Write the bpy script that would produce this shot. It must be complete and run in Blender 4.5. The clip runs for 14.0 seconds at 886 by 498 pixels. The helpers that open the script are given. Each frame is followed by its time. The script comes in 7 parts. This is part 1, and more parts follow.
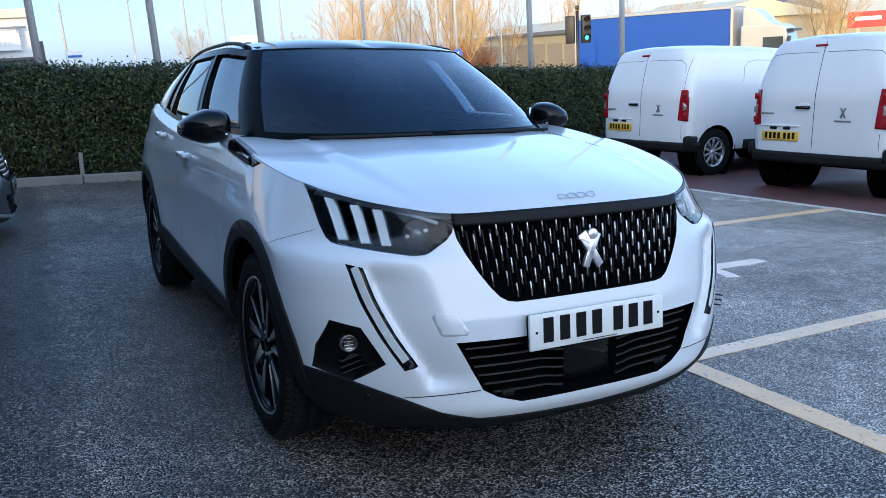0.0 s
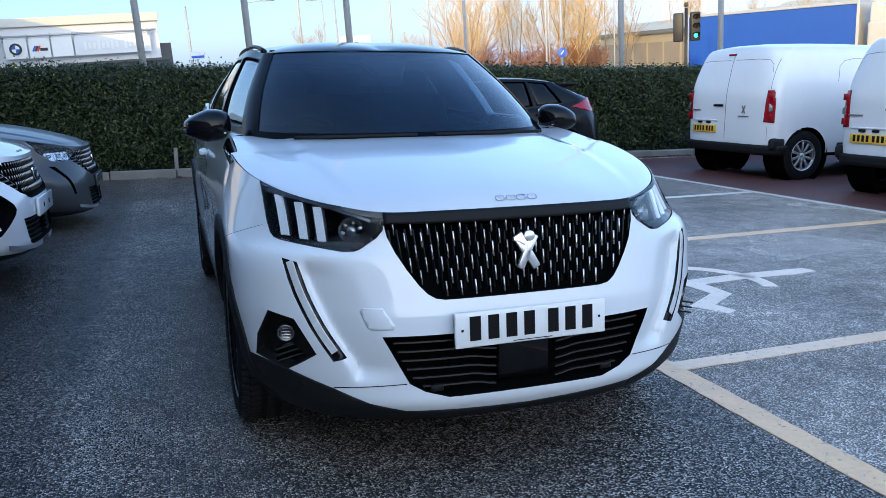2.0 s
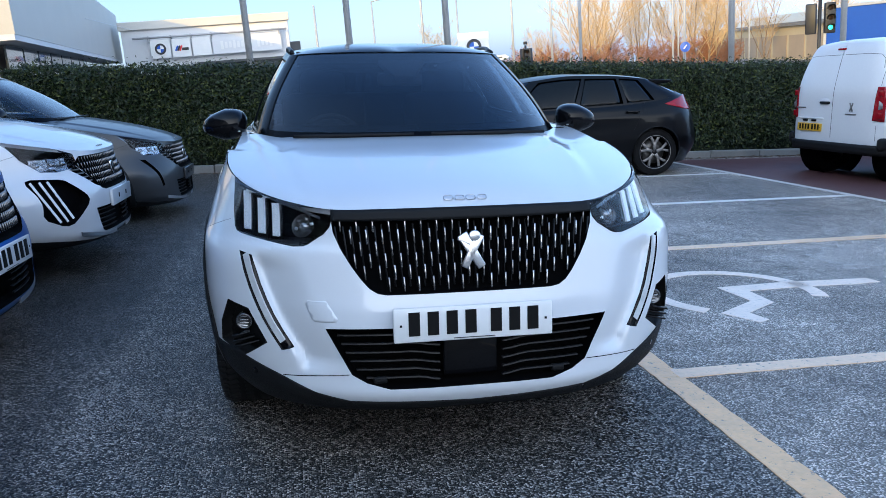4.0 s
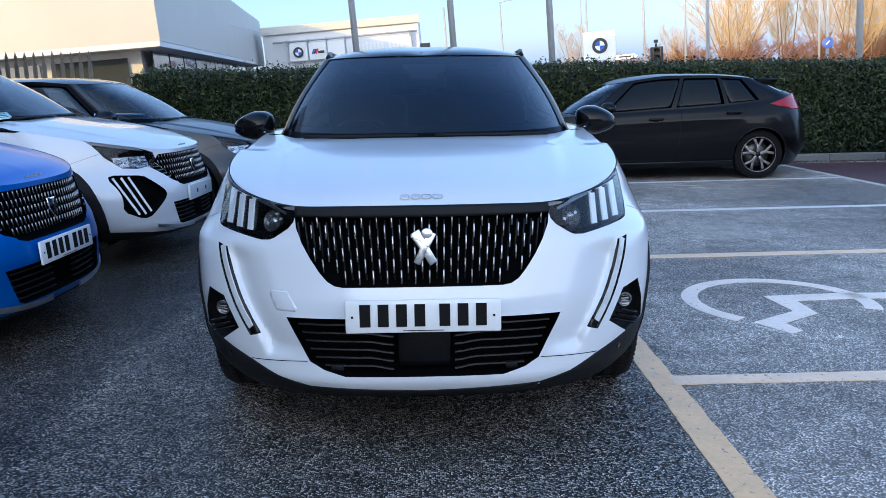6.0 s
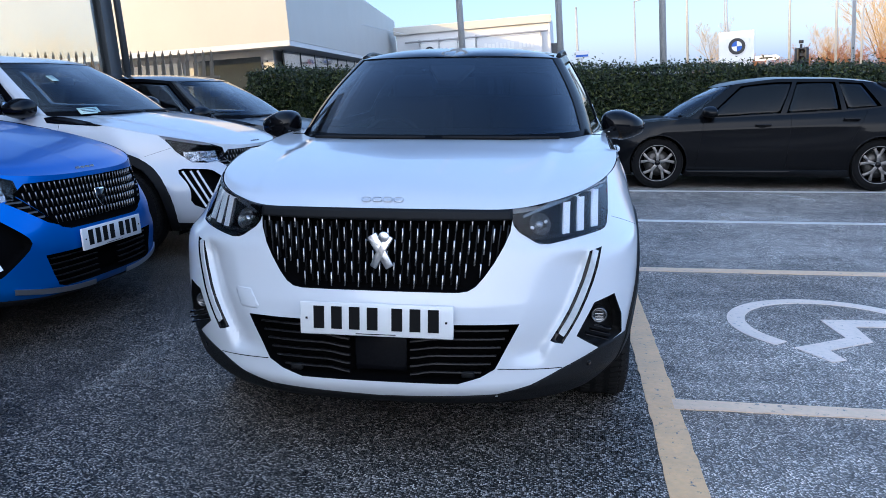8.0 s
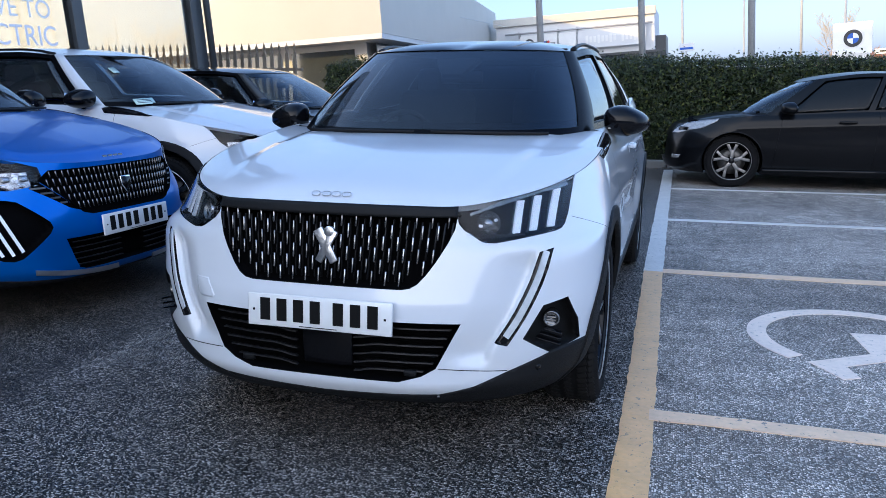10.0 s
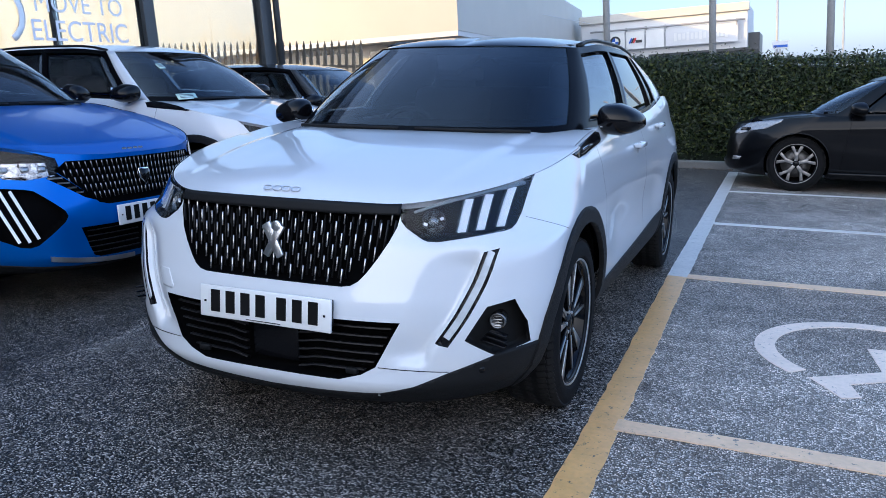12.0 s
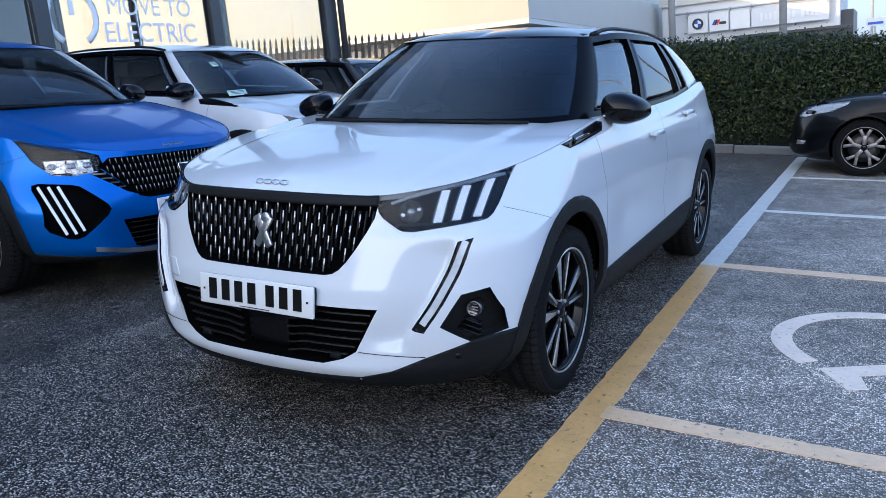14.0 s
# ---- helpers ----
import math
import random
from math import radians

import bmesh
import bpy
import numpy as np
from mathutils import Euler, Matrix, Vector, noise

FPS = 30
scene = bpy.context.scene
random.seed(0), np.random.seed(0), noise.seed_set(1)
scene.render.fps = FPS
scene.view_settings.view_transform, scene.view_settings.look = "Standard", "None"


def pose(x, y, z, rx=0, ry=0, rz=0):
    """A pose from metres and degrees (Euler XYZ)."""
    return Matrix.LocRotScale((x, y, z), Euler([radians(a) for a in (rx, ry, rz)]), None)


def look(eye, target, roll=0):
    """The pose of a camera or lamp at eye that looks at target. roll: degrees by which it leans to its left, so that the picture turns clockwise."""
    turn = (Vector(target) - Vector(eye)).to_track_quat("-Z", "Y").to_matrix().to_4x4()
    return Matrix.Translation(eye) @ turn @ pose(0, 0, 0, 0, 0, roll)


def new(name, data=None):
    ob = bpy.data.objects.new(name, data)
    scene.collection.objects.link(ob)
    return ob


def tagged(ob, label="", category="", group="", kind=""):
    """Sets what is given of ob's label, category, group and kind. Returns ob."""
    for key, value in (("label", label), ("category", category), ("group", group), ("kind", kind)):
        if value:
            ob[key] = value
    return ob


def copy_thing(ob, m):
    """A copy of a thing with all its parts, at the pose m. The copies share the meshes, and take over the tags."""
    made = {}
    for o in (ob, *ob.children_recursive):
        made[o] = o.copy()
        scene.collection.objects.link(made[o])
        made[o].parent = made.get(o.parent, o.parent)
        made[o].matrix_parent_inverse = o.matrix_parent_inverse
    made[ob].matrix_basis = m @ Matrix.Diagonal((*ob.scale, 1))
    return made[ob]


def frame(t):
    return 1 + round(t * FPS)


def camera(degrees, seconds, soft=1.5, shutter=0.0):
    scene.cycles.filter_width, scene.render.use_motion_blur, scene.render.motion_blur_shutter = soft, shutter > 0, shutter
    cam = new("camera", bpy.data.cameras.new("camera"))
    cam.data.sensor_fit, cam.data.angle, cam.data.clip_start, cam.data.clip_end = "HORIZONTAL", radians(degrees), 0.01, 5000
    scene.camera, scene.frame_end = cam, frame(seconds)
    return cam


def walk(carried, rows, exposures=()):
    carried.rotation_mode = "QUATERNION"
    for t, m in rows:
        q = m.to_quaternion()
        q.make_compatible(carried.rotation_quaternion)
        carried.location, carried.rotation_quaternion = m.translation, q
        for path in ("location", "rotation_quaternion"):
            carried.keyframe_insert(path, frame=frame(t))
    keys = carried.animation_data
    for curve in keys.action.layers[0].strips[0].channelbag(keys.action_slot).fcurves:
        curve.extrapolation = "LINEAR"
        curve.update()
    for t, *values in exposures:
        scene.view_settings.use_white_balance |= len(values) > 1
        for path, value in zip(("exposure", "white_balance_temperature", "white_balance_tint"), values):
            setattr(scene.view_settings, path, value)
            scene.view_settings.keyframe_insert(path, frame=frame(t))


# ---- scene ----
cam = camera(58.5, 14.0, soft=0.5)
PATH = [
    (0, (-1.524, -1.839, 1.234), (-0.622, -0.098, 0.838), -0.6),
    (0.5, (-1.425, -1.912, 1.244), (-0.584, -0.141, 0.85), -0.7),
    (1, (-1.314, -2.047, 1.256), (-0.533, -0.249, 0.862), -0.7),
    (1.5, (-1.195, -2.123, 1.251), (-0.482, -0.296, 0.859), -0.7),
    (2, (-1.054, -2.125, 1.242), (-0.408, -0.274, 0.846), -0.5),
    (4.5, (-0.393, -2.376, 1.256), (-0.129, -0.435, 0.852), -0.8),
    (5, (-0.251, -2.412, 1.255), (-0.068, -0.462, 0.85), -0.9),
    (5.5, (-0.081, -2.482, 1.267), (0.014, -0.525, 0.864), -0.9),
    (6, (0.053, -2.494, 1.26), (0.066, -0.534, 0.862), -1.0),
    (6.5, (0.198, -2.427, 1.249), (0.125, -0.468, 0.855), -0.9),
    (7, (0.326, -2.384, 1.259), (0.173, -0.429, 0.867), -0.7),
    (7.5, (0.478, -2.388, 1.259), (0.238, -0.441, 0.866), -0.5),
    (8, (0.624, -2.402, 1.263), (0.31, -0.467, 0.868), -0.3),
    (10.5, (1.233, -2.213, 1.269), (0.618, -0.356, 0.852), 0.1),
    (11, (1.347, -2.182, 1.267), (0.681, -0.344, 0.846), 0.2),
    (11.5, (1.45, -2.1, 1.255), (0.733, -0.281, 0.834), 0.2),
    (12, (1.538, -2.054, 1.262), (0.775, -0.253, 0.844), 0.3),
    (12.5, (1.65, -2.04, 1.267), (0.837, -0.26, 0.855), 0.2),
    (13, (1.754, -2.022, 1.273), (0.893, -0.263, 0.869), -0.0),
    (13.5, (1.835, -1.993, 1.277), (0.926, -0.262, 0.857), -0.6),
    (14, (1.89, -1.978, 1.279), (0.942, -0.273, 0.836), -1.2),
]
# The car park falls gently towards +x: places on it are given in its own plane and turned by LOT.
LOT = Vector((-0.07, -0.02, 1.0)).rotation_difference(Vector((0, 0, 1))).to_matrix().to_4x4()
walk(cam, [(t, LOT @ look(eye, target, roll)) for t, eye, target, roll in PATH], [(0.0, 1.89, 5480, 14), (5.0, 1.90, 5500, 16), (8.0, 1.91, 5560, 19), (11.0, 1.94, 5690, 20), (14.0, 1.96, 5690, 19)])


# ---- light ----
SUN_AZ, SUN_EL = 217.0, 11.0
world = bpy.data.worlds.new("sky")
scene.world = world
world.use_nodes = True
wn = world.node_tree.nodes
sky = wn.new("ShaderNodeTexSky")
sky.sky_type, sky.sun_disc = "NISHITA", False
sky.sun_elevation, sky.sun_rotation = radians(SUN_EL), radians(SUN_AZ)
sky.air_density, sky.dust_density, sky.ozone_density = 1.0, 1.0, 2.0
wn["Background"].inputs["Strength"].default_value = 0.15
# a thin even veil of high cloud lies over the clear sky
veil = wn.new("ShaderNodeMix")
veil.data_type = "RGBA"
veil.inputs["Factor"].default_value = 0.75
world.node_tree.links.new(sky.outputs[0], veil.inputs["A"])
# the veil is pale near the horizon and a clear deep blue overhead
way, height = wn.new("ShaderNodeTexCoord"), wn.new("ShaderNodeSeparateXYZ")
thin = wn.new("ShaderNodeMix")
thin.data_type = "RGBA"
thin.inputs["A"].default_value, thin.inputs["B"].default_value = (1.60, 2.10, 2.75, 1), (0.42, 0.84, 1.66, 1)
rise = wn.new("ShaderNodeMapRange")
rise.interpolation_type = "SMOOTHSTEP"
rise.inputs["From Min"].default_value, rise.inputs["From Max"].default_value = 0.24, 0.86
world.node_tree.links.new(way.outputs["Generated"], height.inputs[0])
world.node_tree.links.new(height.outputs["Z"], rise.inputs["Value"])
world.node_tree.links.new(rise.outputs["Result"], thin.inputs["Factor"])
# it glows warmly towards the low sun and dims away from it
sun_way = Vector((math.sin(radians(SUN_AZ)) * math.cos(radians(SUN_EL)), math.cos(radians(SUN_AZ)) * math.cos(radians(SUN_EL)), math.sin(radians(SUN_EL))))
toward = wn.new("ShaderNodeVectorMath")
toward.operation = "DOT_PRODUCT"
toward.inputs[1].default_value = sun_way
near_sun = wn.new("ShaderNodeMapRange")
near_sun.interpolation_type = "SMOOTHSTEP"
near_sun.inputs["From Min"].default_value, near_sun.inputs["From Max"].default_value = -0.35, 1.0
glow_tint = wn.new("ShaderNodeMix")
glow_tint.data_type = "RGBA"
glow_tint.inputs["A"].default_value, glow_tint.inputs["B"].default_value = (0.385, 0.455, 0.51, 1), (5.4, 3.9, 2.5, 1)
lit = wn.new("ShaderNodeVectorMath")
lit.operation = "MULTIPLY"
world.node_tree.links.new(way.outputs["Generated"], toward.inputs[0])
world.node_tree.links.new(toward.outputs["Value"], near_sun.inputs["Value"])
world.node_tree.links.new(near_sun.outputs["Result"], glow_tint.inputs["Factor"])
world.node_tree.links.new(thin.outputs["Result"], lit.inputs[0])
world.node_tree.links.new(glow_tint.outputs["Result"], lit.inputs[1])
# the haze is brighter over the open east side
east = wn.new("ShaderNodeVectorMath")
east.operation = "DOT_PRODUCT"
east.inputs[1].default_value = Vector((0.94, 0.20, 0.28)).normalized()
east_gain = wn.new("ShaderNodeMapRange")
east_gain.interpolation_type = "SMOOTHSTEP"
for key, value in (("From Min", 0.35), ("From Max", 1.0), ("To Min", 1.0), ("To Max", 2.2)):
    east_gain.inputs[key].default_value = value
hazy = wn.new("ShaderNodeVectorMath")
hazy.operation = "SCALE"
world.node_tree.links.new(way.outputs["Generated"], east.inputs[0])
world.node_tree.links.new(east.outputs["Value"], east_gain.inputs["Value"])
world.node_tree.links.new(lit.outputs[0], hazy.inputs[0])
world.node_tree.links.new(east_gain.outputs["Result"], hazy.inputs["Scale"])
world.node_tree.links.new(hazy.outputs[0], veil.inputs["B"])
world.node_tree.links.new(veil.outputs["Result"], wn["Background"].inputs["Color"])
sun_data = bpy.data.lights.new("sun", "SUN")
sun_data.energy, sun_data.angle, sun_data.color = 1.1, radians(0.5), (1.0, 0.62, 0.13)
sun = new("sun", sun_data)
sun.matrix_world = look(sun_way * 60, (0, 0, 0))


# ---- materials ----
def material(name, color, rough=0.5, metal=0.0, coat=0.0, bump=0.0, scale=40.0, vary=0.0, vary_scale=3.0, rough_vary=0.0, spec=0.5, detail=4.0, per_piece=0.0):
    """A Principled material with colour variation at two scales, roughness variation and a fine bump."""
    m = bpy.data.materials.new(name)
    m.use_nodes = True
    nt = m.node_tree
    b = nt.nodes["Principled BSDF"]
    b.inputs["Base Color"].default_value = (*color, 1)
    b.inputs["Roughness"].default_value = rough
    b.inputs["Metallic"].default_value = metal
    b.inputs["Coat Weight"].default_value = coat
    b.inputs["Coat Roughness"].default_value = 0.03
    b.inputs["Specular IOR Level"].default_value = spec
    if not (bump or vary or rough_vary or per_piece):
        return m
    at = nt.nodes.new("ShaderNodeTexCoord")
    coarse = nt.nodes.new("ShaderNodeTexNoise")
    coarse.inputs["Scale"].default_value, coarse.inputs["Detail"].default_value = vary_scale, 5
    fine = nt.nodes.new("ShaderNodeTexNoise")
    fine.inputs["Scale"].default_value, fine.inputs["Detail"].default_value = scale, detail
    for n in (coarse, fine):
        nt.links.new(at.outputs["Object"], n.inputs["Vector"])
    both = nt.nodes.new("ShaderNodeMix")
    both.data_type = "FLOAT"
    both.inputs["Factor"].default_value = 0.45
    nt.links.new(coarse.outputs["Fac"], both.inputs["A"])
    nt.links.new(fine.outputs["Fac"], both.inputs["B"])
    if vary or per_piece:
        span = nt.nodes.new("ShaderNodeMapRange")
        span.inputs["From Min"].default_value, span.inputs["From Max"].default_value = 0.3, 0.7
        span.inputs["To Min"].default_value, span.inputs["To Max"].default_value = 1 - vary, 1 + vary
        nt.links.new(both.outputs["Result"], span.inputs["Value"])
        factor = span.outputs["Result"]
        if per_piece:
            info = nt.nodes.new("ShaderNodeObjectInfo")
            piece = nt.nodes.new("ShaderNodeMapRange")
            piece.inputs["To Min"].default_value, piece.inputs["To Max"].default_value = 1 - per_piece, 1 + per_piece
            nt.links.new(info.outputs["Random"], piece.inputs["Value"])
            times = nt.nodes.new("ShaderNodeMath")
            times.operation = "MULTIPLY"
            nt.links.new(factor, times.inputs[0])
            nt.links.new(piece.outputs["Result"], times.inputs[1])
            factor = times.outputs[0]
        tint = nt.nodes.new("ShaderNodeVectorMath")
        tint.operation = "SCALE"
        tint.inputs[0].default_value = color
        nt.links.new(factor, tint.inputs["Scale"])
        nt.links.new(tint.outputs[0], b.inputs["Base Color"])
    if rough_vary:
        span2 = nt.nodes.new("ShaderNodeMapRange")
        span2.inputs["From Min"].default_value, span2.inputs["From Max"].default_value = 0.3, 0.7
        span2.inputs["To Min"].default_value, span2.inputs["To Max"].default_value = max(0.02, rough - rough_vary), min(1, rough + rough_vary)
        nt.links.new(both.outputs["Result"], span2.inputs["Value"])
        nt.links.new(span2.outputs["Result"], b.inputs["Roughness"])
    if bump:
        bm_node = nt.nodes.new("ShaderNodeBump")
        bm_node.inputs["Strength"].default_value = min(1.0, bump)
        bm_node.inputs["Distance"].default_value = 0.004
        nt.links.new(fine.outputs["Fac"], bm_node.inputs["Height"])
        nt.links.new(bm_node.outputs["Normal"], b.inputs["Normal"])
    return m


def glass(name, color, rough=0.0, ior=1.45):
    m = material(name, color, rough)
    b = m.node_tree.nodes["Principled BSDF"]
    b.inputs["Transmission Weight"].default_value = 1.0
    b.inputs["IOR"].default_value = ior
    return m


def glow(name, color, strength):
    m = material(name, color, 0.4)
    b = m.node_tree.nodes["Principled BSDF"]
    b.inputs["Emission Color"].default_value = (*color, 1)
    b.inputs["Emission Strength"].default_value = strength
    return m


def asphalt_material():
    """Damp tarmac: dark binder with pale stone chips, worn patches and a wet sheen that comes and goes."""
    m = bpy.data.materials.new("wet_asphalt")
    m.use_nodes = True
    nt = m.node_tree
    b = nt.nodes["Principled BSDF"]
    at = nt.nodes.new("ShaderNodeTexCoord")

    def tex(kind, scale, detail=3.0):
        n = nt.nodes.new(kind)
        n.inputs["Scale"].default_value = scale
        if kind == "ShaderNodeTexNoise":
            n.inputs["Detail"].default_value = detail
        nt.links.new(at.outputs["Object"], n.inputs["Vector"])
        return n

    def ramp(src, a, c, lo, hi):
        n = nt.nodes.new("ShaderNodeMapRange")
        for key, value in (("From Min", a), ("From Max", c), ("To Min", lo), ("To Max", hi)):
            n.inputs[key].default_value = value
        nt.links.new(src, n.inputs["Value"])
        return n.outputs["Result"]

    chips = tex("ShaderNodeTexVoronoi", 138.0)
    chips.voronoi_dimensions = "2D"
    fine = tex("ShaderNodeTexNoise", 420.0)
    patch = tex("ShaderNodeTexNoise", 0.55, 5)
    mid = tex("ShaderNodeTexNoise", 6.0, 6)
    sep = nt.nodes.new("ShaderNodeSeparateColor")
    nt.links.new(chips.outputs["Color"], sep.inputs["Color"])

    def times(p, q):
        n = nt.nodes.new("ShaderNodeMath")
        n.operation = "MULTIPLY"
        nt.links.new(p, n.inputs[0])
        nt.links.new(q, n.inputs[1])
        return n.outputs[0]

    # stones of many greys stand in the dark binder
    inside = ramp(chips.outputs["Distance"], 0.52, 0.40, 0.0, 1.0)
    tone = ramp(sep.outputs["Red"], 0.10, 1.0, 0.0, 1.0)
    # tarmac strips: a smooth one laid by the building, the lane, and the bays, whose paler colour stands in for
    # reflected sky
    where = nt.nodes.new("ShaderNodeSeparateXYZ")
    nt.links.new(at.outputs["Object"], where.inputs[0])
    edge = nt.nodes.new("ShaderNodeMath")
    edge.operation = "MULTIPLY_ADD"
    edge.inputs[1].default_value = 0.10
    nt.links.new(mid.outputs["Fac"], edge.inputs[0])
    nt.links.new(where.outputs["X"], edge.inputs[2])
    smooth_lay = ramp(edge.outputs[0], -1.50, -1.34, 1.0, 0.0)
    bays = ramp(edge.outputs[0], 0.95, 1.15, 0.0, 1.0)
    lay_and_sheen = times(ramp(smooth_lay, 0.0, 1.0, 0.86, 0.46), ramp(bays, 0.0, 1.0, 1.0, 1.30))
    # stones lie in loose clumps, some bare and bright, some sunk in the binder
    clump = tex("ShaderNodeTexVoronoi", 58.0)
    clump.voronoi_dimensions = "2D"
    shade = nt.nodes.new("ShaderNodeSeparateColor")
    nt.links.new(clump.outputs["Color"], shade.inputs["Color"])
    pale = times(times(inside, lay_and_sheen), times(ramp(times(tone, tone), 0.0, 1.0, 0.08, 1.0), ramp(shade.outputs["Green"], 0.0, 1.0, 0.65, 1.4)))
    base = nt.nodes.new("ShaderNodeMix")
    base.data_type = "RGBA"
    base.inputs["B"].default_value = (0.60, 0.53, 0.46, 1)
    nt.links.new(pale, base.inputs["Factor"])
    # paler binder in the bays, reflected sky put into its colour
    binder = nt.nodes.new("ShaderNodeMix")
    binder.data_type = "RGBA"
    binder.inputs["A"].default_value, binder.inputs["B"].default_value = (0.0105, 0.0102, 0.0097, 1), (0.074, 0.066, 0.057, 1)
    nt.links.new(bays, binder.inputs["Factor"])
    nt.links.new(binder.outputs["Result"], base.inputs["A"])
    worn = times(ramp(patch.outputs["Fac"], 0.3, 0.7, 0.65, 1.4), ramp(mid.outputs["Fac"], 0.3, 0.7, 0.75, 1.25))
    out = nt.nodes.new("ShaderNodeVectorMath")
    out.operation = "SCALE"
    nt.links.new(base.outputs["Result"], out.inputs[0])
    # wear, and the bays scaled up again for the sky they reflect
    nt.links.new(times(worn, ramp(bays, 0.0, 1.0, 1.0, 1.60)), out.inputs["Scale"])
    nt.links.new(out.outputs[0], b.inputs["Base Color"])
    nt.links.new(times(ramp(inside, 0.0, 1.0, 0.55, 0.22), times(ramp(patch.outputs["Fac"], 0.35, 0.65, 0.8, 1.3), ramp(smooth_lay, 0.0, 1.0, 1.0, 0.8))), b.inputs["Roughness"])
    nt.links.new(times(ramp(inside, 0.0, 1.0, 0.08, 0.70), times(ramp(smooth_lay, 0.0, 1.0, 1.0, 0.95), ramp(bays, 0.0, 1.0, 1.0, 0.85))), b.inputs["Specular IOR Level"])
    bmp = nt.nodes.new("ShaderNodeBump")
    bmp.inputs["Strength"].default_value, bmp.inputs["Distance"].default_value = 0.6, 0.002
    nt.links.new(fine.outputs["Fac"], bmp.inputs["Height"])
    # every stone's face leans its own way
    lean = nt.nodes.new("ShaderNodeVectorMath")
    lean.operation = "MULTIPLY_ADD"
    lean.inputs[1].default_value, lean.inputs[2].default_value = (0.90, 0.90, 0.0), (-0.45, -0.45, 0.0)
    nt.links.new(chips.outputs["Color"], lean.inputs[0])
    tilt = nt.nodes.new("ShaderNodeVectorMath")
    tilt.operation = "ADD"
    nt.links.new(lean.outputs[0], tilt.inputs[0])
    nt.links.new(bmp.outputs["Normal"], tilt.inputs[1])
    unit = nt.nodes.new("ShaderNodeVectorMath")
    unit.operation = "NORMALIZE"
    nt.links.new(tilt.outputs[0], unit.inputs[0])
    nt.links.new(unit.outputs[0], b.inputs["Normal"])
    return m


M_ASPHALT = asphalt_material()
M_RED = material("red_tarmac", (0.095, 0.040, 0.036), 0.55, vary=0.25, vary_scale=1.2, bump=0.6, scale=160, rough_vary=0.12)


def line_paint(name, color):
    """Road paint worn by tyres: chips of tarmac showing through, grime and the stones' relief under it."""
    m = material(name, color, 0.32, vary=0.16, vary_scale=7, scale=45, spec=0.9)
    nt = m.node_tree
    b = nt.nodes["Principled BSDF"]
    b.inputs["IOR"].default_value = 1.65
    at = nt.nodes.new("ShaderNodeTexCoord")
    stones = nt.nodes.new("ShaderNodeTexVoronoi")
    stones.inputs["Scale"].default_value = 150.0
    wear = nt.nodes.new("ShaderNodeTexNoise")
    wear.inputs["Scale"].default_value, wear.inputs["Detail"].default_value = 34.0, 12.0
    for n in (stones, wear):
        nt.links.new(at.outputs["Object"], n.inputs["Vector"])
    gone = nt.nodes.new("ShaderNodeMath")
    gone.operation = "MULTIPLY_ADD"
    gone.inputs[1].default_value = 0.22
    nt.links.new(stones.outputs["Distance"], gone.inputs[0])
    nt.links.new(wear.outputs["Fac"], gone.inputs[2])
    cut = nt.nodes.new("ShaderNodeMapRange")
    cut.inputs["From Min"].default_value, cut.inputs["From Max"].default_value = 0.735, 0.86
    nt.links.new(gone.outputs[0], cut.inputs["Value"])
    mix = nt.nodes.new("ShaderNodeMix")
    mix.data_type = "RGBA"
    mix.inputs["B"].default_value = (0.035, 0.034, 0.033, 1)
    nt.links.new(cut.outputs["Result"], mix.inputs["Factor"])
    nt.links.new(b.inputs["Base Color"].links[0].from_socket, mix.inputs["A"])
    nt.links.new(mix.outputs["Result"], b.inputs["Base Color"])
    bmp = nt.nodes.new("ShaderNodeBump")
    bmp.inputs["Strength"].default_value, bmp.inputs["Distance"].default_value = 0.6, 0.003
    bmp.invert = True
    nt.links.new(gone.outputs[0], bmp.inputs["Height"])
    nt.links.new(bmp.outputs["Normal"], b.inputs["Normal"])
    return m


M_LINE = line_paint("worn_white_line_paint", (0.66, 0.63, 0.58))
M_LINE_O = line_paint("worn_yellow_line_paint", (0.76, 0.42, 0.14))
M_LINE_Y = line_paint("faded_yellow_line_paint", (0.78, 0.50, 0.27))
M_LINE_C = line_paint("faded_cream_line_paint", (0.80, 0.62, 0.48))
M_KERB = material("concrete_kerb", (0.165, 0.158, 0.145), 0.8, vary=0.2, bump=0.5, scale=60, per_piece=0.1)
M_SOIL = material("dark_soil", (0.035, 0.028, 0.02), 0.95, vary=0.4, bump=0.8, scale=30)
# white paint, its slight blue standing in for reflected sky
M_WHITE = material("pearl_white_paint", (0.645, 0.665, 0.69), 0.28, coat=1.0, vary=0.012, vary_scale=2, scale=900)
M_VANWHITE = material("white_van_paint", (0.71, 0.71, 0.71), 0.35, coat=0.6, vary=0.03, vary_scale=2.5)
M_BLUE = material("metallic_blue_paint", (0.001, 0.13, 0.52), 0.28, metal=0.55, coat=0.35, spec=0.2, vary=0.03, vary_scale=3, scale=1200)
M_GREY = material("metallic_grey_paint", (0.040, 0.041, 0.043), 0.38, metal=0.4, coat=0.4, vary=0.03, scale=1200)
M_BLACKPAINT = material("black_car_paint", (0.003, 0.0032, 0.0042), 0.28, coat=0.26, vary=0.2, vary_scale=6, spec=0.08)
M_GLOSS = material("gloss_black", (0.004, 0.004, 0.005), 0.10, coat=0.22, spec=0.12)
M_PILLAR = material("gloss_black_pillar", (0.003, 0.0032, 0.004), 0.16, spec=0.5)
M_PILLAR.node_tree.nodes["Principled BSDF"].inputs["IOR"].default_value = 1.13
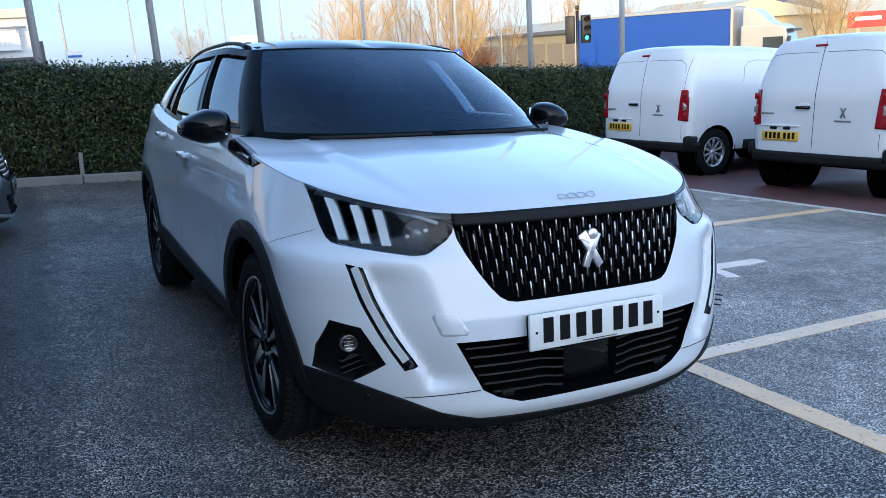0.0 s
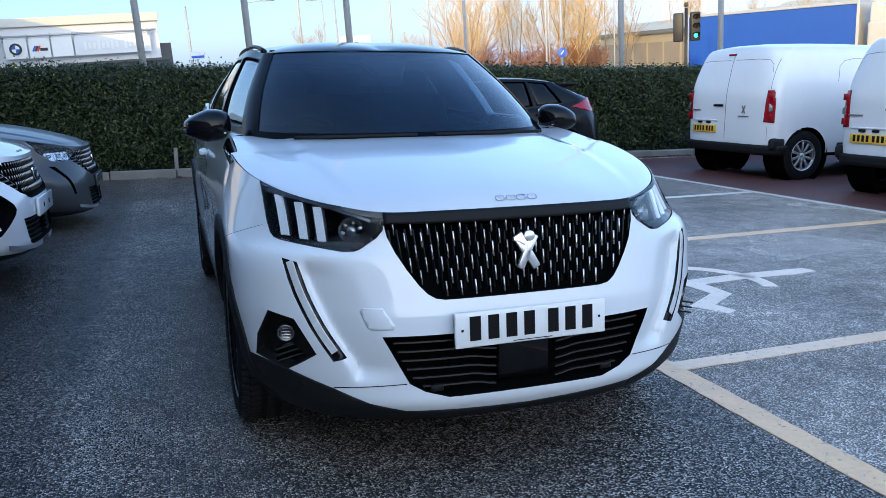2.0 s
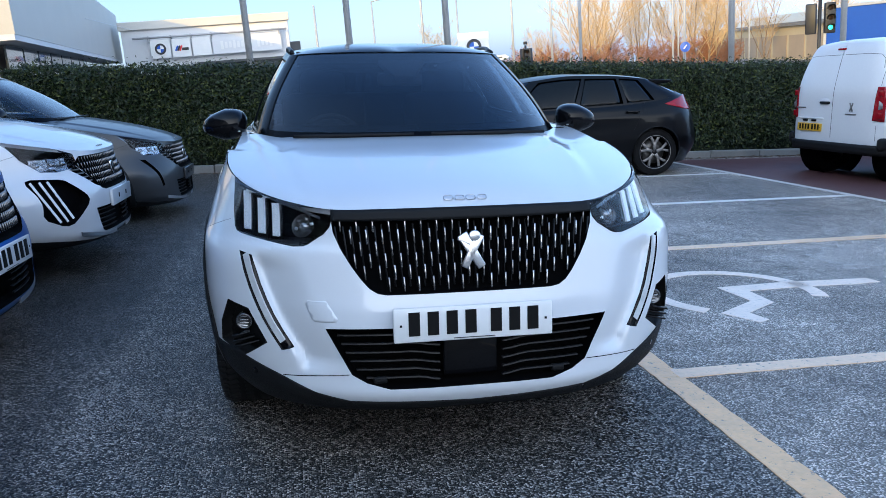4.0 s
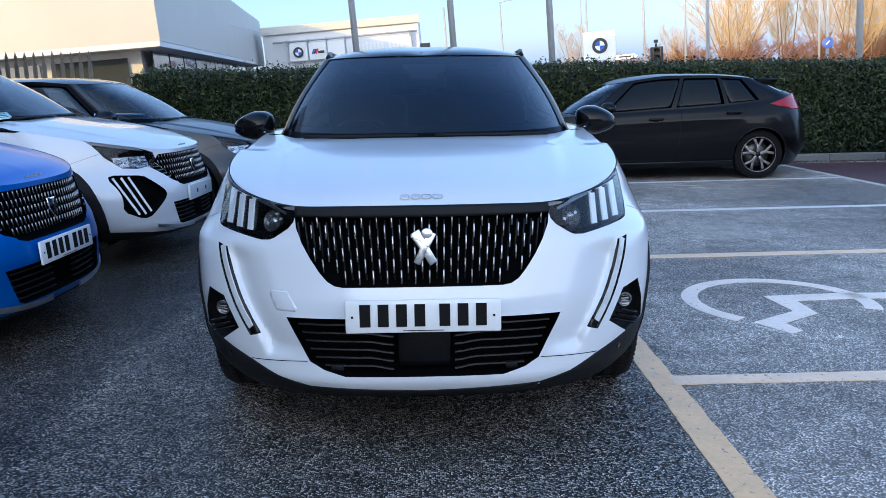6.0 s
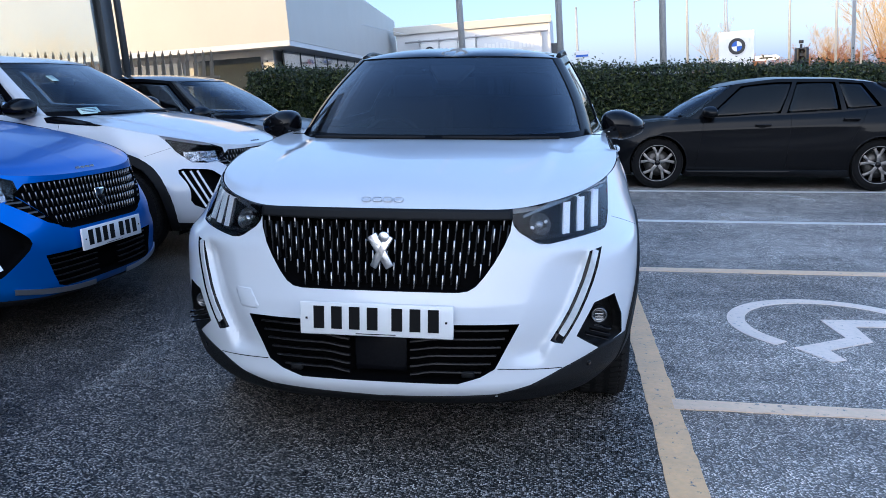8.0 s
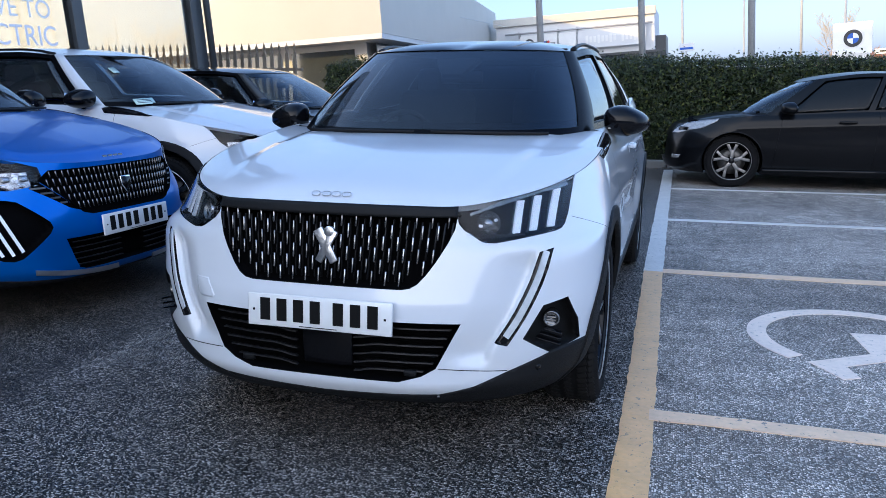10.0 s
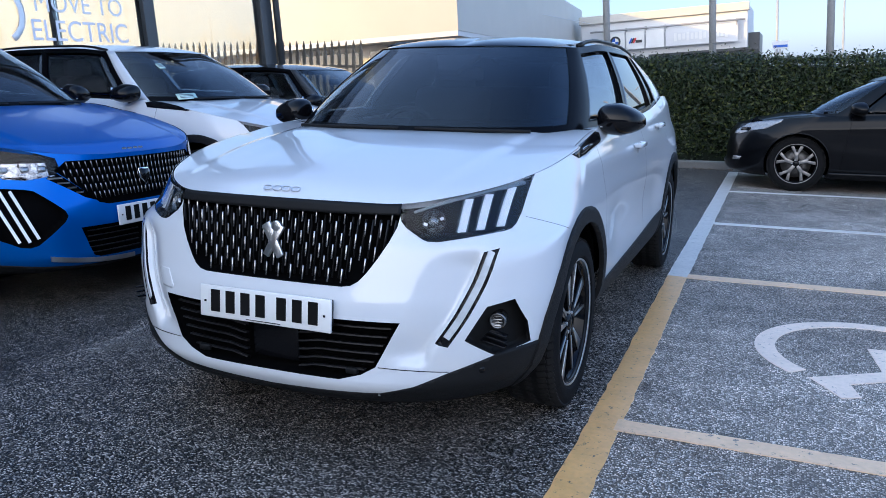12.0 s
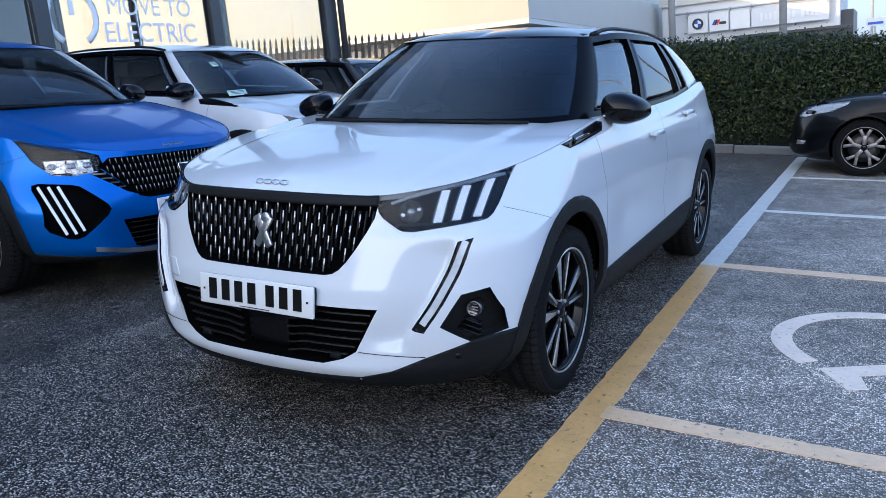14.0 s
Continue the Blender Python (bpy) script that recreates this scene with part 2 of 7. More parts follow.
M_ROOFBLACK = material("gloss_black_roof_paint", (0.004, 0.0042, 0.005), 0.12, coat=0.4, spec=0.2, vary=0.1, vary_scale=4)
M_RAIL = material("satin_black_rail", (0.006, 0.006, 0.0065), 0.35, spec=0.2)
M_PLASTIC = material("textured_black_plastic", (0.0095, 0.0097, 0.0102), 0.55, spec=0.18, bump=0.25, scale=700, vary=0.15)
M_DARK = material("black_cavity", (0.002, 0.002, 0.0023), 0.8, spec=0.03)
M_CHROME = material("chrome", (0.85, 0.85, 0.86), 0.10, metal=1.0, rough_vary=0.03, vary=0.02)
M_DARKCHROME = material("dark_chrome", (0.34, 0.33, 0.32), 0.24, metal=1.0, vary=0.12, per_piece=0.5)
M_SLAT = material("satin_black_slat", (0.012, 0.012, 0.013), 0.36, spec=0.25, vary=0.1)
M_BAR = material("dark_satin_bar", (0.20, 0.20, 0.205), 0.25, metal=1.0, vary=0.1)
M_LAMPGREY = material("dark_lamp_reflector", (0.16, 0.165, 0.17), 0.25, metal=0.9, vary=0.25, vary_scale=14)
M_SATIN = material("satin_silver", (0.62, 0.62, 0.63), 0.3, metal=1.0, vary=0.05)
M_ALLOY = material("machined_alloy", (0.70, 0.70, 0.71), 0.28, metal=1.0, vary=0.08, scale=200)
M_ALLOY_DARK = material("grey_alloy", (0.25, 0.24, 0.23), 0.35, metal=0.8, vary=0.15, vary_scale=8)
M_RUBBER = material("tyre_rubber", (0.0075, 0.0075, 0.008), 0.75, spec=0.10, vary=0.3, vary_scale=12, bump=0.3, scale=200)
# tread blocks a little lighter than the tyre's sides
M_TREAD = material("lighter_tread_rubber", (0.013, 0.0127, 0.0125), 0.85, spec=0.2, vary=0.3, vary_scale=30)
M_DISC = material("brake_disc", (0.10, 0.095, 0.09), 0.45, metal=0.8, vary=0.2, vary_scale=20)
M_GLASS = glass("tinted_windscreen", (0.42, 0.47, 0.50), ior=1.42)
M_PRIVACY = glass("dark_window_glass", (0.03, 0.036, 0.04), ior=1.66)
M_TINT = glass("black_tinted_glass", (0.02, 0.024, 0.028), ior=1.34)
M_BULB = material("glassy_projector", (0.30, 0.31, 0.32), 0.12, metal=0.9, vary=0.3, vary_scale=60)
M_BOWL = material("chromed_reflector_bowl", (0.42, 0.42, 0.43), 0.22, metal=0.9, vary=0.75, vary_scale=38, bump=0.5, scale=60)
M_LENS = glass("clear_lens", (0.95, 0.96, 0.97), ior=1.26)
M_SIDEGLASS = glass("tinted_side_glass", (0.42, 0.47, 0.50), ior=1.66)
M_LEDWHITE = material("frosted_light_guide", (0.88, 0.89, 0.90), 0.3, coat=0.6)
M_GUIDE = material("unlit_light_guide", (0.55, 0.56, 0.57), 0.22, coat=0.8, vary=0.15, vary_scale=20)
M_REDLENS = material("red_lens", (0.26, 0.004, 0.010), 0.20, coat=0.35, spec=0.2, vary=0.15, vary_scale=20)
M_SMOKE = material("clear_lamp_section", (0.32, 0.31, 0.31), 0.18, metal=0.5, coat=0.6, vary=0.4, vary_scale=18)
M_PLATE = material("white_number_plate", (0.78, 0.78, 0.76), 0.35, coat=0.5, vary=0.02)
M_PLATE_Y = material("yellow_number_plate", (0.72, 0.43, 0.03), 0.35, coat=0.5, vary=0.03)
M_INK = material("black_print", (0.008, 0.008, 0.008), 0.5, spec=0.1)
M_FABRIC = material("dark_seat_fabric", (0.03, 0.03, 0.033), 0.85, vary=0.2, bump=0.3, scale=300)
M_DASH = material("dashboard_plastic", (0.02, 0.02, 0.022), 0.6, vary=0.1)
M_PAPER = material("pale_green_sticker", (0.50, 0.66, 0.60), 0.6, vary=0.05)
M_STEEL = material("galvanised_steel", (0.36, 0.36, 0.355), 0.55, metal=0.1, vary=0.15, vary_scale=4)
M_MIRROR = material("mirror_glass", (0.8, 0.8, 0.8), 0.02, metal=1.0)


# ---- shape helpers ----
def curve(x, pts):
    """Smooth (Hermite) interpolation through (x, value) pairs."""
    if x <= pts[0][0]:
        return pts[0][1]
    if x >= pts[-1][0]:
        return pts[-1][1]
    n = len(pts)
    for i in range(n - 1):
        if x <= pts[i + 1][0]:
            break
    def slope(k):
        if k == 0 or k == n - 1:
            j = 0 if k == 0 else n - 2
            return (pts[j + 1][1] - pts[j][1]) / (pts[j + 1][0] - pts[j][0])
        a = (pts[k][1] - pts[k - 1][1]) / (pts[k][0] - pts[k - 1][0])
        b = (pts[k + 1][1] - pts[k][1]) / (pts[k + 1][0] - pts[k][0])
        return 0.0 if a * b <= 0 else 2 * a * b / (a + b)
    h = pts[i + 1][0] - pts[i][0]
    s = (x - pts[i][0]) / h
    a, b, da, db = pts[i][1], pts[i + 1][1], slope(i) * h, slope(i + 1) * h
    return a * (1 + 2 * s) * (1 - s) ** 2 + da * s * (1 - s) ** 2 + b * s * s * (3 - 2 * s) - db * s * s * (1 - s)


def step(a, b, x):
    s = min(1.0, max(0.0, (x - a) / (b - a)))
    return s * s * (3 - 2 * s)


def hull(pts):
    """Convex hull, counter-clockwise."""
    pts = sorted(set(pts))
    def half(seq):
        out = []
        for p in seq:
            while len(out) > 1 and (out[-1][0] - out[-2][0]) * (p[1] - out[-2][1]) - (out[-1][1] - out[-2][1]) * (p[0] - out[-2][0]) <= 0:
                out.pop()
            out.append(p)
        return out[:-1]
    return half(pts) + half(pts[::-1])


def part(name, bm, mat, parent=None, label="", smooth=True, m=None):
    """Links a bmesh as ONE mesh object, under a thing or a part."""
    me = bpy.data.meshes.new(name)
    bm.normal_update()
    bm.to_mesh(me)
    bm.free()
    for f in me.polygons:
        f.use_smooth = smooth
    me.materials.append(mat)
    ob = new(name, me)
    if parent is not None:
        ob.parent = parent
    if m is not None:
        ob.matrix_basis = m
    if label:
        ob["label"] = label
    return ob


def sharpen(bm, degrees=35):
    for e in bm.edges:
        if len(e.link_faces) == 2 and e.calc_face_angle(0) > radians(degrees):
            e.smooth = False
    return bm


def thing(name, label, category, m, group="", kind=""):
    return tagged(place(new(name), m), label, category, group, kind)


def place(ob, m):
    ob.matrix_basis = LOT @ m
    return ob


def box(size, at=(0, 0, 0), bevel=0.0, rot=None, bm=None, segments=2):
    one = bmesh.new()
    bmesh.ops.create_cube(one, size=1.0)
    bmesh.ops.scale(one, vec=size, verts=one.verts)
    if bevel:
        bmesh.ops.bevel(one, geom=list(one.edges), offset=bevel, segments=segments, profile=0.5, affect="EDGES")
    if rot is not None:
        bmesh.ops.transform(one, matrix=rot, verts=one.verts)
    bmesh.ops.translate(one, vec=at, verts=one.verts)
    if bm is None:
        return one
    join(bm, one)
    return bm


def join(bm, other):
    me = bpy.data.meshes.new("tmp")
    other.to_mesh(me)
    other.free()
    bm.from_mesh(me)
    bpy.data.meshes.remove(me)
    return bm


def tube(path, radii, sides=10, bm=None, cap=True):
    """A tube along points, with a radius for each."""
    own = bm if bm is not None else bmesh.new()
    path = [Vector(p) for p in path]
    rings = []
    for i, p in enumerate(path):
        d = (path[min(i + 1, len(path) - 1)] - path[max(i - 1, 0)]).normalized()
        a = d.cross(Vector((0, 0, 1)) if abs(d.z) < 0.9 else Vector((1, 0, 0))).normalized()
        b = d.cross(a)
        rings.append([own.verts.new(p + radii[i] * (a * math.cos(2 * math.pi * k / sides) + b * math.sin(2 * math.pi * k / sides))) for k in range(sides)])
    for r, q in zip(rings, rings[1:]):
        for k in range(sides):
            own.faces.new((r[k], q[k], q[(k + 1) % sides], r[(k + 1) % sides]))
    if cap:
        own.faces.new(rings[0])
        own.faces.new(rings[-1][::-1])
    bmesh.ops.recalc_face_normals(own, faces=own.faces)
    return own


def lathe(profile, sides=32, axis="x"):
    """A solid of revolution about x: profile of (x, radius)."""
    bm = bmesh.new()
    rings = [[bm.verts.new((x, r * math.cos(2 * math.pi * k / sides), r * math.sin(2 * math.pi * k / sides))) for k in range(sides)] for x, r in profile]
    for r, q in zip(rings, rings[1:]):
        for k in range(sides):
            bm.faces.new((r[k], r[(k + 1) % sides], q[(k + 1) % sides], q[k]))
    bmesh.ops.recalc_face_normals(bm, faces=bm.faces)
    return bm


def prism(pts, depth, plane="xz", at=0.0, bevel=0.0):
    """A flat outline given in a plane, made solid by depth."""
    bm = bmesh.new()
    def put(p, d):
        if plane == "xz":
            return (p[0], at + d, p[1])
        if plane == "yz":
            return (at + d, p[0], p[1])
        return (p[0], p[1], at + d)
    lo = [bm.verts.new(put(p, 0)) for p in pts]
    hi = [bm.verts.new(put(p, depth)) for p in pts]
    bm.faces.new(lo)
    bm.faces.new(hi[::-1])
    n = len(pts)
    for i in range(n):
        bm.faces.new((lo[i], hi[i], hi[(i + 1) % n], lo[(i + 1) % n]))
    bmesh.ops.recalc_face_normals(bm, faces=bm.faces)
    if bevel:
        bmesh.ops.bevel(bm, geom=list(bm.edges), offset=bevel, segments=2, profile=0.5, affect="EDGES")
    return bm


def carve(bm, poly, axis, test):
    """Cuts the outline poly (convex, seen along axis) into the faces that pass test, and gives the faces inside."""
    i, j = {"x": (1, 2), "y": (0, 2), "z": (0, 1)}[axis]
    lo = [min(p[k] for p in poly) for k in (0, 1)]
    hi = [max(p[k] for p in poly) for k in (0, 1)]
    region = []
    for f in bm.faces:
        c = f.calc_center_median()
        if not test(c, f.normal):
            continue
        us, vs = [v.co[i] for v in f.verts], [v.co[j] for v in f.verts]
        if max(us) > lo[0] and min(us) < hi[0] and max(vs) > lo[1] and min(vs) < hi[1]:
            region.append(f)
    n = len(poly)
    for k in range(n):
        (x0, y0), (x1, y1) = poly[k], poly[(k + 1) % n]
        co, no = Vector((0, 0, 0)), Vector((0, 0, 0))
        co[i], co[j] = x0, y0
        no[i], no[j] = y1 - y0, x0 - x1
        no.normalize()
        geom = set(region)
        for f in region:
            geom.update(f.edges)
            geom.update(f.verts)
        out = bmesh.ops.bisect_plane(bm, geom=list(geom), plane_co=co, plane_no=no, dist=1e-5)
        region = [f for f in out["geom"] if isinstance(f, bmesh.types.BMFace) and (f.calc_center_median() - co).dot(no) < 0]
    return region


def take(bm, faces, push=(0, 0, 0), wall=True, out=0.0):
    """Moves faces out of bm into a new bmesh, pushed in by a vector, with walls at their rim."""
    got = bmesh.new()
    keep, push = {}, Vector(push)
    for f in faces:
        f.normal_update()
    bm.normal_update()
    rim = []
    for f in faces:
        for v in f.verts:
            if v not in keep:
                keep[v] = got.verts.new(v.co + push + v.normal * out)
        got.faces.new([keep[v] for v in f.verts])
    inside = set(faces)
    if wall and (push.length or out):
        tops = {}
        for f in faces:
            for loop in f.loops:
                e = loop.edge
                if sum(1 for g in e.link_faces if g in inside) == 1:
                    a, b = loop.vert, loop.link_loop_next.vert
                    for v in (a, b):
                        if v not in tops:
                            tops[v] = got.verts.new(v.co - (v.normal * 0.012 if out else Vector()))
                    try:
                        got.faces.new((tops[a], tops[b], keep[b], keep[a]))
                    except ValueError:
                        pass
    bmesh.ops.delete(bm, geom=list(inside), context="FACES")
    return sharpen(got, 40)


def mirror_poly(poly):
    return [(-x, z) for x, z in reversed(poly)]


def text_part(name, words, size, mat, parent, m, depth=0.002, spacing=1.0):
    """Words of the built-in font, each letter a mesh of its own."""
    c = bpy.data.curves.new(name, "FONT")
    c.body, c.size, c.extrude, c.align_x, c.align_y, c.space_character = words, size, depth, "CENTER", "CENTER", spacing
    tmp = bpy.data.objects.new("tmp", c)
    me = bpy.data.meshes.new_from_object(tmp)
    bpy.data.objects.remove(tmp)
    bpy.data.curves.remove(c)
    bm = bmesh.new()
    bm.from_mesh(me)
    bpy.data.meshes.remove(me)
    bmesh.ops.remove_doubles(bm, verts=bm.verts, dist=1e-5)
    left = set(bm.faces)
    while left:
        seed = left.pop()
        island, todo = [seed], [seed]
        while todo:
            for e in todo.pop().edges:
                for f in e.link_faces:
                    if f in left:
                        left.discard(f)
                        island.append(f)
                        todo.append(f)
        one, keep = bmesh.new(), {}
        for f in island:
            for v in f.verts:
                if v not in keep:
                    keep[v] = one.verts.new(v.co)
            one.faces.new([keep[v] for v in f.verts])
        part("letter", one, mat, parent, smooth=False, m=m)
    bm.free()


# ---- cars: a lower shell, a bonnet, a cabin and a roof, cut into their parts; x across, front at y = 0, z up ----
def lower_shell(S):
    """The body below the waist: plan outlines stacked in height, from nose to tail. Gives the bmesh and its top edge (one half)."""
    NF, NS, NR, NW = S.get("NF", 48), S.get("NS", 56), 14, S.get("NW", 36)
    us = [("f", 90.0 * (k / NF) ** 0.85) for k in range(NF)] + [("s", k / NS) for k in range(NS + 1)] + [("r", 90.0 * (1 - k / NR)) for k in range(1, NR + 1)]

    def at(u, z):
        kind, v = u
        yf, d, w = curve(z, S["nose"]), curve(z, S["corner"]), curve(z, S["width"])
        yr, dr = curve(z, S["tail"]), S["tail_corner"]
        if kind == "f":
            a = radians(v)
            x, y = w * math.sin(a) ** (2 / S["n"]), yf + d * (1 - math.cos(a))
        elif kind == "s":
            x, y = w, yf + d + v * (yr - dr - yf - d)
        else:
            a = radians(v)
            x, y = w * math.sin(a) ** (2 / 3.2), yr - dr * (1 - math.cos(a))
        x *= curve(y, S["taper"])
        for ya in (S["axle_f"], S["axle_r"]):
            x += S.get("haunch", 0.012) * math.exp(-((y - ya) / 0.42) ** 2) * step(0.3, 0.6, z) * (1 - step(0.75, 0.98, z)) * step(0.55, 0.84, x)
        if "scoop" in S and y < 0.6:
            y += S["scoop"](x, z)
        if "crease" in S and kind == "s":
            x += S["crease"](y, z)
        return x, y, z

    bm = bmesh.new()
    tops = []
    cols = []
    for u in us:
        y_ref = at(u, 0.9)[1]
        zt = curve(y_ref, S["belt"])
        zb = S["bottom"]
        col = [at(u, zb + (zt - zb) * (k / NW)) for k in range(NW + 1)]
        # the shoulder rolls inwards just below the top edge
        if u[0] != "f":
            col = [(x - 0.022 * step(zt - 0.07, zt, z) ** 2, y, z) for x, y, z in col]
        cols.append(col)
        tops.append(Vector(col[-1]))
    for sgn in (1, -1):
        grid = [[bm.verts.new((sgn * x, y, z)) for x, y, z in col] for col in cols]
        for a, b in zip(grid, grid[1:]):
            for k in range(NW):
                q = (a[k], b[k], b[k + 1], a[k + 1])
                bm.faces.new(q if sgn > 0 else q[::-1])
    bmesh.ops.remove_doubles(bm, verts=bm.verts, dist=1e-5)
    return bm, tops


def resample(pts, n):
    acc = [0.0]
    for a, b in zip(pts, pts[1:]):
        acc.append(acc[-1] + (b - a).length)
    out, k = [], 0
    for i in range(n + 1):
        d = acc[-1] * i / n
        while k < len(pts) - 2 and acc[k + 1] < d:
            k += 1
        s = (d - acc[k]) / max(1e-9, acc[k + 1] - acc[k])
        out.append(pts[k].lerp(pts[k + 1], min(1, s)))
    return out


def bonnet_shape(S, tops):
    """The bonnet: spanned between the shell's top edge, the centre line and the foot of the windscreen."""
    y_end = S["cowl"] + 0.36
    edge = [p for p in tops if p.y < y_end]
    k = min(range(len(edge)), key=lambda i: abs(edge[i].y - S["bonnet_corner"]))
    NS, NT = 72, 34
    front, side = resample(edge[:k + 1], NS), resample(edge[k:], NT)
    mid = resample([Vector((0, y, curve(y, S["bonnet"]))) for y in [edge[0].y + (y_end - edge[0].y) * i / 40 for i in range(41)]], NT)
    mid[0] = front[0].copy()
    back = [mid[-1].lerp(side[-1], i / NS) for i in range(NS + 1)]
    bm = bmesh.new()
    rows = []
    for j in range(NT + 1):
        t = j / NT
        row = []
        for i in range(NS + 1):
            s = i / NS
            p = (1 - t) * front[i] + t * back[i] + (1 - s) * mid[j] + s * side[j]
            p -= (1 - s) * (1 - t) * front[0] + s * (1 - t) * front[-1] + (1 - s) * t * back[0] + s * t * back[-1]
            ridge = 0.52 + 0.24 * t
            inside = 1 - step(ridge - 0.045, ridge + 0.045, s)
            swell = math.sin(math.pi * min(1, t * 1.0)) ** 0.6 * S.get("swell", 0.012)
            p.z += inside * swell + 0.010 * math.sin(math.pi * s) * math.sin(math.pi * t)
            row.append(p)
        rows.append(row)
    for sgn in (1, -1):
        g = [[bm.verts.new((sgn * p.x * (0.9945 if j < NT else 1), p.y + (0.003 if j == 0 else 0), p.z)) for p in row] for j, row in enumerate(rows)]
        for a, b in zip(g, g[1:]):
            for i in range(NS):
                q = (a[i], a[i + 1], b[i + 1], b[i])
                bm.faces.new(q if sgn > 0 else q[::-1])
    bmesh.ops.remove_doubles(bm, verts=bm.verts, dist=1e-5)
    rim = [e for e in bm.edges if len(e.link_faces) == 1]
    out = bmesh.ops.extrude_edge_only(bm, edges=rim)
    for v in out["geom"]:
        if isinstance(v, bmesh.types.BMVert):
            v.co.z -= 0.02
            v.co.y += 0.012
            v.co.x *= 0.99
    return sharpen(bm, 50)


def cabin_shape(S):
    """Windscreen, pillars and side windows as one skin between waist and roof edge. Gives columns of points (one half) and their kind."""
    C = S["cabin"]
    NF, NR, NW = 20, 10, 12
    us = [("f", 90.0 * (k / NF) ** 0.9) for k in range(NF)] + [("s", f) for f in C["stations"]] + [("r", 90.0 * (1 - k / NR)) for k in range(1, NR + 1)]

    def ring(u, level):
        R = C[level]
        kind, v = u
        if kind == "f":
            a = radians(v)
            x, y = R["w"] * math.sin(a) ** (2 / R["n"]), R["front"] + R["d"] * (1 - math.cos(a))
        elif kind == "s":
            x, y = R["w"], R["front"] + R["d"] + v * (R["rear"] - R["dr"] - R["front"] - R["d"])
        else:
            a = radians(v)
            x, y = R["w"] * math.sin(a) ** (2 / 3.0), R["rear"] - R["dr"] * (1 - math.cos(a))
        return Vector((x * curve(y, R["taper"]), y, curve(y, R["z"])))

    cols = []
    for u in us:
        a, b = ring(u, "base"), ring(u, "top")
        col = []
        for k in range(NW + 1):
            w = k / NW
            p = a.lerp(b, w)
            p.x *= 1 + C["bulge"] * math.sin(math.pi * w)
            if u[0] == "f":
                p.y -= 0.02 * math.sin(math.pi * w) * math.cos(radians(u[1]))
                p.z += 0.02 * math.sin(math.pi * w) * math.cos(radians(u[1]))
            col.append(p)
        cols.append(col)
    return us, cols


def strip_mesh(cols, i0, i1, k0, k1, sgn, shrink=0.0, thick=0.004):
    """A curved pane out of the skin's columns, with thickness."""
    bm = bmesh.new()
    g = [[bm.verts.new((sgn * p.x, p.y, p.z)) for p in col[k0:k1 + 1]] for col in cols[i0:i1 + 1]]
    for a, b in zip(g, g[1:]):
        for k in range(len(a) - 1):
            q = (a[k], b[k], b[k + 1], a[k + 1])
            bm.faces.new(q if sgn > 0 else q[::-1])
    bm.normal_update()
    if shrink:
        for v in bm.verts:
            v.co -= v.normal * shrink
    if thick:
        bmesh.ops.solidify(bm, geom=list(bm.faces), thickness=thick)
        bmesh.ops.recalc_face_normals(bm, faces=bm.faces)
    return bm


def roof_shape(S, cols):
    bm = bmesh.new()
    top = [c[-1] for c in cols]
    n = len(top)
    lens = [0.0]
    for a, b in zip(top, top[1:]):
        lens.append(lens[-1] + (b - a).length)
    NX = 12
    for sgn in (1, -1):
        rows = []
        for p, d in zip(top, lens):
            f = d / lens[-1]
            y = top[0].y + (top[-1].y - top[0].y) * f
            zc = curve(y, S["cabin"]["crown"])
            row = []
            for i in range(NX + 1):
                s = i / NX
                row.append(bm.verts.new((sgn * p.x * s, y + (p.y - y) * s, zc + (p.z - zc) * s ** 2.6)))
            rows.append(row)
        for a, b in zip(rows, rows[1:]):
            for i in range(NX):
                q = (a[i], a[i + 1], b[i + 1], b[i])
                try:
                    bm.faces.new(q if sgn > 0 else q[::-1])
                except ValueError:
                    pass
    bmesh.ops.remove_doubles(bm, verts=bm.verts, dist=1e-4)
    return bm


def ribbon(points, normals, width, thick, across=None):
    """A bent flat bar along points; width across, thick along the normals."""
    bm = bmesh.new()
    rings = []
    for i, p in enumerate(points):
        d = (points[min(i + 1, len(points) - 1)] - points[max(i - 1, 0)]).normalized()
        nrm = normals[i]
        a = (Vector(across) if across else d.cross(nrm)).normalized() * (width / 2)
        h = nrm * thick
        rings.append([bm.verts.new(q) for q in (p - a, p + a, p + a * 0.9 + h, p - a * 0.9 + h)])
    for r, q in zip(rings, rings[1:]):
        for k in range(4):
            bm.faces.new((r[k], r[(k + 1) % 4], q[(k + 1) % 4], q[k]))
    bm.faces.new(rings[0])
    bm.faces.new(rings[-1][::-1])
    bmesh.ops.recalc_face_normals(bm, faces=bm.faces)
    return sharpen(bm, 40)


WHEELS = {}


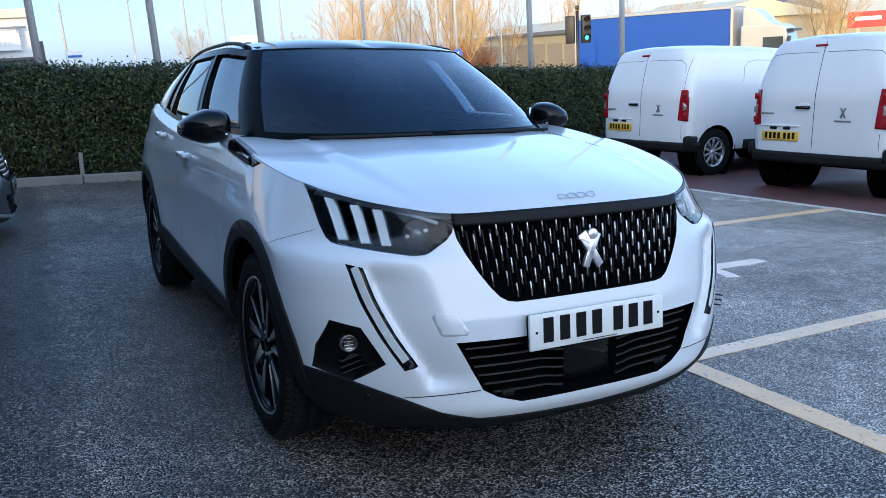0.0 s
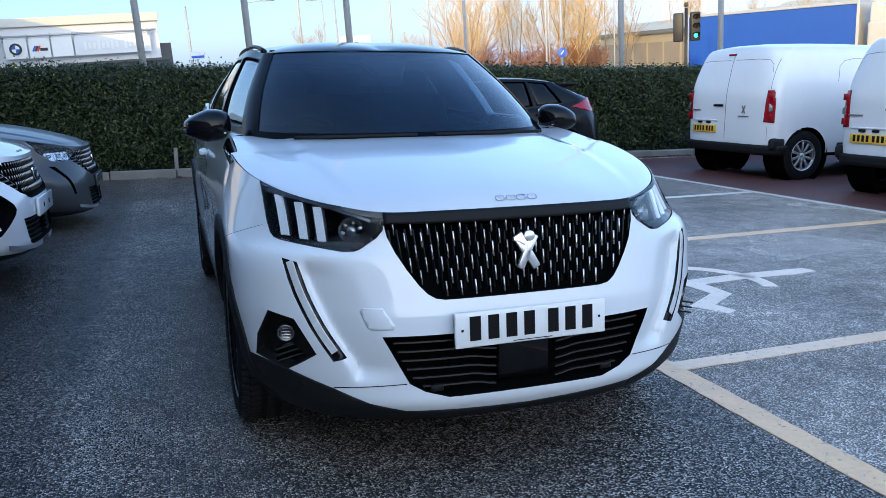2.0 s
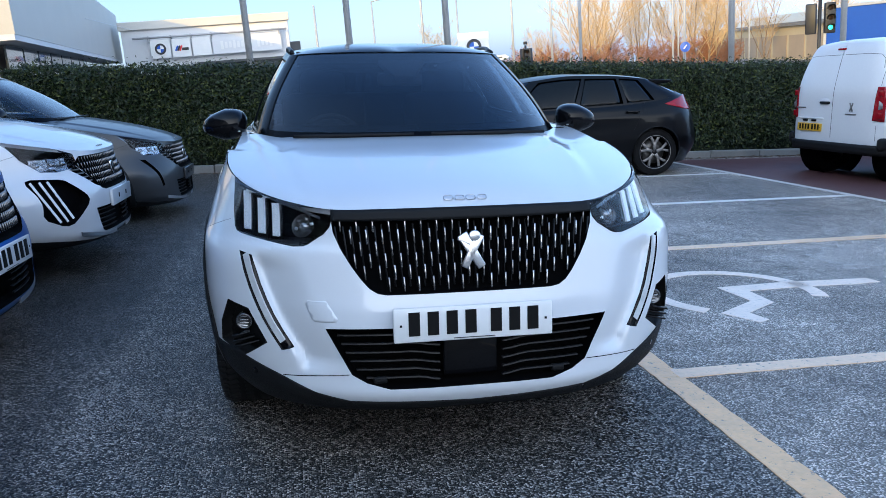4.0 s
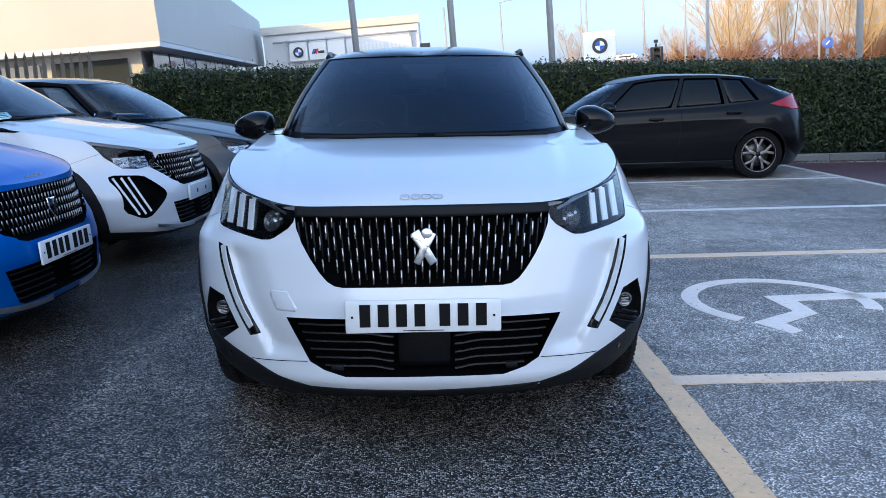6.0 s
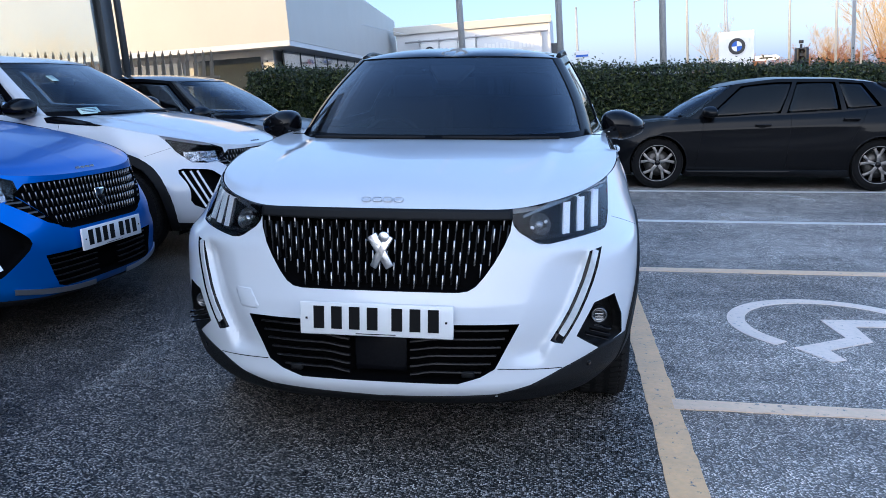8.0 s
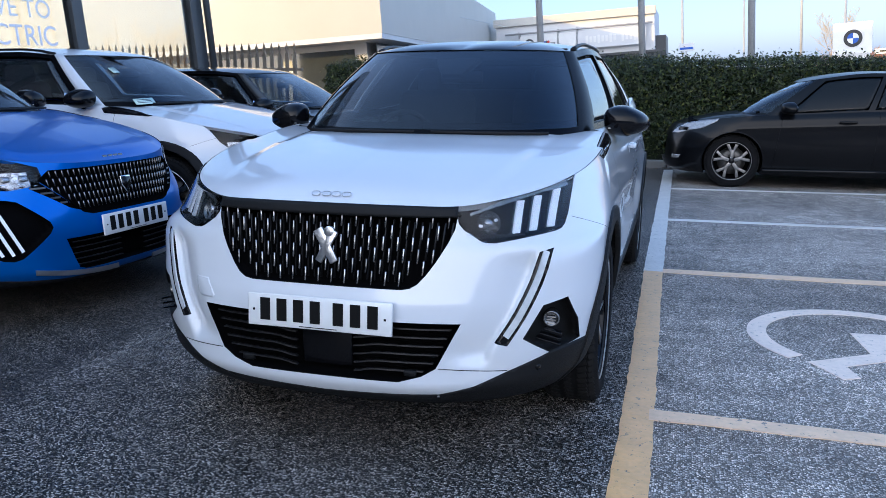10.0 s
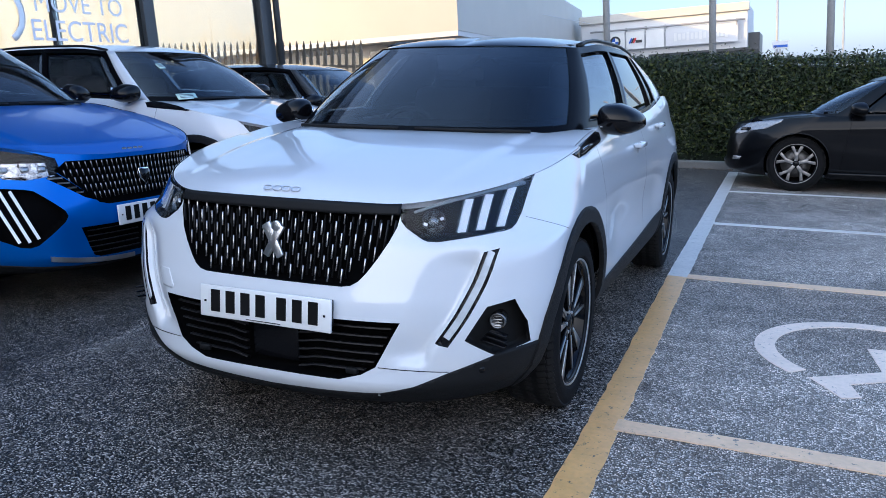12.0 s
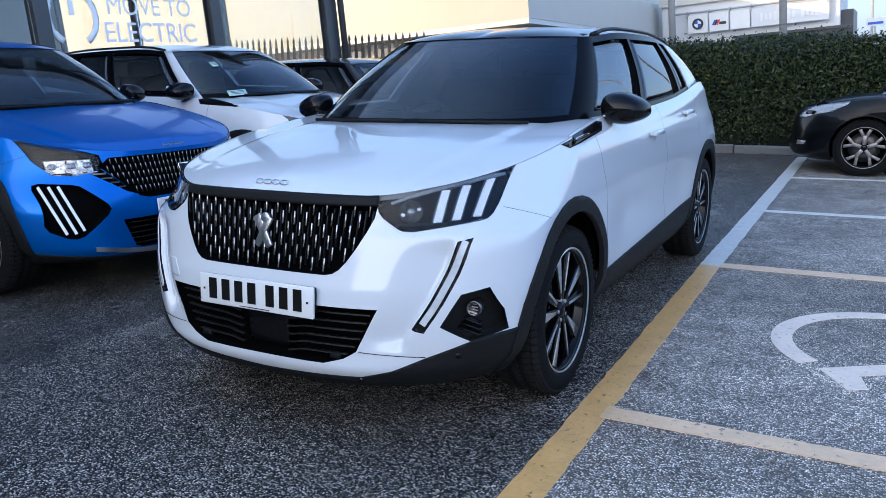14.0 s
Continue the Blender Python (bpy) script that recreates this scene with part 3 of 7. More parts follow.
def wheel(root, x, y, r, rim_r, style, steer=0.0):
    """A road wheel; its outer face looks along the sign of x."""
    sgn = 1 if x > 0 else -1
    at = pose(x, y, r, 0, 0, steer) @ (Matrix.Identity(4) if sgn > 0 else pose(0, 0, 0, 0, 0, 180))
    if (style, r, rim_r) in WHEELS:
        w = copy_thing(WHEELS[(style, r, rim_r)], at)
        w.parent = root
        return w
    w = new("wheel")
    w.parent = root
    w.matrix_basis = at
    WHEELS[(style, r, rim_r)] = w
    wd = 0.107
    tyre = lathe([(-wd * 0.8, rim_r - 0.01), (-wd, rim_r + 0.02), (-wd, r - 0.035), (-wd * 0.86, r - 0.008), (-wd * 0.5, r), (wd * 0.5, r), (wd * 0.86, r - 0.008), (wd, r - 0.035), (wd * 1.03, (r + rim_r) / 2), (wd, rim_r + 0.012), (wd * 0.86, rim_r - 0.004), (wd * 0.8, rim_r - 0.02)], 64)
    # tread grooves round and across
    part("tyre", sharpen(tyre, 30), M_RUBBER, w, "black rubber tyre with a grooved tread")
    tread = bmesh.new()
    for k in range(72):
        a = 2 * math.pi * k / 72
        for xx, tw, drop, tilt in ((-0.088, 0.024, 0.0085, -24), (-0.055, 0.035, 0, 0), (0.0, 0.028, 0, 0), (0.055, 0.035, 0, 0), (0.088, 0.024, 0.0085, 24)):
            box((tw, 0.021, 0.005), (0, 0, 0), rot=pose(xx, 0, r - drop, 0, tilt, 18 if xx > 0 else -18), bm=tread)
            # turn the newest block into its place round the tyre
            tread.verts.ensure_lookup_table()
            bmesh.ops.rotate(tread, cent=(0, 0, 0), matrix=Matrix.Rotation(a, 3, "X"), verts=tread.verts[-8:])
    part("tread", tread, M_TREAD, w, smooth=False)
    barrel = lathe([(wd * 0.86, rim_r + 0.004), (wd * 0.92, rim_r - 0.004), (wd * 0.80, rim_r - 0.016), (0.0, rim_r - 0.03), (-wd * 0.8, rim_r - 0.01)], 48)
    rim_mat = {"blade": M_GLOSS, "star": M_GLOSS, "trim": M_ALLOY}[style]
    part("rim", barrel, rim_mat, w)
    ring = lathe([(wd * 0.87, rim_r + 0.003), (wd * 0.95, rim_r - 0.001), (wd * 0.91, rim_r - 0.0065)], 64)
    part("rim_edge", ring, {"blade": M_ALLOY, "star": M_ALLOY_DARK, "trim": M_ALLOY}[style], w)
    part("brake_disc", lathe([(0.005, 0.03), (0.012, 0.05), (0.012, rim_r * 0.72), (-0.012, rim_r * 0.72), (-0.012, 0.05)], 40), M_DISC, w)
    part("back_plate", lathe([(-0.03, 0.0), (-0.03, rim_r - 0.02)], 32), M_DARK, w)
    face = wd * 0.72
    if style == "blade":
        for k in range(5):
            for side in (-1, 1):
                a0 = 72 * k + side * 15.5
                pts = [(side * -0.006, 0.035), (side * 0.014, 0.04), (side * 0.030, rim_r - 0.012), (side * -0.022, rim_r - 0.010)]
                b = prism(hull(pts), 0.032, "yz", face - 0.034, 0.003)
                bmesh.ops.rotate(b, cent=(0, 0, 0), matrix=Matrix.Rotation(radians(a0), 3, "X"), verts=b.verts)
                part("spoke", b, M_GLOSS, w)
                wide = 0.034 if side > 0 else -0.002
                pts = [(side * -0.004, 0.075), (side * 0.006, 0.075), (side * wide, rim_r - 0.010), (side * -0.014, rim_r - 0.010)]
                b = prism(hull(pts), 0.004, "yz", face - 0.002, 0.001)
                bmesh.ops.rotate(b, cent=(0, 0, 0), matrix=Matrix.Rotation(radians(a0), 3, "X"), verts=b.verts)
                part("spoke_face", b, M_ALLOY, w, "bare machined spoke face")
    elif style == "star":
        for k in range(5):
            b = bmesh.new()
            join(b, prism(hull([(-0.020, 0.03), (0.020, 0.03), (0.022, rim_r * 0.58), (-0.022, rim_r * 0.58)]), 0.028, "yz", face - 0.03, 0.004))
            for side in (-1, 1):
                join(b, prism(hull([(side * -0.010, rim_r * 0.46), (side * 0.020, rim_r * 0.46), (side * 0.080, rim_r - 0.020), (side * 0.044, rim_r - 0.008)]), 0.026, "yz", face - 0.03, 0.003))
            bmesh.ops.rotate(b, cent=(0, 0, 0), matrix=Matrix.Rotation(radians(72 * k), 3, "X"), verts=b.verts)
            part("spoke", b, M_ALLOY_DARK, w)
    else:
        for k in range(10):
            b = prism(hull([(-0.012, 0.04), (0.012, 0.04), (0.022, rim_r - 0.01), (-0.018, rim_r - 0.01)]), 0.02, "yz", face - 0.02, 0.004)
            bmesh.ops.rotate(b, cent=(0, 0, 0), matrix=Matrix.Rotation(radians(36 * k), 3, "X"), verts=b.verts)
            part("spoke", b, M_ALLOY, w)
    part("hub_cap", lathe([(face + 0.006, 0.0), (face + 0.006, 0.024), (face + 0.001, 0.03), (face - 0.03, 0.055)], 24), M_GLOSS if style == "blade" else rim_mat, w)
    for k in range(5):
        b = lathe([(face + 0.001, 0.0), (face + 0.001, 0.007), (face - 0.02, 0.008)], 8)
        bmesh.ops.translate(b, vec=(0, 0.042 * math.cos(radians(72 * k + 36)), 0.042 * math.sin(radians(72 * k + 36))), verts=b.verts)
        part("wheel_bolt", b, M_STEEL, w)
    return w


def wing_mirror(root, S, sgn, mat):
    mx, my, mz = S["mirror"]
    h = new("wing_mirror")
    h.parent = root
    h.matrix_basis = pose(sgn * mx, my, mz)
    def blob():
        bm = bmesh.new()
        bmesh.ops.create_uvsphere(bm, u_segments=24, v_segments=16, radius=1.0)
        for v in bm.verts:
            x, y, z = v.co
            x, z = math.copysign(abs(x) ** 0.7, x), math.copysign(abs(z) ** 0.7, z)
            y = math.copysign(abs(y) ** 0.8, y)
            taper_z = 1 - 0.42 * max(0, x)
            v.co = (sgn * (0.104 * x - 0.004 * z), (0.120 * y if y < 0 else 0.045 * y) + 0.02 * x, 0.075 * z * taper_z * (0.92 if z < 0 else 1.0) - 0.004 + (0.004 * (1 - x)))
        return bm
    part("housing", blob(), mat, h, "gloss black mirror housing" if mat is M_GLOSS else "")
    strip = [Vector((sgn * (-0.075 + 0.160 * i / 8), -0.104 + 0.06 * (i / 8) ** 2, -0.026 + 0.016 * (i / 8))) for i in range(9)]
    part("indicator_strip", ribbon(strip, [Vector((0, -1, 0))] * 9, 0.006, 0.008, (0, 0, 1)), M_SATIN, h)
    g = prism(hull([(-0.078, -0.045), (0.072, -0.03), (0.080, 0.026), (-0.074, 0.050)]), 0.004, "xz", 0.043)
    part("mirror_glass", g, M_MIRROR, h)
    part("arm", tube([(sgn * -0.07, 0.01, -0.05), (sgn * -0.13, -0.005, -0.075), (sgn * -0.20, -0.03, -0.09)], [0.03, 0.026, 0.032], 10), M_GLOSS if mat is M_GLOSS else M_PLASTIC, h)
    return h


def interior(root, S):
    """Dashboard, wheel, seats and floor, dark behind the glass."""
    zb = S["cabin"]["base"]["z"][0][1]
    y0 = S["cowl"]
    part("dashboard", box((1.36, 0.50, 0.22), (0, y0 + 0.42, zb - 0.13), 0.06), M_DASH, root, "dark plastic dashboard")
    part("cabin_floor", box((1.5, 2.7, 0.04), (0, y0 + 1.6, 0.36)), M_DARK, root)
    part("instrument_binnacle", box((0.36, 0.2, 0.07), (-0.36, y0 + 0.52, zb - 0.01), 0.03), M_DASH, root)
    for sgn in (1, -1):
        card = prism(hull([(y0 + 0.30, 0.45), (y0 + 2.6, 0.45), (y0 + 2.6, zb + 0.01), (y0 + 1.4, zb - 0.015), (y0 + 0.30, zb - 0.03)]), 0.04, "yz", sgn * 0.70 - 0.02, 0.01)
        part("door_lining", card, M_DASH, root)
    ring = bmesh.new()
    pts = [(-0.36 + 0.175 * math.cos(a), y0 + 0.80 + 0.06 * math.sin(a), zb - 0.08 + 0.165 * math.sin(a)) for a in [2 * math.pi * k / 24 for k in range(25)]]
    tube(pts, [0.015] * 25, 8, ring, cap=False)
    sw = part("steering_wheel", ring, M_DASH, root)
    part("steering_hub", box((0.13, 0.05, 0.10), (-0.36, y0 + 0.81, zb - 0.09), 0.02), M_DASH, sw)
    for sx in (-0.37, 0.37):
        seat = part("front_seat", box((0.50, 0.50, 0.18), (sx, y0 + 1.15, 0.62), 0.06), M_FABRIC, root, "dark fabric front seat")
        part("backrest", box((0.50, 0.14, 0.62), (sx, y0 + 1.45, 0.92), 0.06, Matrix.Rotation(radians(-14), 4, "X")), M_FABRIC, seat)
        part("headrest", box((0.27, 0.10, 0.19), (sx, y0 + 1.54, zb + 0.24), 0.045), M_FABRIC, seat)
    bench = part("rear_bench", box((1.25, 0.5, 0.18), (0, y0 + 2.15, 0.62), 0.06), M_FABRIC, root)
    part("bench_back", box((1.25, 0.14, 0.62), (0, y0 + 2.5, 0.92), 0.06, Matrix.Rotation(radians(-16), 4, "X")), M_FABRIC, bench)
    top = S["cabin"]["top"]
    part("rear_view_mirror", box((0.23, 0.03, 0.065), (0, top["front"] + 0.02, top["z"][0][1] - 0.14), 0.013), M_DASH, root)
    part("sensor_housing", prism(hull([(-0.12, 0.0), (0.12, 0.0), (0.05, -0.16), (-0.05, -0.16)]), 0.03, "xz", 0.0, 0.006), M_DASH, root, m=pose(0, top["front"] - 0.035, top["z"][0][1] - 0.045, -60))
    part("headlining", box((1.04, 1.5, 0.02), (0, top["front"] + 0.95, top["z"][0][1] + 0.0), 0.005), M_FABRIC, root)


class Skin:
    """Finds places on a shell before it is cut."""
    def __init__(self, bm):
        from mathutils.bvhtree import BVHTree
        bm.normal_update()
        self.tree = BVHTree.FromBMesh(bm)

    def front(self, x, z):
        p, n, _, _ = self.tree.ray_cast(Vector((x, -2, z)), Vector((0, 1, 0)))
        if p is None:
            return Vector((x, 0.3, z)), Vector((0, -1, 0))
        return p, n if n.y < 0 else -n

    def side(self, y, z, sgn):
        p, n, _, _ = self.tree.ray_cast(Vector((sgn * 3, y, z)), Vector((-sgn, 0, 0)))
        if p is None:
            return Vector((sgn * 0.86, y, z)), Vector((sgn, 0, 0))
        return p, n if n.x * sgn > 0 else -n


def number_plate(root, at, n, tilt, w, h, mat, chars, yellow=False):
    """A number plate with plain bars in place of its characters."""
    p = part("number_plate", box((w, 0.012, h), (0, 0, 0), 0.004), mat, root, m=pose(*at, tilt, 0, n))
    p["label"] = "yellow rear number plate with dark bars" if yellow else "white front number plate with dark bars"
    cw, ch, gap = 0.036 * w / 0.52, 0.076 * h / 0.111, 0.061 * w / 0.52
    total = gap * 7 + 0.022
    x = -total / 2 + gap / 2
    for k in range(7):
        if k == 4:
            x += 0.022
        part("print_bar", box((cw, 0.003, ch), (x, -0.0072, 0.004)), M_INK, p, smooth=False)
        x += gap
    part("print_line", box((w * 0.26, 0.003, h * 0.02), (0, -0.0066, -h * 0.43)), M_INK, p, smooth=False)
    for sx in (-1, 1):
        part("plate_screw", box((0.007, 0.003, 0.007), (sx * w * 0.455, -0.0072, 0.0)), M_INK, p, smooth=False)
    return p


def build_car(name, S, label, m, category="car"):
    """A whole car out of its numbers S."""
    root = thing(name, label, category, m)
    paint, roof_mat, pillar = S["paint"], S.get("roof_paint", S["paint"]), S.get("pillar", M_PILLAR)
    bm, tops = lower_shell(S)
    skin = Skin(bm)
    fronts = lambda c, nrm: nrm.y < -0.08 and c.y < 1.0
    # wheel openings and their trims
    for ya in (S["axle_f"], S["axle_r"]):
        for sgn in (1, -1):
            side = lambda c, nrm, sgn=sgn: c.x * sgn > 0.45 and nrm.x * sgn > 0.1
            zc = S["wheel_r"]
            outer = [(ya + S["arch_out"] * math.cos(2 * math.pi * k / 40), zc + S["arch_out"] * math.sin(2 * math.pi * k / 40)) for k in range(40)]
            inner = [(ya + S["arch_in"] * math.cos(2 * math.pi * k / 40), zc + S["arch_in"] * math.sin(2 * math.pi * k / 40)) for k in range(40)]
            carve(bm, outer, "x", side)
            hole = carve(bm, inner, "x", side)
            bmesh.ops.delete(bm, geom=hole, context="FACES")
            ringf = [f for f in bm.faces if side(f.calc_center_median(), f.normal) and math.hypot(f.calc_center_median().y - ya, f.calc_center_median().z - zc) < S["arch_out"] - 0.0005]
            trim = take(bm, ringf, out=S.get("arch_proud", 0.009))
            part("wheel_arch_trim", trim, S.get("arch_mat", M_PLASTIC), root, "")
            liner = bmesh.new()
            R = S["arch_in"] + 0.015
            arc = [(ya + R * math.cos(radians(a)), zc + R * math.sin(radians(a))) for a in range(-25, 206, 10)]
            la = [liner.verts.new((sgn * 0.50, y, z)) for y, z in arc]
            lb = [liner.verts.new((sgn * (curve(z, S["width"]) - (0.03 if z > 0.34 else 0.09)), y, z)) for y, z in arc]
            for k in range(len(arc) - 1):
                liner.faces.new((la[k], lb[k], lb[k + 1], la[k + 1]))
            liner.faces.new(la)
            part("wheel_arch_liner", liner, M_DARK, root)
    S["details"](S, root, bm, skin, fronts)
    # door gaps
    for sgn in (1, -1):
        side = lambda c, nrm, sgn=sgn: c.x * sgn > 0.55 and nrm.x * sgn > 0.2
        for (y0, z0), (y1, z1) in S["gaps"]:
            d = Vector((y1 - y0, z1 - z0)).normalized() * (0.0015 if y0 > 1 else 0.0008)
            gapf = carve(bm, hull([(y0 - d.y, z0 + d.x), (y0 + d.y, z0 - d.x), (y1 + d.y, z1 - d.x), (y1 - d.y, z1 + d.x)]), "x", side)
            bmesh.ops.delete(bm, geom=gapf, context="FACES")
        for yh, zh in S["handles"]:
            p, nrm = skin.side(yh, zh, sgn)
            hd = part("door_handle", box((0.022, 0.19, 0.026), (0, 0, 0), 0.009), S.get("handle_mat", paint), root, m=pose(p.x + sgn * 0.028, p.y, p.z + 0.012))
            for e in (-1, 1):
                part("handle_mount", box((0.03, 0.03, 0.022), (-sgn * 0.015, e * 0.075, 0), 0.006), S.get("handle_mat", paint), hd)
            cup = bmesh.new()
            bmesh.ops.create_uvsphere(cup, u_segments=14, v_segments=8, radius=1)
            bmesh.ops.scale(cup, vec=(0.006, 0.055, 0.032), verts=cup.verts)
            part("handle_cup", cup, S.get("handle_mat", paint), hd, m=pose(-sgn * 0.026, -0.01, -0.02))
    part("body_shell", sharpen(bm, 45), paint, root, S["shell_label"])
    part("bonnet", bonnet_shape(S, tops), paint, root)
    # unseen black plate and box, added to block light below and behind gaps
    part("under_light_block", box((1.1, S["length"] - 0.9, 0.03), (0, S["length"] / 2 + 0.05, S["bottom"] + 0.02)), M_DARK, root)
    part("gap_light_block", box((1.25, 0.85, 0.5), (0, 0.75, 0.56), 0.05), M_DARK, root)
    part("bulkhead", box((1.4, 0.04, 0.6), (0, S["cowl"] + 0.22, 0.62)), M_DARK, root)
    # cabin
    us, cols = cabin_shape(S)
    nf = sum(1 for u in us if u[0] == "f")
    ns = sum(1 for u in us if u[0] == "s")
    ws = S["cabin"]["screen"]
    NW = len(cols[0]) - 1
    holes = set()
    for i in range(ws):
        for k in range(1, NW):
            holes.add((i, k))
    side_i = {round(f, 3): nf + j for j, f in enumerate(S["cabin"]["stations"])}
    panes = []
    for f0, f1, kind in S["cabin"]["panes"]:
        i0, i1 = side_i[round(f0, 3)], side_i[round(f1, 3)]
        panes.append((i0, i1, kind))
        for i in range(i0, i1):
            for k in range(1, NW - 1):
                holes.add((i, k))
    rear0 = nf + ns + 2
    for i in range(rear0, len(cols) - 1):
        for k in range(3, NW - 1):
            holes.add((i, k))
    fm = bmesh.new()
    for sgn in (1, -1):
        g = [[fm.verts.new((sgn * p.x, p.y, p.z)) for p in col] for col in cols]
        for i in range(len(cols) - 1):
            for k in range(NW):
                if (i, k) not in holes:
                    q = (g[i][k], g[i + 1][k], g[i + 1][k + 1], g[i][k + 1])
                    fm.faces.new(q if sgn > 0 else q[::-1])
    bmesh.ops.remove_doubles(fm, verts=fm.verts, dist=1e-5)
    fm.normal_update()
    bmesh.ops.solidify(fm, geom=list(fm.faces), thickness=0.012)
    bmesh.ops.recalc_face_normals(fm, faces=fm.faces)
    part("window_surround", sharpen(fm, 40), pillar, root, S.get("pillar_label", "gloss black window pillars"))
    if "a_pillar" in S:
        for sgn in (1, -1):
            part("a_pillar", strip_mesh(cols, ws, side_i[0.02], 0, NW, sgn, -0.003, 0.004), S["a_pillar"], root)
    if "rear_pillar" in S:
        for sgn in (1, -1):
            part("rear_pillar", strip_mesh(cols, side_i[0.84], rear0, 0, NW - 1, sgn, -0.003, 0.004), S["rear_pillar"], root)
    # painted shoulder between the wing's top edge and the foot of the side glass
    foot = [c[0] for c in cols if c[0].y < 4.1]
    for sgn in (1, -1):
        ledge, rows = bmesh.new(), []
        for k in range(41):
            y = S["cowl"] + 0.345 + (3.85 - S["cowl"] - 0.345) * k / 40
            a = min(tops, key=lambda p: abs(p.y - y) + (9 if p.x < 0.5 else 0))
            b = min(foot, key=lambda p: abs(p.y - y))
            inner = min(b.x + 0.004, a.x - 0.004)
            rows.append([ledge.verts.new((sgn * x, y, z)) for x, z in ((a.x + 0.002, a.z - 0.004), ((a.x + inner) / 2, (a.z + b.z) / 2 + 0.006), (inner, b.z + 0.006))])
        for a, b in zip(rows, rows[1:]):
            for i in range(2):
                q = (a[i], b[i], b[i + 1], a[i + 1])
                ledge.faces.new(q if sgn > 0 else q[::-1])
        part("shoulder", ledge, paint, root)
    screen = bmesh.new()
    for sgn in (1, -1):
        join(screen, strip_mesh(cols, 0, ws, 1, NW, sgn, 0.004, 0))
    bmesh.ops.remove_doubles(screen, verts=screen.verts, dist=1e-3)
    screen.normal_update()
    bmesh.ops.solidify(screen, geom=list(screen.faces), thickness=0.005)
    bmesh.ops.recalc_face_normals(screen, faces=screen.faces)
    pane = part("windscreen", sharpen(screen, 30), M_GLASS, root, "tinted curved windscreen glass")
    pane.visible_shadow = False
    band = strip_mesh(cols, 0, ws, 0, 2, 1, 0.016, 0.002)
    join(band, strip_mesh(cols, 0, ws, 0, 2, -1, 0.016, 0.002))
    part("windscreen_band", band, M_DARK, root)
    for sgn in (1, -1):
        for i0, i1, kind in panes:
            pane = part("side_window", strip_mesh(cols, i0, i1, 1, NW - 1, sgn, 0.006, 0.004), {"clear": M_SIDEGLASS, "dark": M_PRIVACY, "black": M_TINT}[kind], root)
            pane.visible_shadow = False
    rear = strip_mesh(cols, rear0, len(cols) - 1, 3, NW - 1, 1, 0.006, 0.004)
    join(rear, strip_mesh(cols, rear0, len(cols) - 1, 3, NW - 1, -1, 0.006, 0.004))
    pane = part("rear_window", rear, M_PRIVACY, root)
    pane.visible_shadow = False
    part("roof", roof_shape(S, cols), roof_mat, root, S.get("roof_label", ""))
    interior(root, S)
    for sgn in (1, -1):
        wing_mirror(root, S, sgn, S.get("mirror_mat", M_GLOSS))
        for ya in (S["axle_f"], S["axle_r"]):
            wheel(root, sgn * S["track"], ya, S["wheel_r"], S["rim_r"], S["wheel_style"])
        if S.get("rails"):
            pts, nn = [], 26
            y0, y1 = S["rails"]
            js = [c[-1] for u, c in zip(us, cols) if u[0] == "s"]
            for k in range(nn + 1):
                f = k / nn
                y = y0 + (y1 - y0) * f
                near = min(js, key=lambda p: abs(p.y - y))
                lift = 0.014 * min(1, math.sin(math.pi * f) * 4.0)
                pts.append(Vector((sgn * (near.x - 0.015), y, curve(y, S["cabin"]["top"]["z"]) + 0.006 + lift)))
            part("roof_rail", tube(pts, [0.0095 + 0.004 * (1 - min(1, math.sin(math.pi * k / nn) * 3)) for k in range(nn + 1)], 8), M_RAIL, root, "raised black roof rail")
        for sx in (-0.55, 0.05) if sgn > 0 else ():
            pts = [Vector((sx + 0.52 * k / 10, S["cowl"] + 0.02 + 0.10 * abs((sx + 0.52 * k / 10)) ** 2 + 0.02, S["cabin"]["base"]["z"][0][1] + 0.030)) for k in range(11)]
            part("wiper", tube(pts, [0.008] * 11, 6), M_PLASTIC, root)
    return root


# ---- the white car on show ----
def drl_x(z):
    return curve(z, [(0.40, 0.574), (0.443, 0.600), (0.51, 0.640), (0.58, 0.672), (0.65, 0.697), (0.735, 0.717)])


def show_scoop(x, z):
    """The hollow that runs down beside each light blade of the bumper."""
    s = (drl_x(z) - 0.046 - abs(x)) / 0.125
    depth = 0.036 * step(0.345, 0.40, z) * (1 - step(0.67, 0.75, z))
    if s <= -0.3 or s >= 1:
        return 0.0
    return depth * (step(-0.3, 0.0, s) if s < 0 else (1 - s) * (1 - 0.35 * s))


def side_crease(y, z):
    return -0.022 * math.exp(-((z - 0.60) / 0.13) ** 2) * step(1.3, 1.7, y) * (1 - step(2.7, 3.2, y)) + 0.006 * math.exp(-((z - 0.93) / 0.05) ** 2)


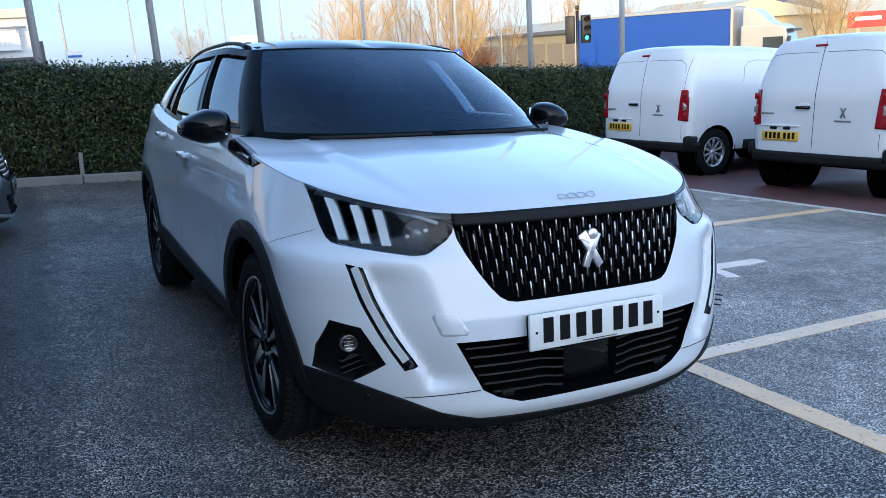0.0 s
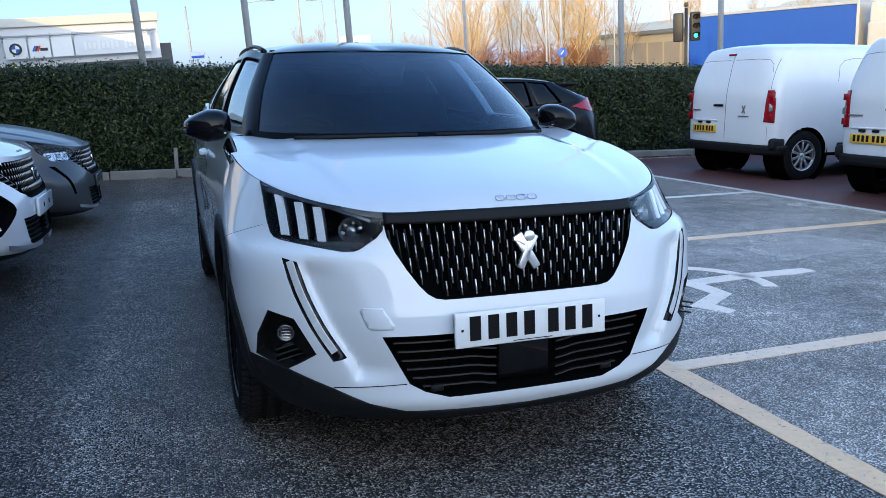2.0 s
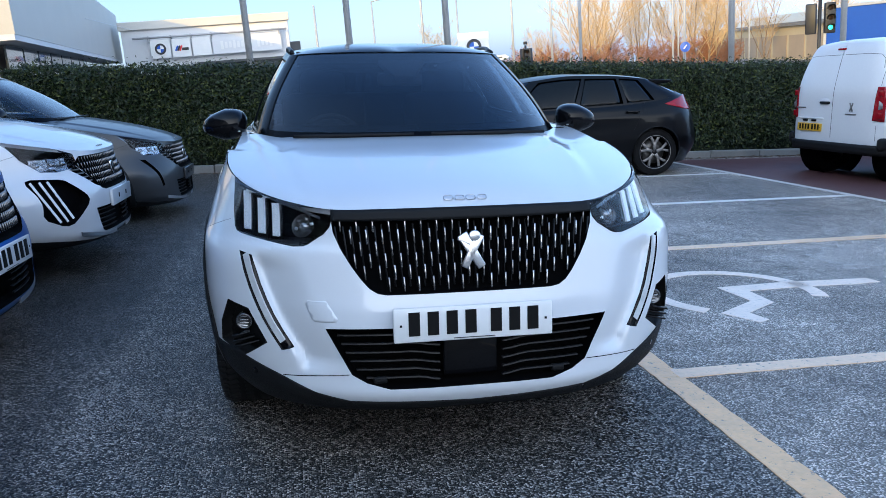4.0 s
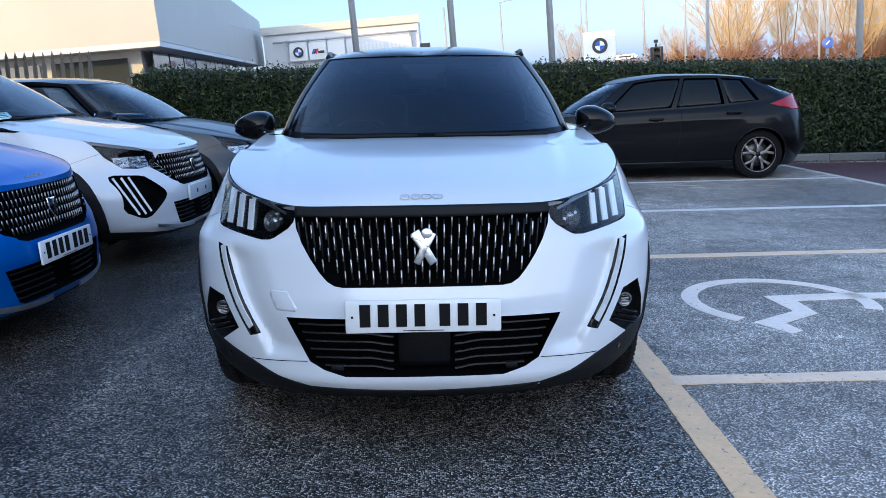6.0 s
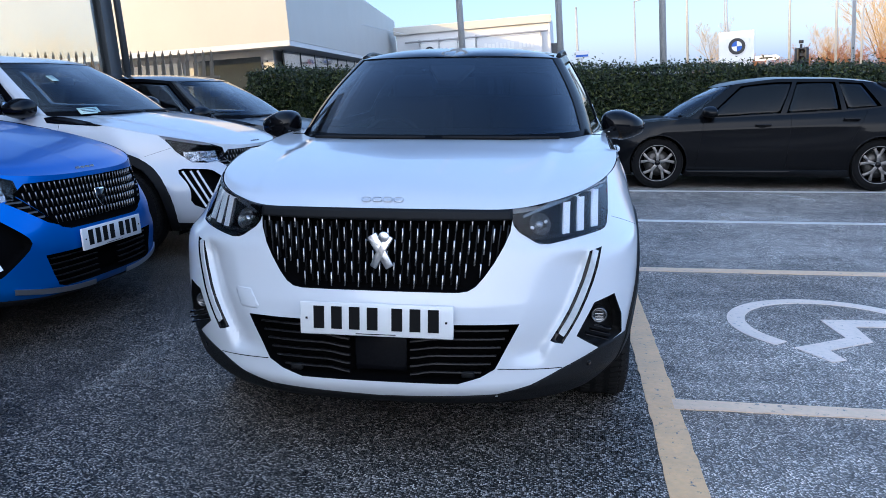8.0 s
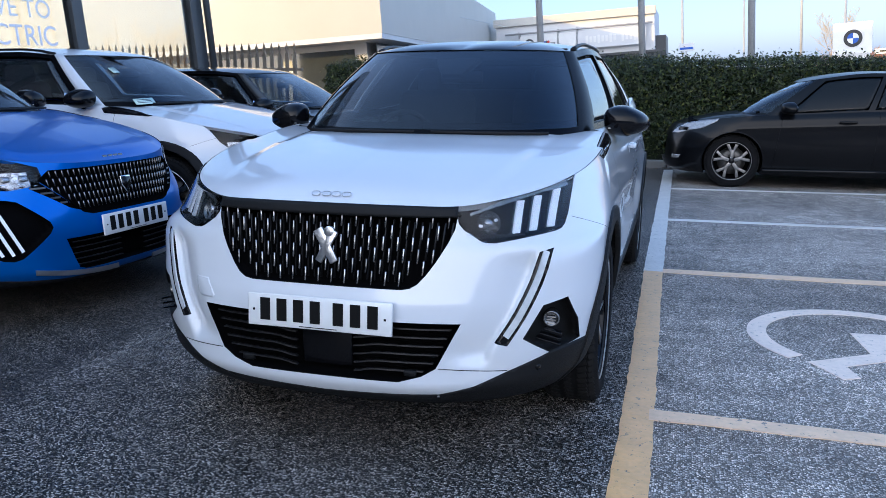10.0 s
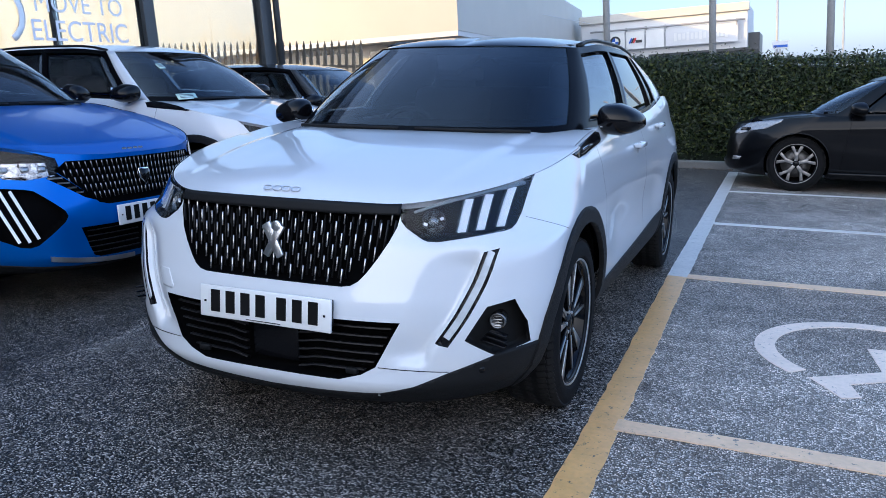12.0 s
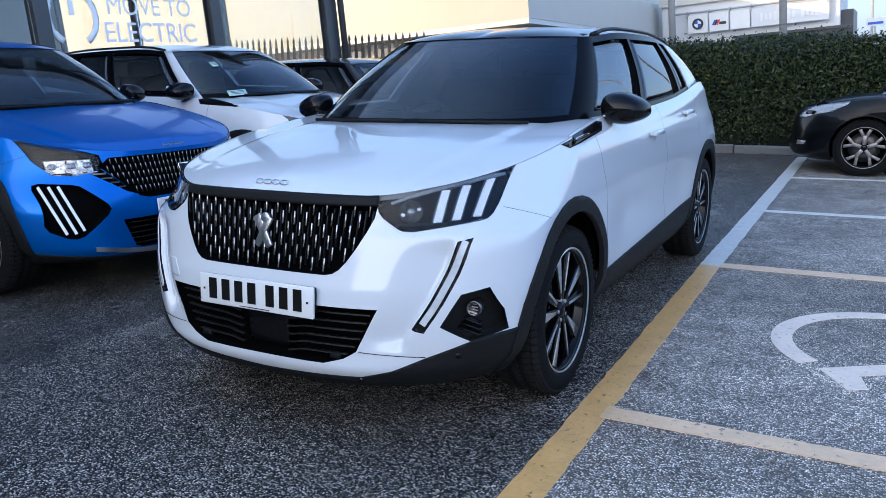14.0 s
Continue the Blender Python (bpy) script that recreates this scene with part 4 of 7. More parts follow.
STATIONS = [0.0, 0.02, 0.05, 0.10, 0.16, 0.22, 0.28, 0.34, 0.40, 0.425, 0.455, 0.50, 0.56, 0.62, 0.68, 0.73, 0.755, 0.80, 0.84, 0.88, 0.93, 1.0]
SHOW_STATIONS = [0.0, 0.02, 0.05, 0.10, 0.16, 0.22, 0.29, 0.315, 0.36, 0.40, 0.455, 0.50, 0.56, 0.62, 0.70, 0.725, 0.77, 0.82, 0.84, 0.88, 0.93, 1.0]
SHOW = dict(
    length=4.30, axle_f=0.893, axle_r=3.498, wheel_r=0.336, rim_r=0.250, track=0.757, wheel_style="blade", NF=84, NW=48, n=2.8, bottom=0.215,
    nose=[(0.18, 0.15), (0.235, 0.085), (0.29, 0.056), (0.34, 0.062), (0.45, 0.062), (0.55, 0.074), (0.61, 0.090), (0.74, 0.122), (0.835, 0.137), (0.88, 0.152), (0.96, 0.20), (1.05, 0.25)],
    corner=[(0.2, 0.52), (0.45, 0.54), (0.60, 0.50), (0.70, 0.470), (0.735, 0.49), (0.775, 0.62), (0.81, 0.70), (0.87, 0.77), (1.0, 0.82)],
    width=[(0.19, 0.745), (0.25, 0.790), (0.32, 0.838), (0.40, 0.862), (0.55, 0.872), (0.75, 0.868), (0.88, 0.848), (1.0, 0.815), (1.12, 0.79)],
    taper=[(0.0, 1.0), (0.9, 1.0), (2.2, 1.008), (3.5, 1.0), (4.3, 0.95)],
    tail=[(0.2, 4.20), (0.5, 4.30), (0.9, 4.27), (1.15, 4.18)], tail_corner=0.42,
    belt=[(0.15, 0.876), (0.175, 0.874), (0.21, 0.871), (0.30, 0.889), (0.40, 0.910), (0.60, 0.949), (0.9, 1.003), (1.3, 1.052), (1.6, 1.063), (2.0, 1.060), (2.8, 1.080), (3.3, 1.115), (3.8, 1.16), (4.3, 1.14)],
    bonnet=[(0.15, 0.876), (0.22, 0.915), (0.35, 0.948), (0.6, 0.988), (0.9, 1.018), (1.15, 1.036), (1.6, 1.03)], bonnet_corner=0.60, cowl=1.09, swell=0.011,
    arch_in=0.396, arch_out=0.456, scoop=show_scoop, crease=side_crease,
    gaps=[((1.33, 0.40), (1.30, 1.03)), ((2.40, 0.45), (2.42, 1.06)), ((3.30, 0.86), (3.36, 1.10)), ((0.650, 0.752), (0.47, 0.815))],
    handles=[(2.17, 0.925), (3.02, 0.985)],
    cabin=dict(
        base=dict(w=0.79, n=3.0, front=1.09, d=0.46, rear=4.18, dr=0.40, z=[(1.05, 1.022), (1.3, 1.034), (1.45, 1.046), (2.0, 1.046), (2.8, 1.068), (3.3, 1.105), (3.8, 1.15), (4.3, 1.13)], taper=[(0, 0.91), (1.4, 0.91), (1.7, 0.935), (2.3, 0.985), (2.8, 0.985), (3.5, 0.945), (4.2, 0.88)]),
        top=dict(w=0.585, n=2.6, front=1.80, d=0.22, rear=3.95, dr=0.25, z=[(1.8, 1.432), (1.95, 1.425), (2.4, 1.455), (3.0, 1.45), (3.9, 1.40)], taper=[(0, 0.945), (1.95, 0.945), (2.4, 0.99), (2.7, 1.0), (3.3, 0.96), (3.95, 0.87)]),
        crown=[(1.8, 1.432), (2.0, 1.468), (2.4, 1.502), (2.9, 1.505), (3.5, 1.475), (3.95, 1.41)],
        bulge=0.03, screen=14, stations=SHOW_STATIONS, panes=[(0.0, 0.29, "clear"), (0.315, 0.70, "dark"), (0.725, 0.82, "dark")]),
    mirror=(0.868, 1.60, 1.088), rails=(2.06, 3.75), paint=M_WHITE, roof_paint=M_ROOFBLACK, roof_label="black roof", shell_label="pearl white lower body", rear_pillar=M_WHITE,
)


def show_details(S, root, bm, skin, fronts):
    # black lower bumper and sills
    edge = [(0.0, 0.243), (0.40, 0.257), (0.51, 0.288), (0.61, 0.333), (0.737, 0.383), (0.80, 0.398), (0.92, 0.402)]
    got = []
    for sgn in (1, -1):
        for (x0, z0), (x1, z1) in zip(edge, edge[1:]):
            poly = [(x0, 0.1), (x1, 0.1), (x1, z1), (x0, z0)]
            got += carve(bm, poly if sgn > 0 else mirror_poly(poly), "y", lambda c, nrm: c.y < 0.5)
    part("bumper_skirt", take(bm, [f for f in set(got) if f.is_valid], out=0.004), M_PLASTIC, root, "black textured lower bumper")
    for sgn in (1, -1):
        side = lambda c, nrm, sgn=sgn: c.x * sgn > 0.5 and 1.2 < c.y < 3.2
        got = carve(bm, [(1.25, 0.1), (3.15, 0.1), (3.15, 0.475), (1.25, 0.392)], "x", side)
        part("sill_trim", take(bm, got, out=0.006), M_PLASTIC, root)
        side = lambda c, nrm, sgn=sgn: c.x * sgn > 0.3 and c.y > 3.9
        got = carve(bm, [(3.9, 0.1), (4.5, 0.1), (4.5, 0.5), (3.9, 0.46)], "x", side)
        part("rear_skirt", take(bm, got, out=0.004), M_PLASTIC, root)
    # front opening with the patterned grille
    trim = hull([(-0.437, 0.838), (0.437, 0.838), (0.432, 0.93), (-0.432, 0.93)])
    part("grille_trim", take(bm, carve(bm, trim, "y", fronts), out=0.004), M_PLASTIC, root, "black strip above the grille")
    half_mouth = [(0.437, 0.8382), (0.432, 0.80), (0.412, 0.752), (0.382, 0.700), (0.350, 0.654), (0.325, 0.626), (0.300, 0.611), (0.270, 0.606)]
    mouth = hull(half_mouth + [(-x, z) for x, z in half_mouth])
    grille = part("grille", take(bm, carve(bm, mouth, "y", fronts), (0, 0.045, 0)), M_DARK, root, "black grille with small bright upright bars")
    bar_mesh = None
    pitch = 0.0255
    rim = sorted((z, x) for x, z in half_mouth)
    for c in range(-18, 19):
        for r in range(6):
            zc = 0.824 - 0.0375 * r
            if (r + c) % 2:
                continue
            x = c * pitch * (1 - 0.014 * r)
            if abs(x) > curve(zc - 0.02, rim) - 0.010:
                continue
            p, nrm = skin.front(x, zc)
            m = pose(p.x, p.y + 0.012, p.z, -10, x * 16, math.degrees(math.atan2(nrm.x, -nrm.y)))
            if bar_mesh is None:
                b = box((0.0070, 0.014, 0.049), (0, 0, 0), 0.0020, segments=1)
                ob = part("grille_bar", b, M_DARKCHROME, grille, m=m)
                bar_mesh = ob.data
            else:
                ob = new("grille_bar", bar_mesh)
                ob.parent = grille
                ob.matrix_basis = m
    # slim black ribs run down behind the bright bars
    rib_mesh = None
    for c in range(-17, 18):
        x = c * pitch * 0.965
        p, nrm = skin.front(x, 0.72)
        if rib_mesh is None:
            ob = part("grille_rib", box((0.005, 0.010, 0.205), (0, 0, 0), 0.0015, segments=1), M_SLAT, grille)
            rib_mesh = ob.data
        else:
            ob = new("grille_rib", rib_mesh)
            ob.parent = grille
        drop = 0.724 if abs(x) < 0.29 else 0.758
        ob.matrix_basis = pose(x, p.y + 0.028, drop, -10, x * 16, 0) @ Matrix.Diagonal((1, 1, 1 if abs(x) < 0.29 else 0.62, 1))
    # badge: a plain upright silver emblem
    p, nrm = skin.front(0, 0.735)
    em = bmesh.new()
    for a, b, w0 in (((-0.030, 0.052), (0.034, -0.056), 0.014), ((0.030, 0.050), (-0.024, -0.056), 0.012)):
        d = Vector((b[0] - a[0], b[1] - a[1])).normalized()
        nx, nz = -d.y * w0, d.x * w0
        join(em, prism(hull([(a[0] + nx * 1.3, a[1] + nz * 1.3), (a[0] - nx * 1.3, a[1] - nz * 1.3), (b[0] - nx, b[1] - nz), (b[0] + nx, b[1] + nz)]), 0.012, "xz", 0.0, 0.003))
    join(em, prism([(0.012 + 0.020 * math.cos(k * math.pi / 6), 0.046 + 0.018 * math.sin(k * math.pi / 6)) for k in range(12)], 0.013, "xz", -0.001, 0.003))
    join(em, prism(hull([(-0.046, 0.034), (-0.038, 0.044), (0.0, 0.022), (-0.004, 0.012)]), 0.012, "xz", 0.0, 0.003))
    part("emblem", em, M_ALLOY, root, "plain silver emblem", m=pose(0.005, p.y - 0.018, 0.740, -9))
    # raised model script on the bonnet lip, as plain rounded links
    for k, x in enumerate((-0.056, -0.018, 0.018, 0.056)):
        ring = [(0.015 * math.copysign(abs(math.cos(a)) ** 0.6, math.cos(a)), 0.0, 0.0085 * math.copysign(abs(math.sin(a)) ** 0.6, math.sin(a))) for a in [2 * math.pi * j / 16 for j in range(17)]]
        part("script_link", tube(ring, [0.0022] * 17, 6, cap=False), M_SATIN, root, m=pose(x, 0.178, 0.902, -38))
    # lamps
    lamp_poly = hull([(0.4355, 0.838), (0.442, 0.818), (0.460, 0.797), (0.512, 0.764), (0.528, 0.758), (0.560, 0.756), (0.732, 0.780), (0.746, 0.785), (0.753, 0.797), (0.757, 0.83), (0.757, 0.97), (0.4335, 0.97)])
    for sgn in (1, -1):
        tests = lambda c, nrm, sgn=sgn: c.x * sgn > 0.35 and c.y < 1.0
        poly = lamp_poly if sgn > 0 else mirror_poly(lamp_poly)
        faces = carve(bm, poly, "y", tests)
        lens = bmesh.new()
        keep = {}
        for f in faces:
            for v in f.verts:
                if v not in keep:
                    keep[v] = lens.verts.new(v.co + v.normal * 0.002)
            lens.faces.new([keep[v] for v in f.verts])
        lamp = part("headlamp", take(bm, faces, (-sgn * 0.035, 0.085, -0.004)), M_DARK, root, "black headlamp with three upright light bars")
        lens.normal_update()
        bmesh.ops.solidify(lens, geom=list(lens.faces), thickness=0.003)
        ob = part("lens", lens, M_LENS, lamp, "clear headlamp lens")
        ob.visible_shadow = False
        for xa, xb, z0, z1 in ((0.722, 0.7195, 0.799, 0.913), (0.671, 0.6695, 0.792, 0.897), (0.622, 0.6205, 0.786, 0.886)):
            pts, nrms, cheek = [], [], []
            for k in range(9):
                f = k / 8
                x = xb + (xa - xb) * f
                p, nrm = skin.front(sgn * x, z0 + (z1 - z0) * f)
                pts.append(p - nrm * 0.018)
                cheek.append(p - nrm * 0.026)
                nrms.append(nrm)
            bar = part("light_bar", ribbon(pts, nrms, 0.030, 0.006, (0.75 * sgn, 0.66, 0)), M_LEDWHITE, lamp, "frosted upright light bar")
            part("bar_frame", ribbon(cheek, nrms, 0.042, 0.008, (0.75 * sgn, 0.66, 0)), M_LAMPGREY, bar, "dark metallic edge")
        # a grey inner brow under the lens's upper edge
        brow, slopes = [], []
        for k in range(17):
            x = 0.475 + 0.272 * k / 16
            ps, ns = skin.front(sgn * x, curve(x, [(0.47, 0.846), (0.53, 0.868), (0.60, 0.888), (0.68, 0.908), (0.75, 0.922)]))
            brow.append(ps - ns * 0.014)
            slopes.append(ns)
        part("lamp_brow", ribbon(brow, slopes, 0.010, 0.005), M_LAMPGREY, lamp, "dark metallic inner edge")
        p, nrm = skin.front(sgn * 0.538, 0.824)
        q = nrm.to_track_quat("X", "Z").to_matrix().to_4x4()
        part("reflector", lathe([(0.020, 0.040), (0.014, 0.036), (-0.02, 0.020), (-0.03, 0.0)], 24), M_LAMPGREY, lamp, m=Matrix.Translation(p - nrm * 0.045) @ q)
        bulb = bmesh.new()
        bmesh.ops.create_uvsphere(bulb, u_segments=16, v_segments=10, radius=0.019)
        part("projector", bulb, M_BULB, lamp, "round glassy projector", m=Matrix.Translation(p - nrm * 0.042))
        for k in range(6):
            a = radians(60 * k + 20)
            q2 = Matrix.Translation(p - nrm * 0.034) @ q @ pose(0, 0.029 * math.cos(a), 0.026 * math.sin(a), 25 * math.cos(a), 0, 25 * math.sin(a))
            part("reflector_facet", box((0.004, 0.013, 0.010), (0, 0, 0), 0.002), M_SATIN if k % 3 == 0 else M_LAMPGREY, lamp, m=q2)
        shelf = []
        for k in range(9):
            x = 0.505 + 0.145 * k / 8
            ps, ns = skin.front(sgn * x, 0.781 + 0.004 * k / 8)
            shelf.append(ps - ns * 0.022)
        part("lamp_shelf", ribbon(shelf, [Vector((0, -1, 0.4)).normalized()] * 9, 0.010, 0.010, (0, 0, 1)), M_GLOSS, lamp)
        # light blade down the bumper
        cut = []
        for k in range(6):
            z0, z1 = 0.428 + 0.05 * k, 0.478 + 0.05 * k
            c0, c1 = drl_x(z0), drl_x(z1)
            piece = [(c0 - 0.0205, z0 + 0.006), (c0 + 0.0205, z0 - 0.006), (c1 + 0.0205, z1 + (0.006 if k == 5 else -0.006)), (c1 - 0.0205, z1 + (-0.004 if k == 5 else 0.006))]
            cut += carve(bm, hull(piece if sgn > 0 else mirror_poly(piece)), "y", fronts)
        slot = part("light_blade", take(bm, [f for f in set(cut) if f.is_valid], (0, 0.009, 0)), M_GLOSS, root, "slim slanting daytime light in a black slot")
        pts, nrms = [], []
        for k in range(15):
            f = k / 14
            z = 0.452 + 0.272 * f
            x = drl_x(z)
            p, nrm = skin.front(sgn * x, z)
            pts.append(Vector((sgn * x, p.y + 0.006, z)))
            nrms.append(nrm)
        part("light_strip", ribbon(pts, nrms, 0.0235, 0.004), M_GUIDE, slot)
        # fog lamp pocket
        pocket = hull([(0.715, 0.550), (0.785, 0.566), (0.815, 0.48), (0.820, 0.405), (0.737, 0.380), (0.657, 0.442)])
        fog = part("fog_lamp_surround", take(bm, carve(bm, pocket if sgn > 0 else mirror_poly(pocket), "y", fronts), (-sgn * 0.03, 0.055, 0)), M_PLASTIC, root, "black fog lamp pocket")
        p, nrm = skin.front(sgn * 0.738, 0.490)
        fl = part("fog_lamp", lathe([(-0.010, 0.0), (-0.006, 0.014), (0.000, 0.022), (0.002, 0.026), (-0.004, 0.029), (-0.05, 0.029)], 20), M_LAMPGREY, fog, "small round fog lamp", m=Matrix.Translation((p.x - sgn * 0.004, p.y + 0.030, p.z)) @ pose(0, 0, 0, 0, 0, -90 + sgn * 8))
        for k in range(4):
            part("reflector_facet", box((0.006, 0.034 - 0.006 * abs(k - 1.5), 0.006), (-0.002, 0, 0.0105 * (k - 1.5)), 0.0015, Matrix.Rotation(radians(14 * k - 20), 4, "Y")), M_DARKCHROME, fl)
        for k in range(3):
            z = 0.412 + 0.018 * k
            p2, _ = skin.front(sgn * 0.715, z)
            part("pocket_fin", box((0.085 - 0.012 * k, 0.03, 0.006), (sgn * (0.728 + 0.008 * k), p2.y + 0.032, z + 0.008), 0.002, Matrix.Rotation(radians(sgn * 12), 4, "Y")), M_GLOSS, fog)
    # small cover over the towing eye
    cover = hull([(-0.530, 0.580), (-0.522, 0.591), (-0.464, 0.590), (-0.430, 0.535), (-0.436, 0.523), (-0.502, 0.523), (-0.511, 0.530)])
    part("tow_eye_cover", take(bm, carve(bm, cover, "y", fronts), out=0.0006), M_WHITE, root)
    # lower intake
    low = hull([(-0.470, 0.503), (0.470, 0.503), (0.392, 0.350), (0.345, 0.322), (0.27, 0.300), (-0.27, 0.300), (-0.345, 0.322), (-0.392, 0.350)])
    intake = part("lower_intake", take(bm, carve(bm, low, "y", fronts), (0, 0.10, 0)), M_DARK, root, "black slatted lower air intake")
    for k in range(6):
        z = 0.328 + 0.029 * k
        for sgn in (1, -1):
            x1 = curve(z, [(0.30, 0.30), (0.35, 0.37), (0.50, 0.445)])
            pts = []
            for j in range(11):
                f = j / 10
                x = 0.105 + (x1 - 0.105) * f
                p, _ = skin.front(sgn * x, z)
                pts.append(Vector((sgn * x, p.y + 0.040, z - 0.012 * (1 - step(0.0, 0.3, f)))))
            part("slat", ribbon(pts, [Vector((0, -1, 0.15)).normalized()] * 11, 0.0055, 0.016, (0, 0.25, 1)), M_SLAT, intake)
    part("radar_panel", box((0.185, 0.02, 0.15), (0, 0.115, 0.395), 0.008), M_GLOSS, intake)
    for sgn in (1, -1):
        p, _ = skin.front(sgn * 0.30, 0.322)
        part("parking_sensor", box((0.045, 0.02, 0.024), (sgn * 0.30, p.y + 0.03, 0.322), 0.006), M_PLASTIC, intake)
        p, nrm = skin.front(sgn * 0.70, 0.335)
        part("skirt_sensor", lathe([(0.0, 0.0), (0.0, 0.011), (-0.01, 0.012)], 12), M_GLOSS, root, m=Matrix.Translation(p + nrm * 0.005) @ nrm.to_track_quat("X", "Z").to_matrix().to_4x4())
        # seam of the lip
        seam = hull([(0.40, 0.3515), (0.40, 0.3485), (0.612, 0.3350), (0.612, 0.3380)])
        bmesh.ops.delete(bm, geom=carve(bm, seam if sgn > 0 else mirror_poly(seam), "y", fronts), context="FACES")
        # side badge panel on the wing
        side = lambda c, nrm, sgn=sgn: c.x * sgn > 0.5 and c.y < 1.7
        panel = hull([(0.91, 0.988), (0.98, 0.968), (1.08, 0.974), (1.40, 1.004), (1.46, 1.038), (1.40, 1.046)])
        part("wing_badge_panel", take(bm, carve(bm, panel, "x", side), out=0.002), M_GLOSS, root, "gloss black wedge with a chrome bar")
        p, nrm = skin.side(1.14, 0.985, sgn)
        part("badge_bar", box((0.004, 0.16, 0.010), (p.x + sgn * 0.001, 1.14, 1.002), 0.0015, Matrix.Rotation(radians(4), 4, "X")), M_CHROME, root)
    number_plate(root, (0.0, 0.050, 0.517), 0, -4, 0.52, 0.111, M_PLATE, 7)
    part("plate_holder", box((0.50, 0.03, 0.09), (0, 0.068, 0.520), 0.004), M_PLASTIC, root)


SHOW["details"] = show_details


# ---- the three cars parked nose-out: wide grille, slim lamps, black pockets with three light claws ----
def row_details(S, root, bm, skin, fronts):
    paint = S["paint"]
    edge = [(0.0, 0.225), (0.45, 0.232), (0.62, 0.25), (0.80, 0.28), (0.92, 0.30)]
    got = []
    for sgn in (1, -1):
        for (x0, z0), (x1, z1) in zip(edge, edge[1:]):
            poly = [(x0, 0.1), (x1, 0.1), (x1, z1), (x0, z0)]
            got += carve(bm, poly if sgn > 0 else mirror_poly(poly), "y", lambda c, nrm: c.y < 0.5)
    part("bumper_skirt", take(bm, [f for f in set(got) if f.is_valid], out=0.003), M_PLASTIC, root)
    for sgn in (1, -1):
        side = lambda c, nrm, sgn=sgn: c.x * sgn > 0.5 and 1.2 < c.y < 3.2
        got = carve(bm, [(1.25, 0.1), (3.15, 0.1), (3.15, 0.45), (1.25, 0.38)], "x", side)
        part("sill_trim", take(bm, got, out=0.006), M_PLASTIC, root)
    mouth = hull([(-0.50, 0.735), (-0.445, 0.782), (0.445, 0.782), (0.50, 0.735), (0.335, 0.560), (0.28, 0.545), (-0.28, 0.545), (-0.335, 0.560)])
    grille = part("grille", take(bm, carve(bm, mouth, "y", fronts), (0, 0.035, 0)), M_DARK, root, "wide black grille with upright body-toned bars")
    dash = None
    for c in range(-15, 16):
        for r in range(6):
            zc = 0.760 - 0.041 * r
            x = c * 0.0312 * curve(zc, [(0.535, 0.86), (0.775, 1.0)])
            half = curve(zc, [(0.555, 0.27), (0.58, 0.33), (0.735, 0.485), (0.78, 0.45)])
            if abs(x) > half - 0.008 or zc < 0.572:
                continue
            p, nrm = skin.front(x, zc)
            m = pose(x, p.y + 0.014, zc, -8, x * 22, math.degrees(math.atan2(nrm.x, -nrm.y)))
            if dash is None:
                ob = part("grille_bar", box((0.0075, 0.012, 0.0385), (0, 0, 0), 0.002, segments=1), M_BAR, grille, m=m)
                dash = ob.data
            else:
                ob = new("grille_bar", dash)
                ob.parent = grille
                ob.matrix_basis = m
    p, _ = skin.front(0, 0.665)
    shield = [(-0.038, 0.045), (0.038, 0.045), (0.036, -0.01), (0.0, -0.055), (-0.036, -0.01)]
    em = part("emblem", prism(shield[::-1], 0.012, "xz", 0, 0.003), M_CHROME, root, "shield-shaped emblem", m=pose(0, p.y - 0.008, 0.670, -9))
    part("emblem_field", prism([(x * 0.82, z * 0.82) for x, z in shield][::-1], 0.004, "xz", -0.003), M_GLOSS, em)
    for k, x in enumerate((-0.06, -0.02, 0.02, 0.06)):
        part("script_link", box((0.03, 0.004, 0.014), (0, 0, 0), 0.0015), M_BAR, root, m=pose(x, 0.175, 0.822, -35))
    lamp_poly = hull([(0.475, 0.745), (0.505, 0.712), (0.62, 0.695), (0.69, 0.704), (0.735, 0.785), (0.758, 0.90), (0.73, 0.895), (0.485, 0.80)])
    for sgn in (1, -1):
        tests = lambda c, nrm, sgn=sgn: c.x * sgn > 0.35 and c.y < 1.0
        faces = carve(bm, lamp_poly if sgn > 0 else mirror_poly(lamp_poly), "y", tests)
        lens, keep = bmesh.new(), {}
        for f in faces:
            for v in f.verts:
                if v not in keep:
                    keep[v] = lens.verts.new(v.co + v.normal * 0.002)
            lens.faces.new([keep[v] for v in f.verts])
        lamp = part("headlamp", take(bm, faces, (-sgn * 0.03, 0.07, -0.002)), M_DARK, root, "slim clear headlamp")
        lens.normal_update()
        bmesh.ops.solidify(lens, geom=list(lens.faces), thickness=0.003)
        ob = part("lens", lens, M_LENS, lamp)
        ob.visible_shadow = False
        bowl, turned = [], []
        for k in range(11):
            p, nrm = skin.front(sgn * (0.525 + 0.180 * k / 10), 0.748)
            bowl.append(p - nrm * 0.034)
            turned.append((nrm + Vector((0, 0, 0.45))).normalized())
        cluster = part("reflector", ribbon(bowl, turned, 0.078, 0.006, (0, 0.35, 1)), M_BOWL, lamp, "bright chromed reflector bowl")
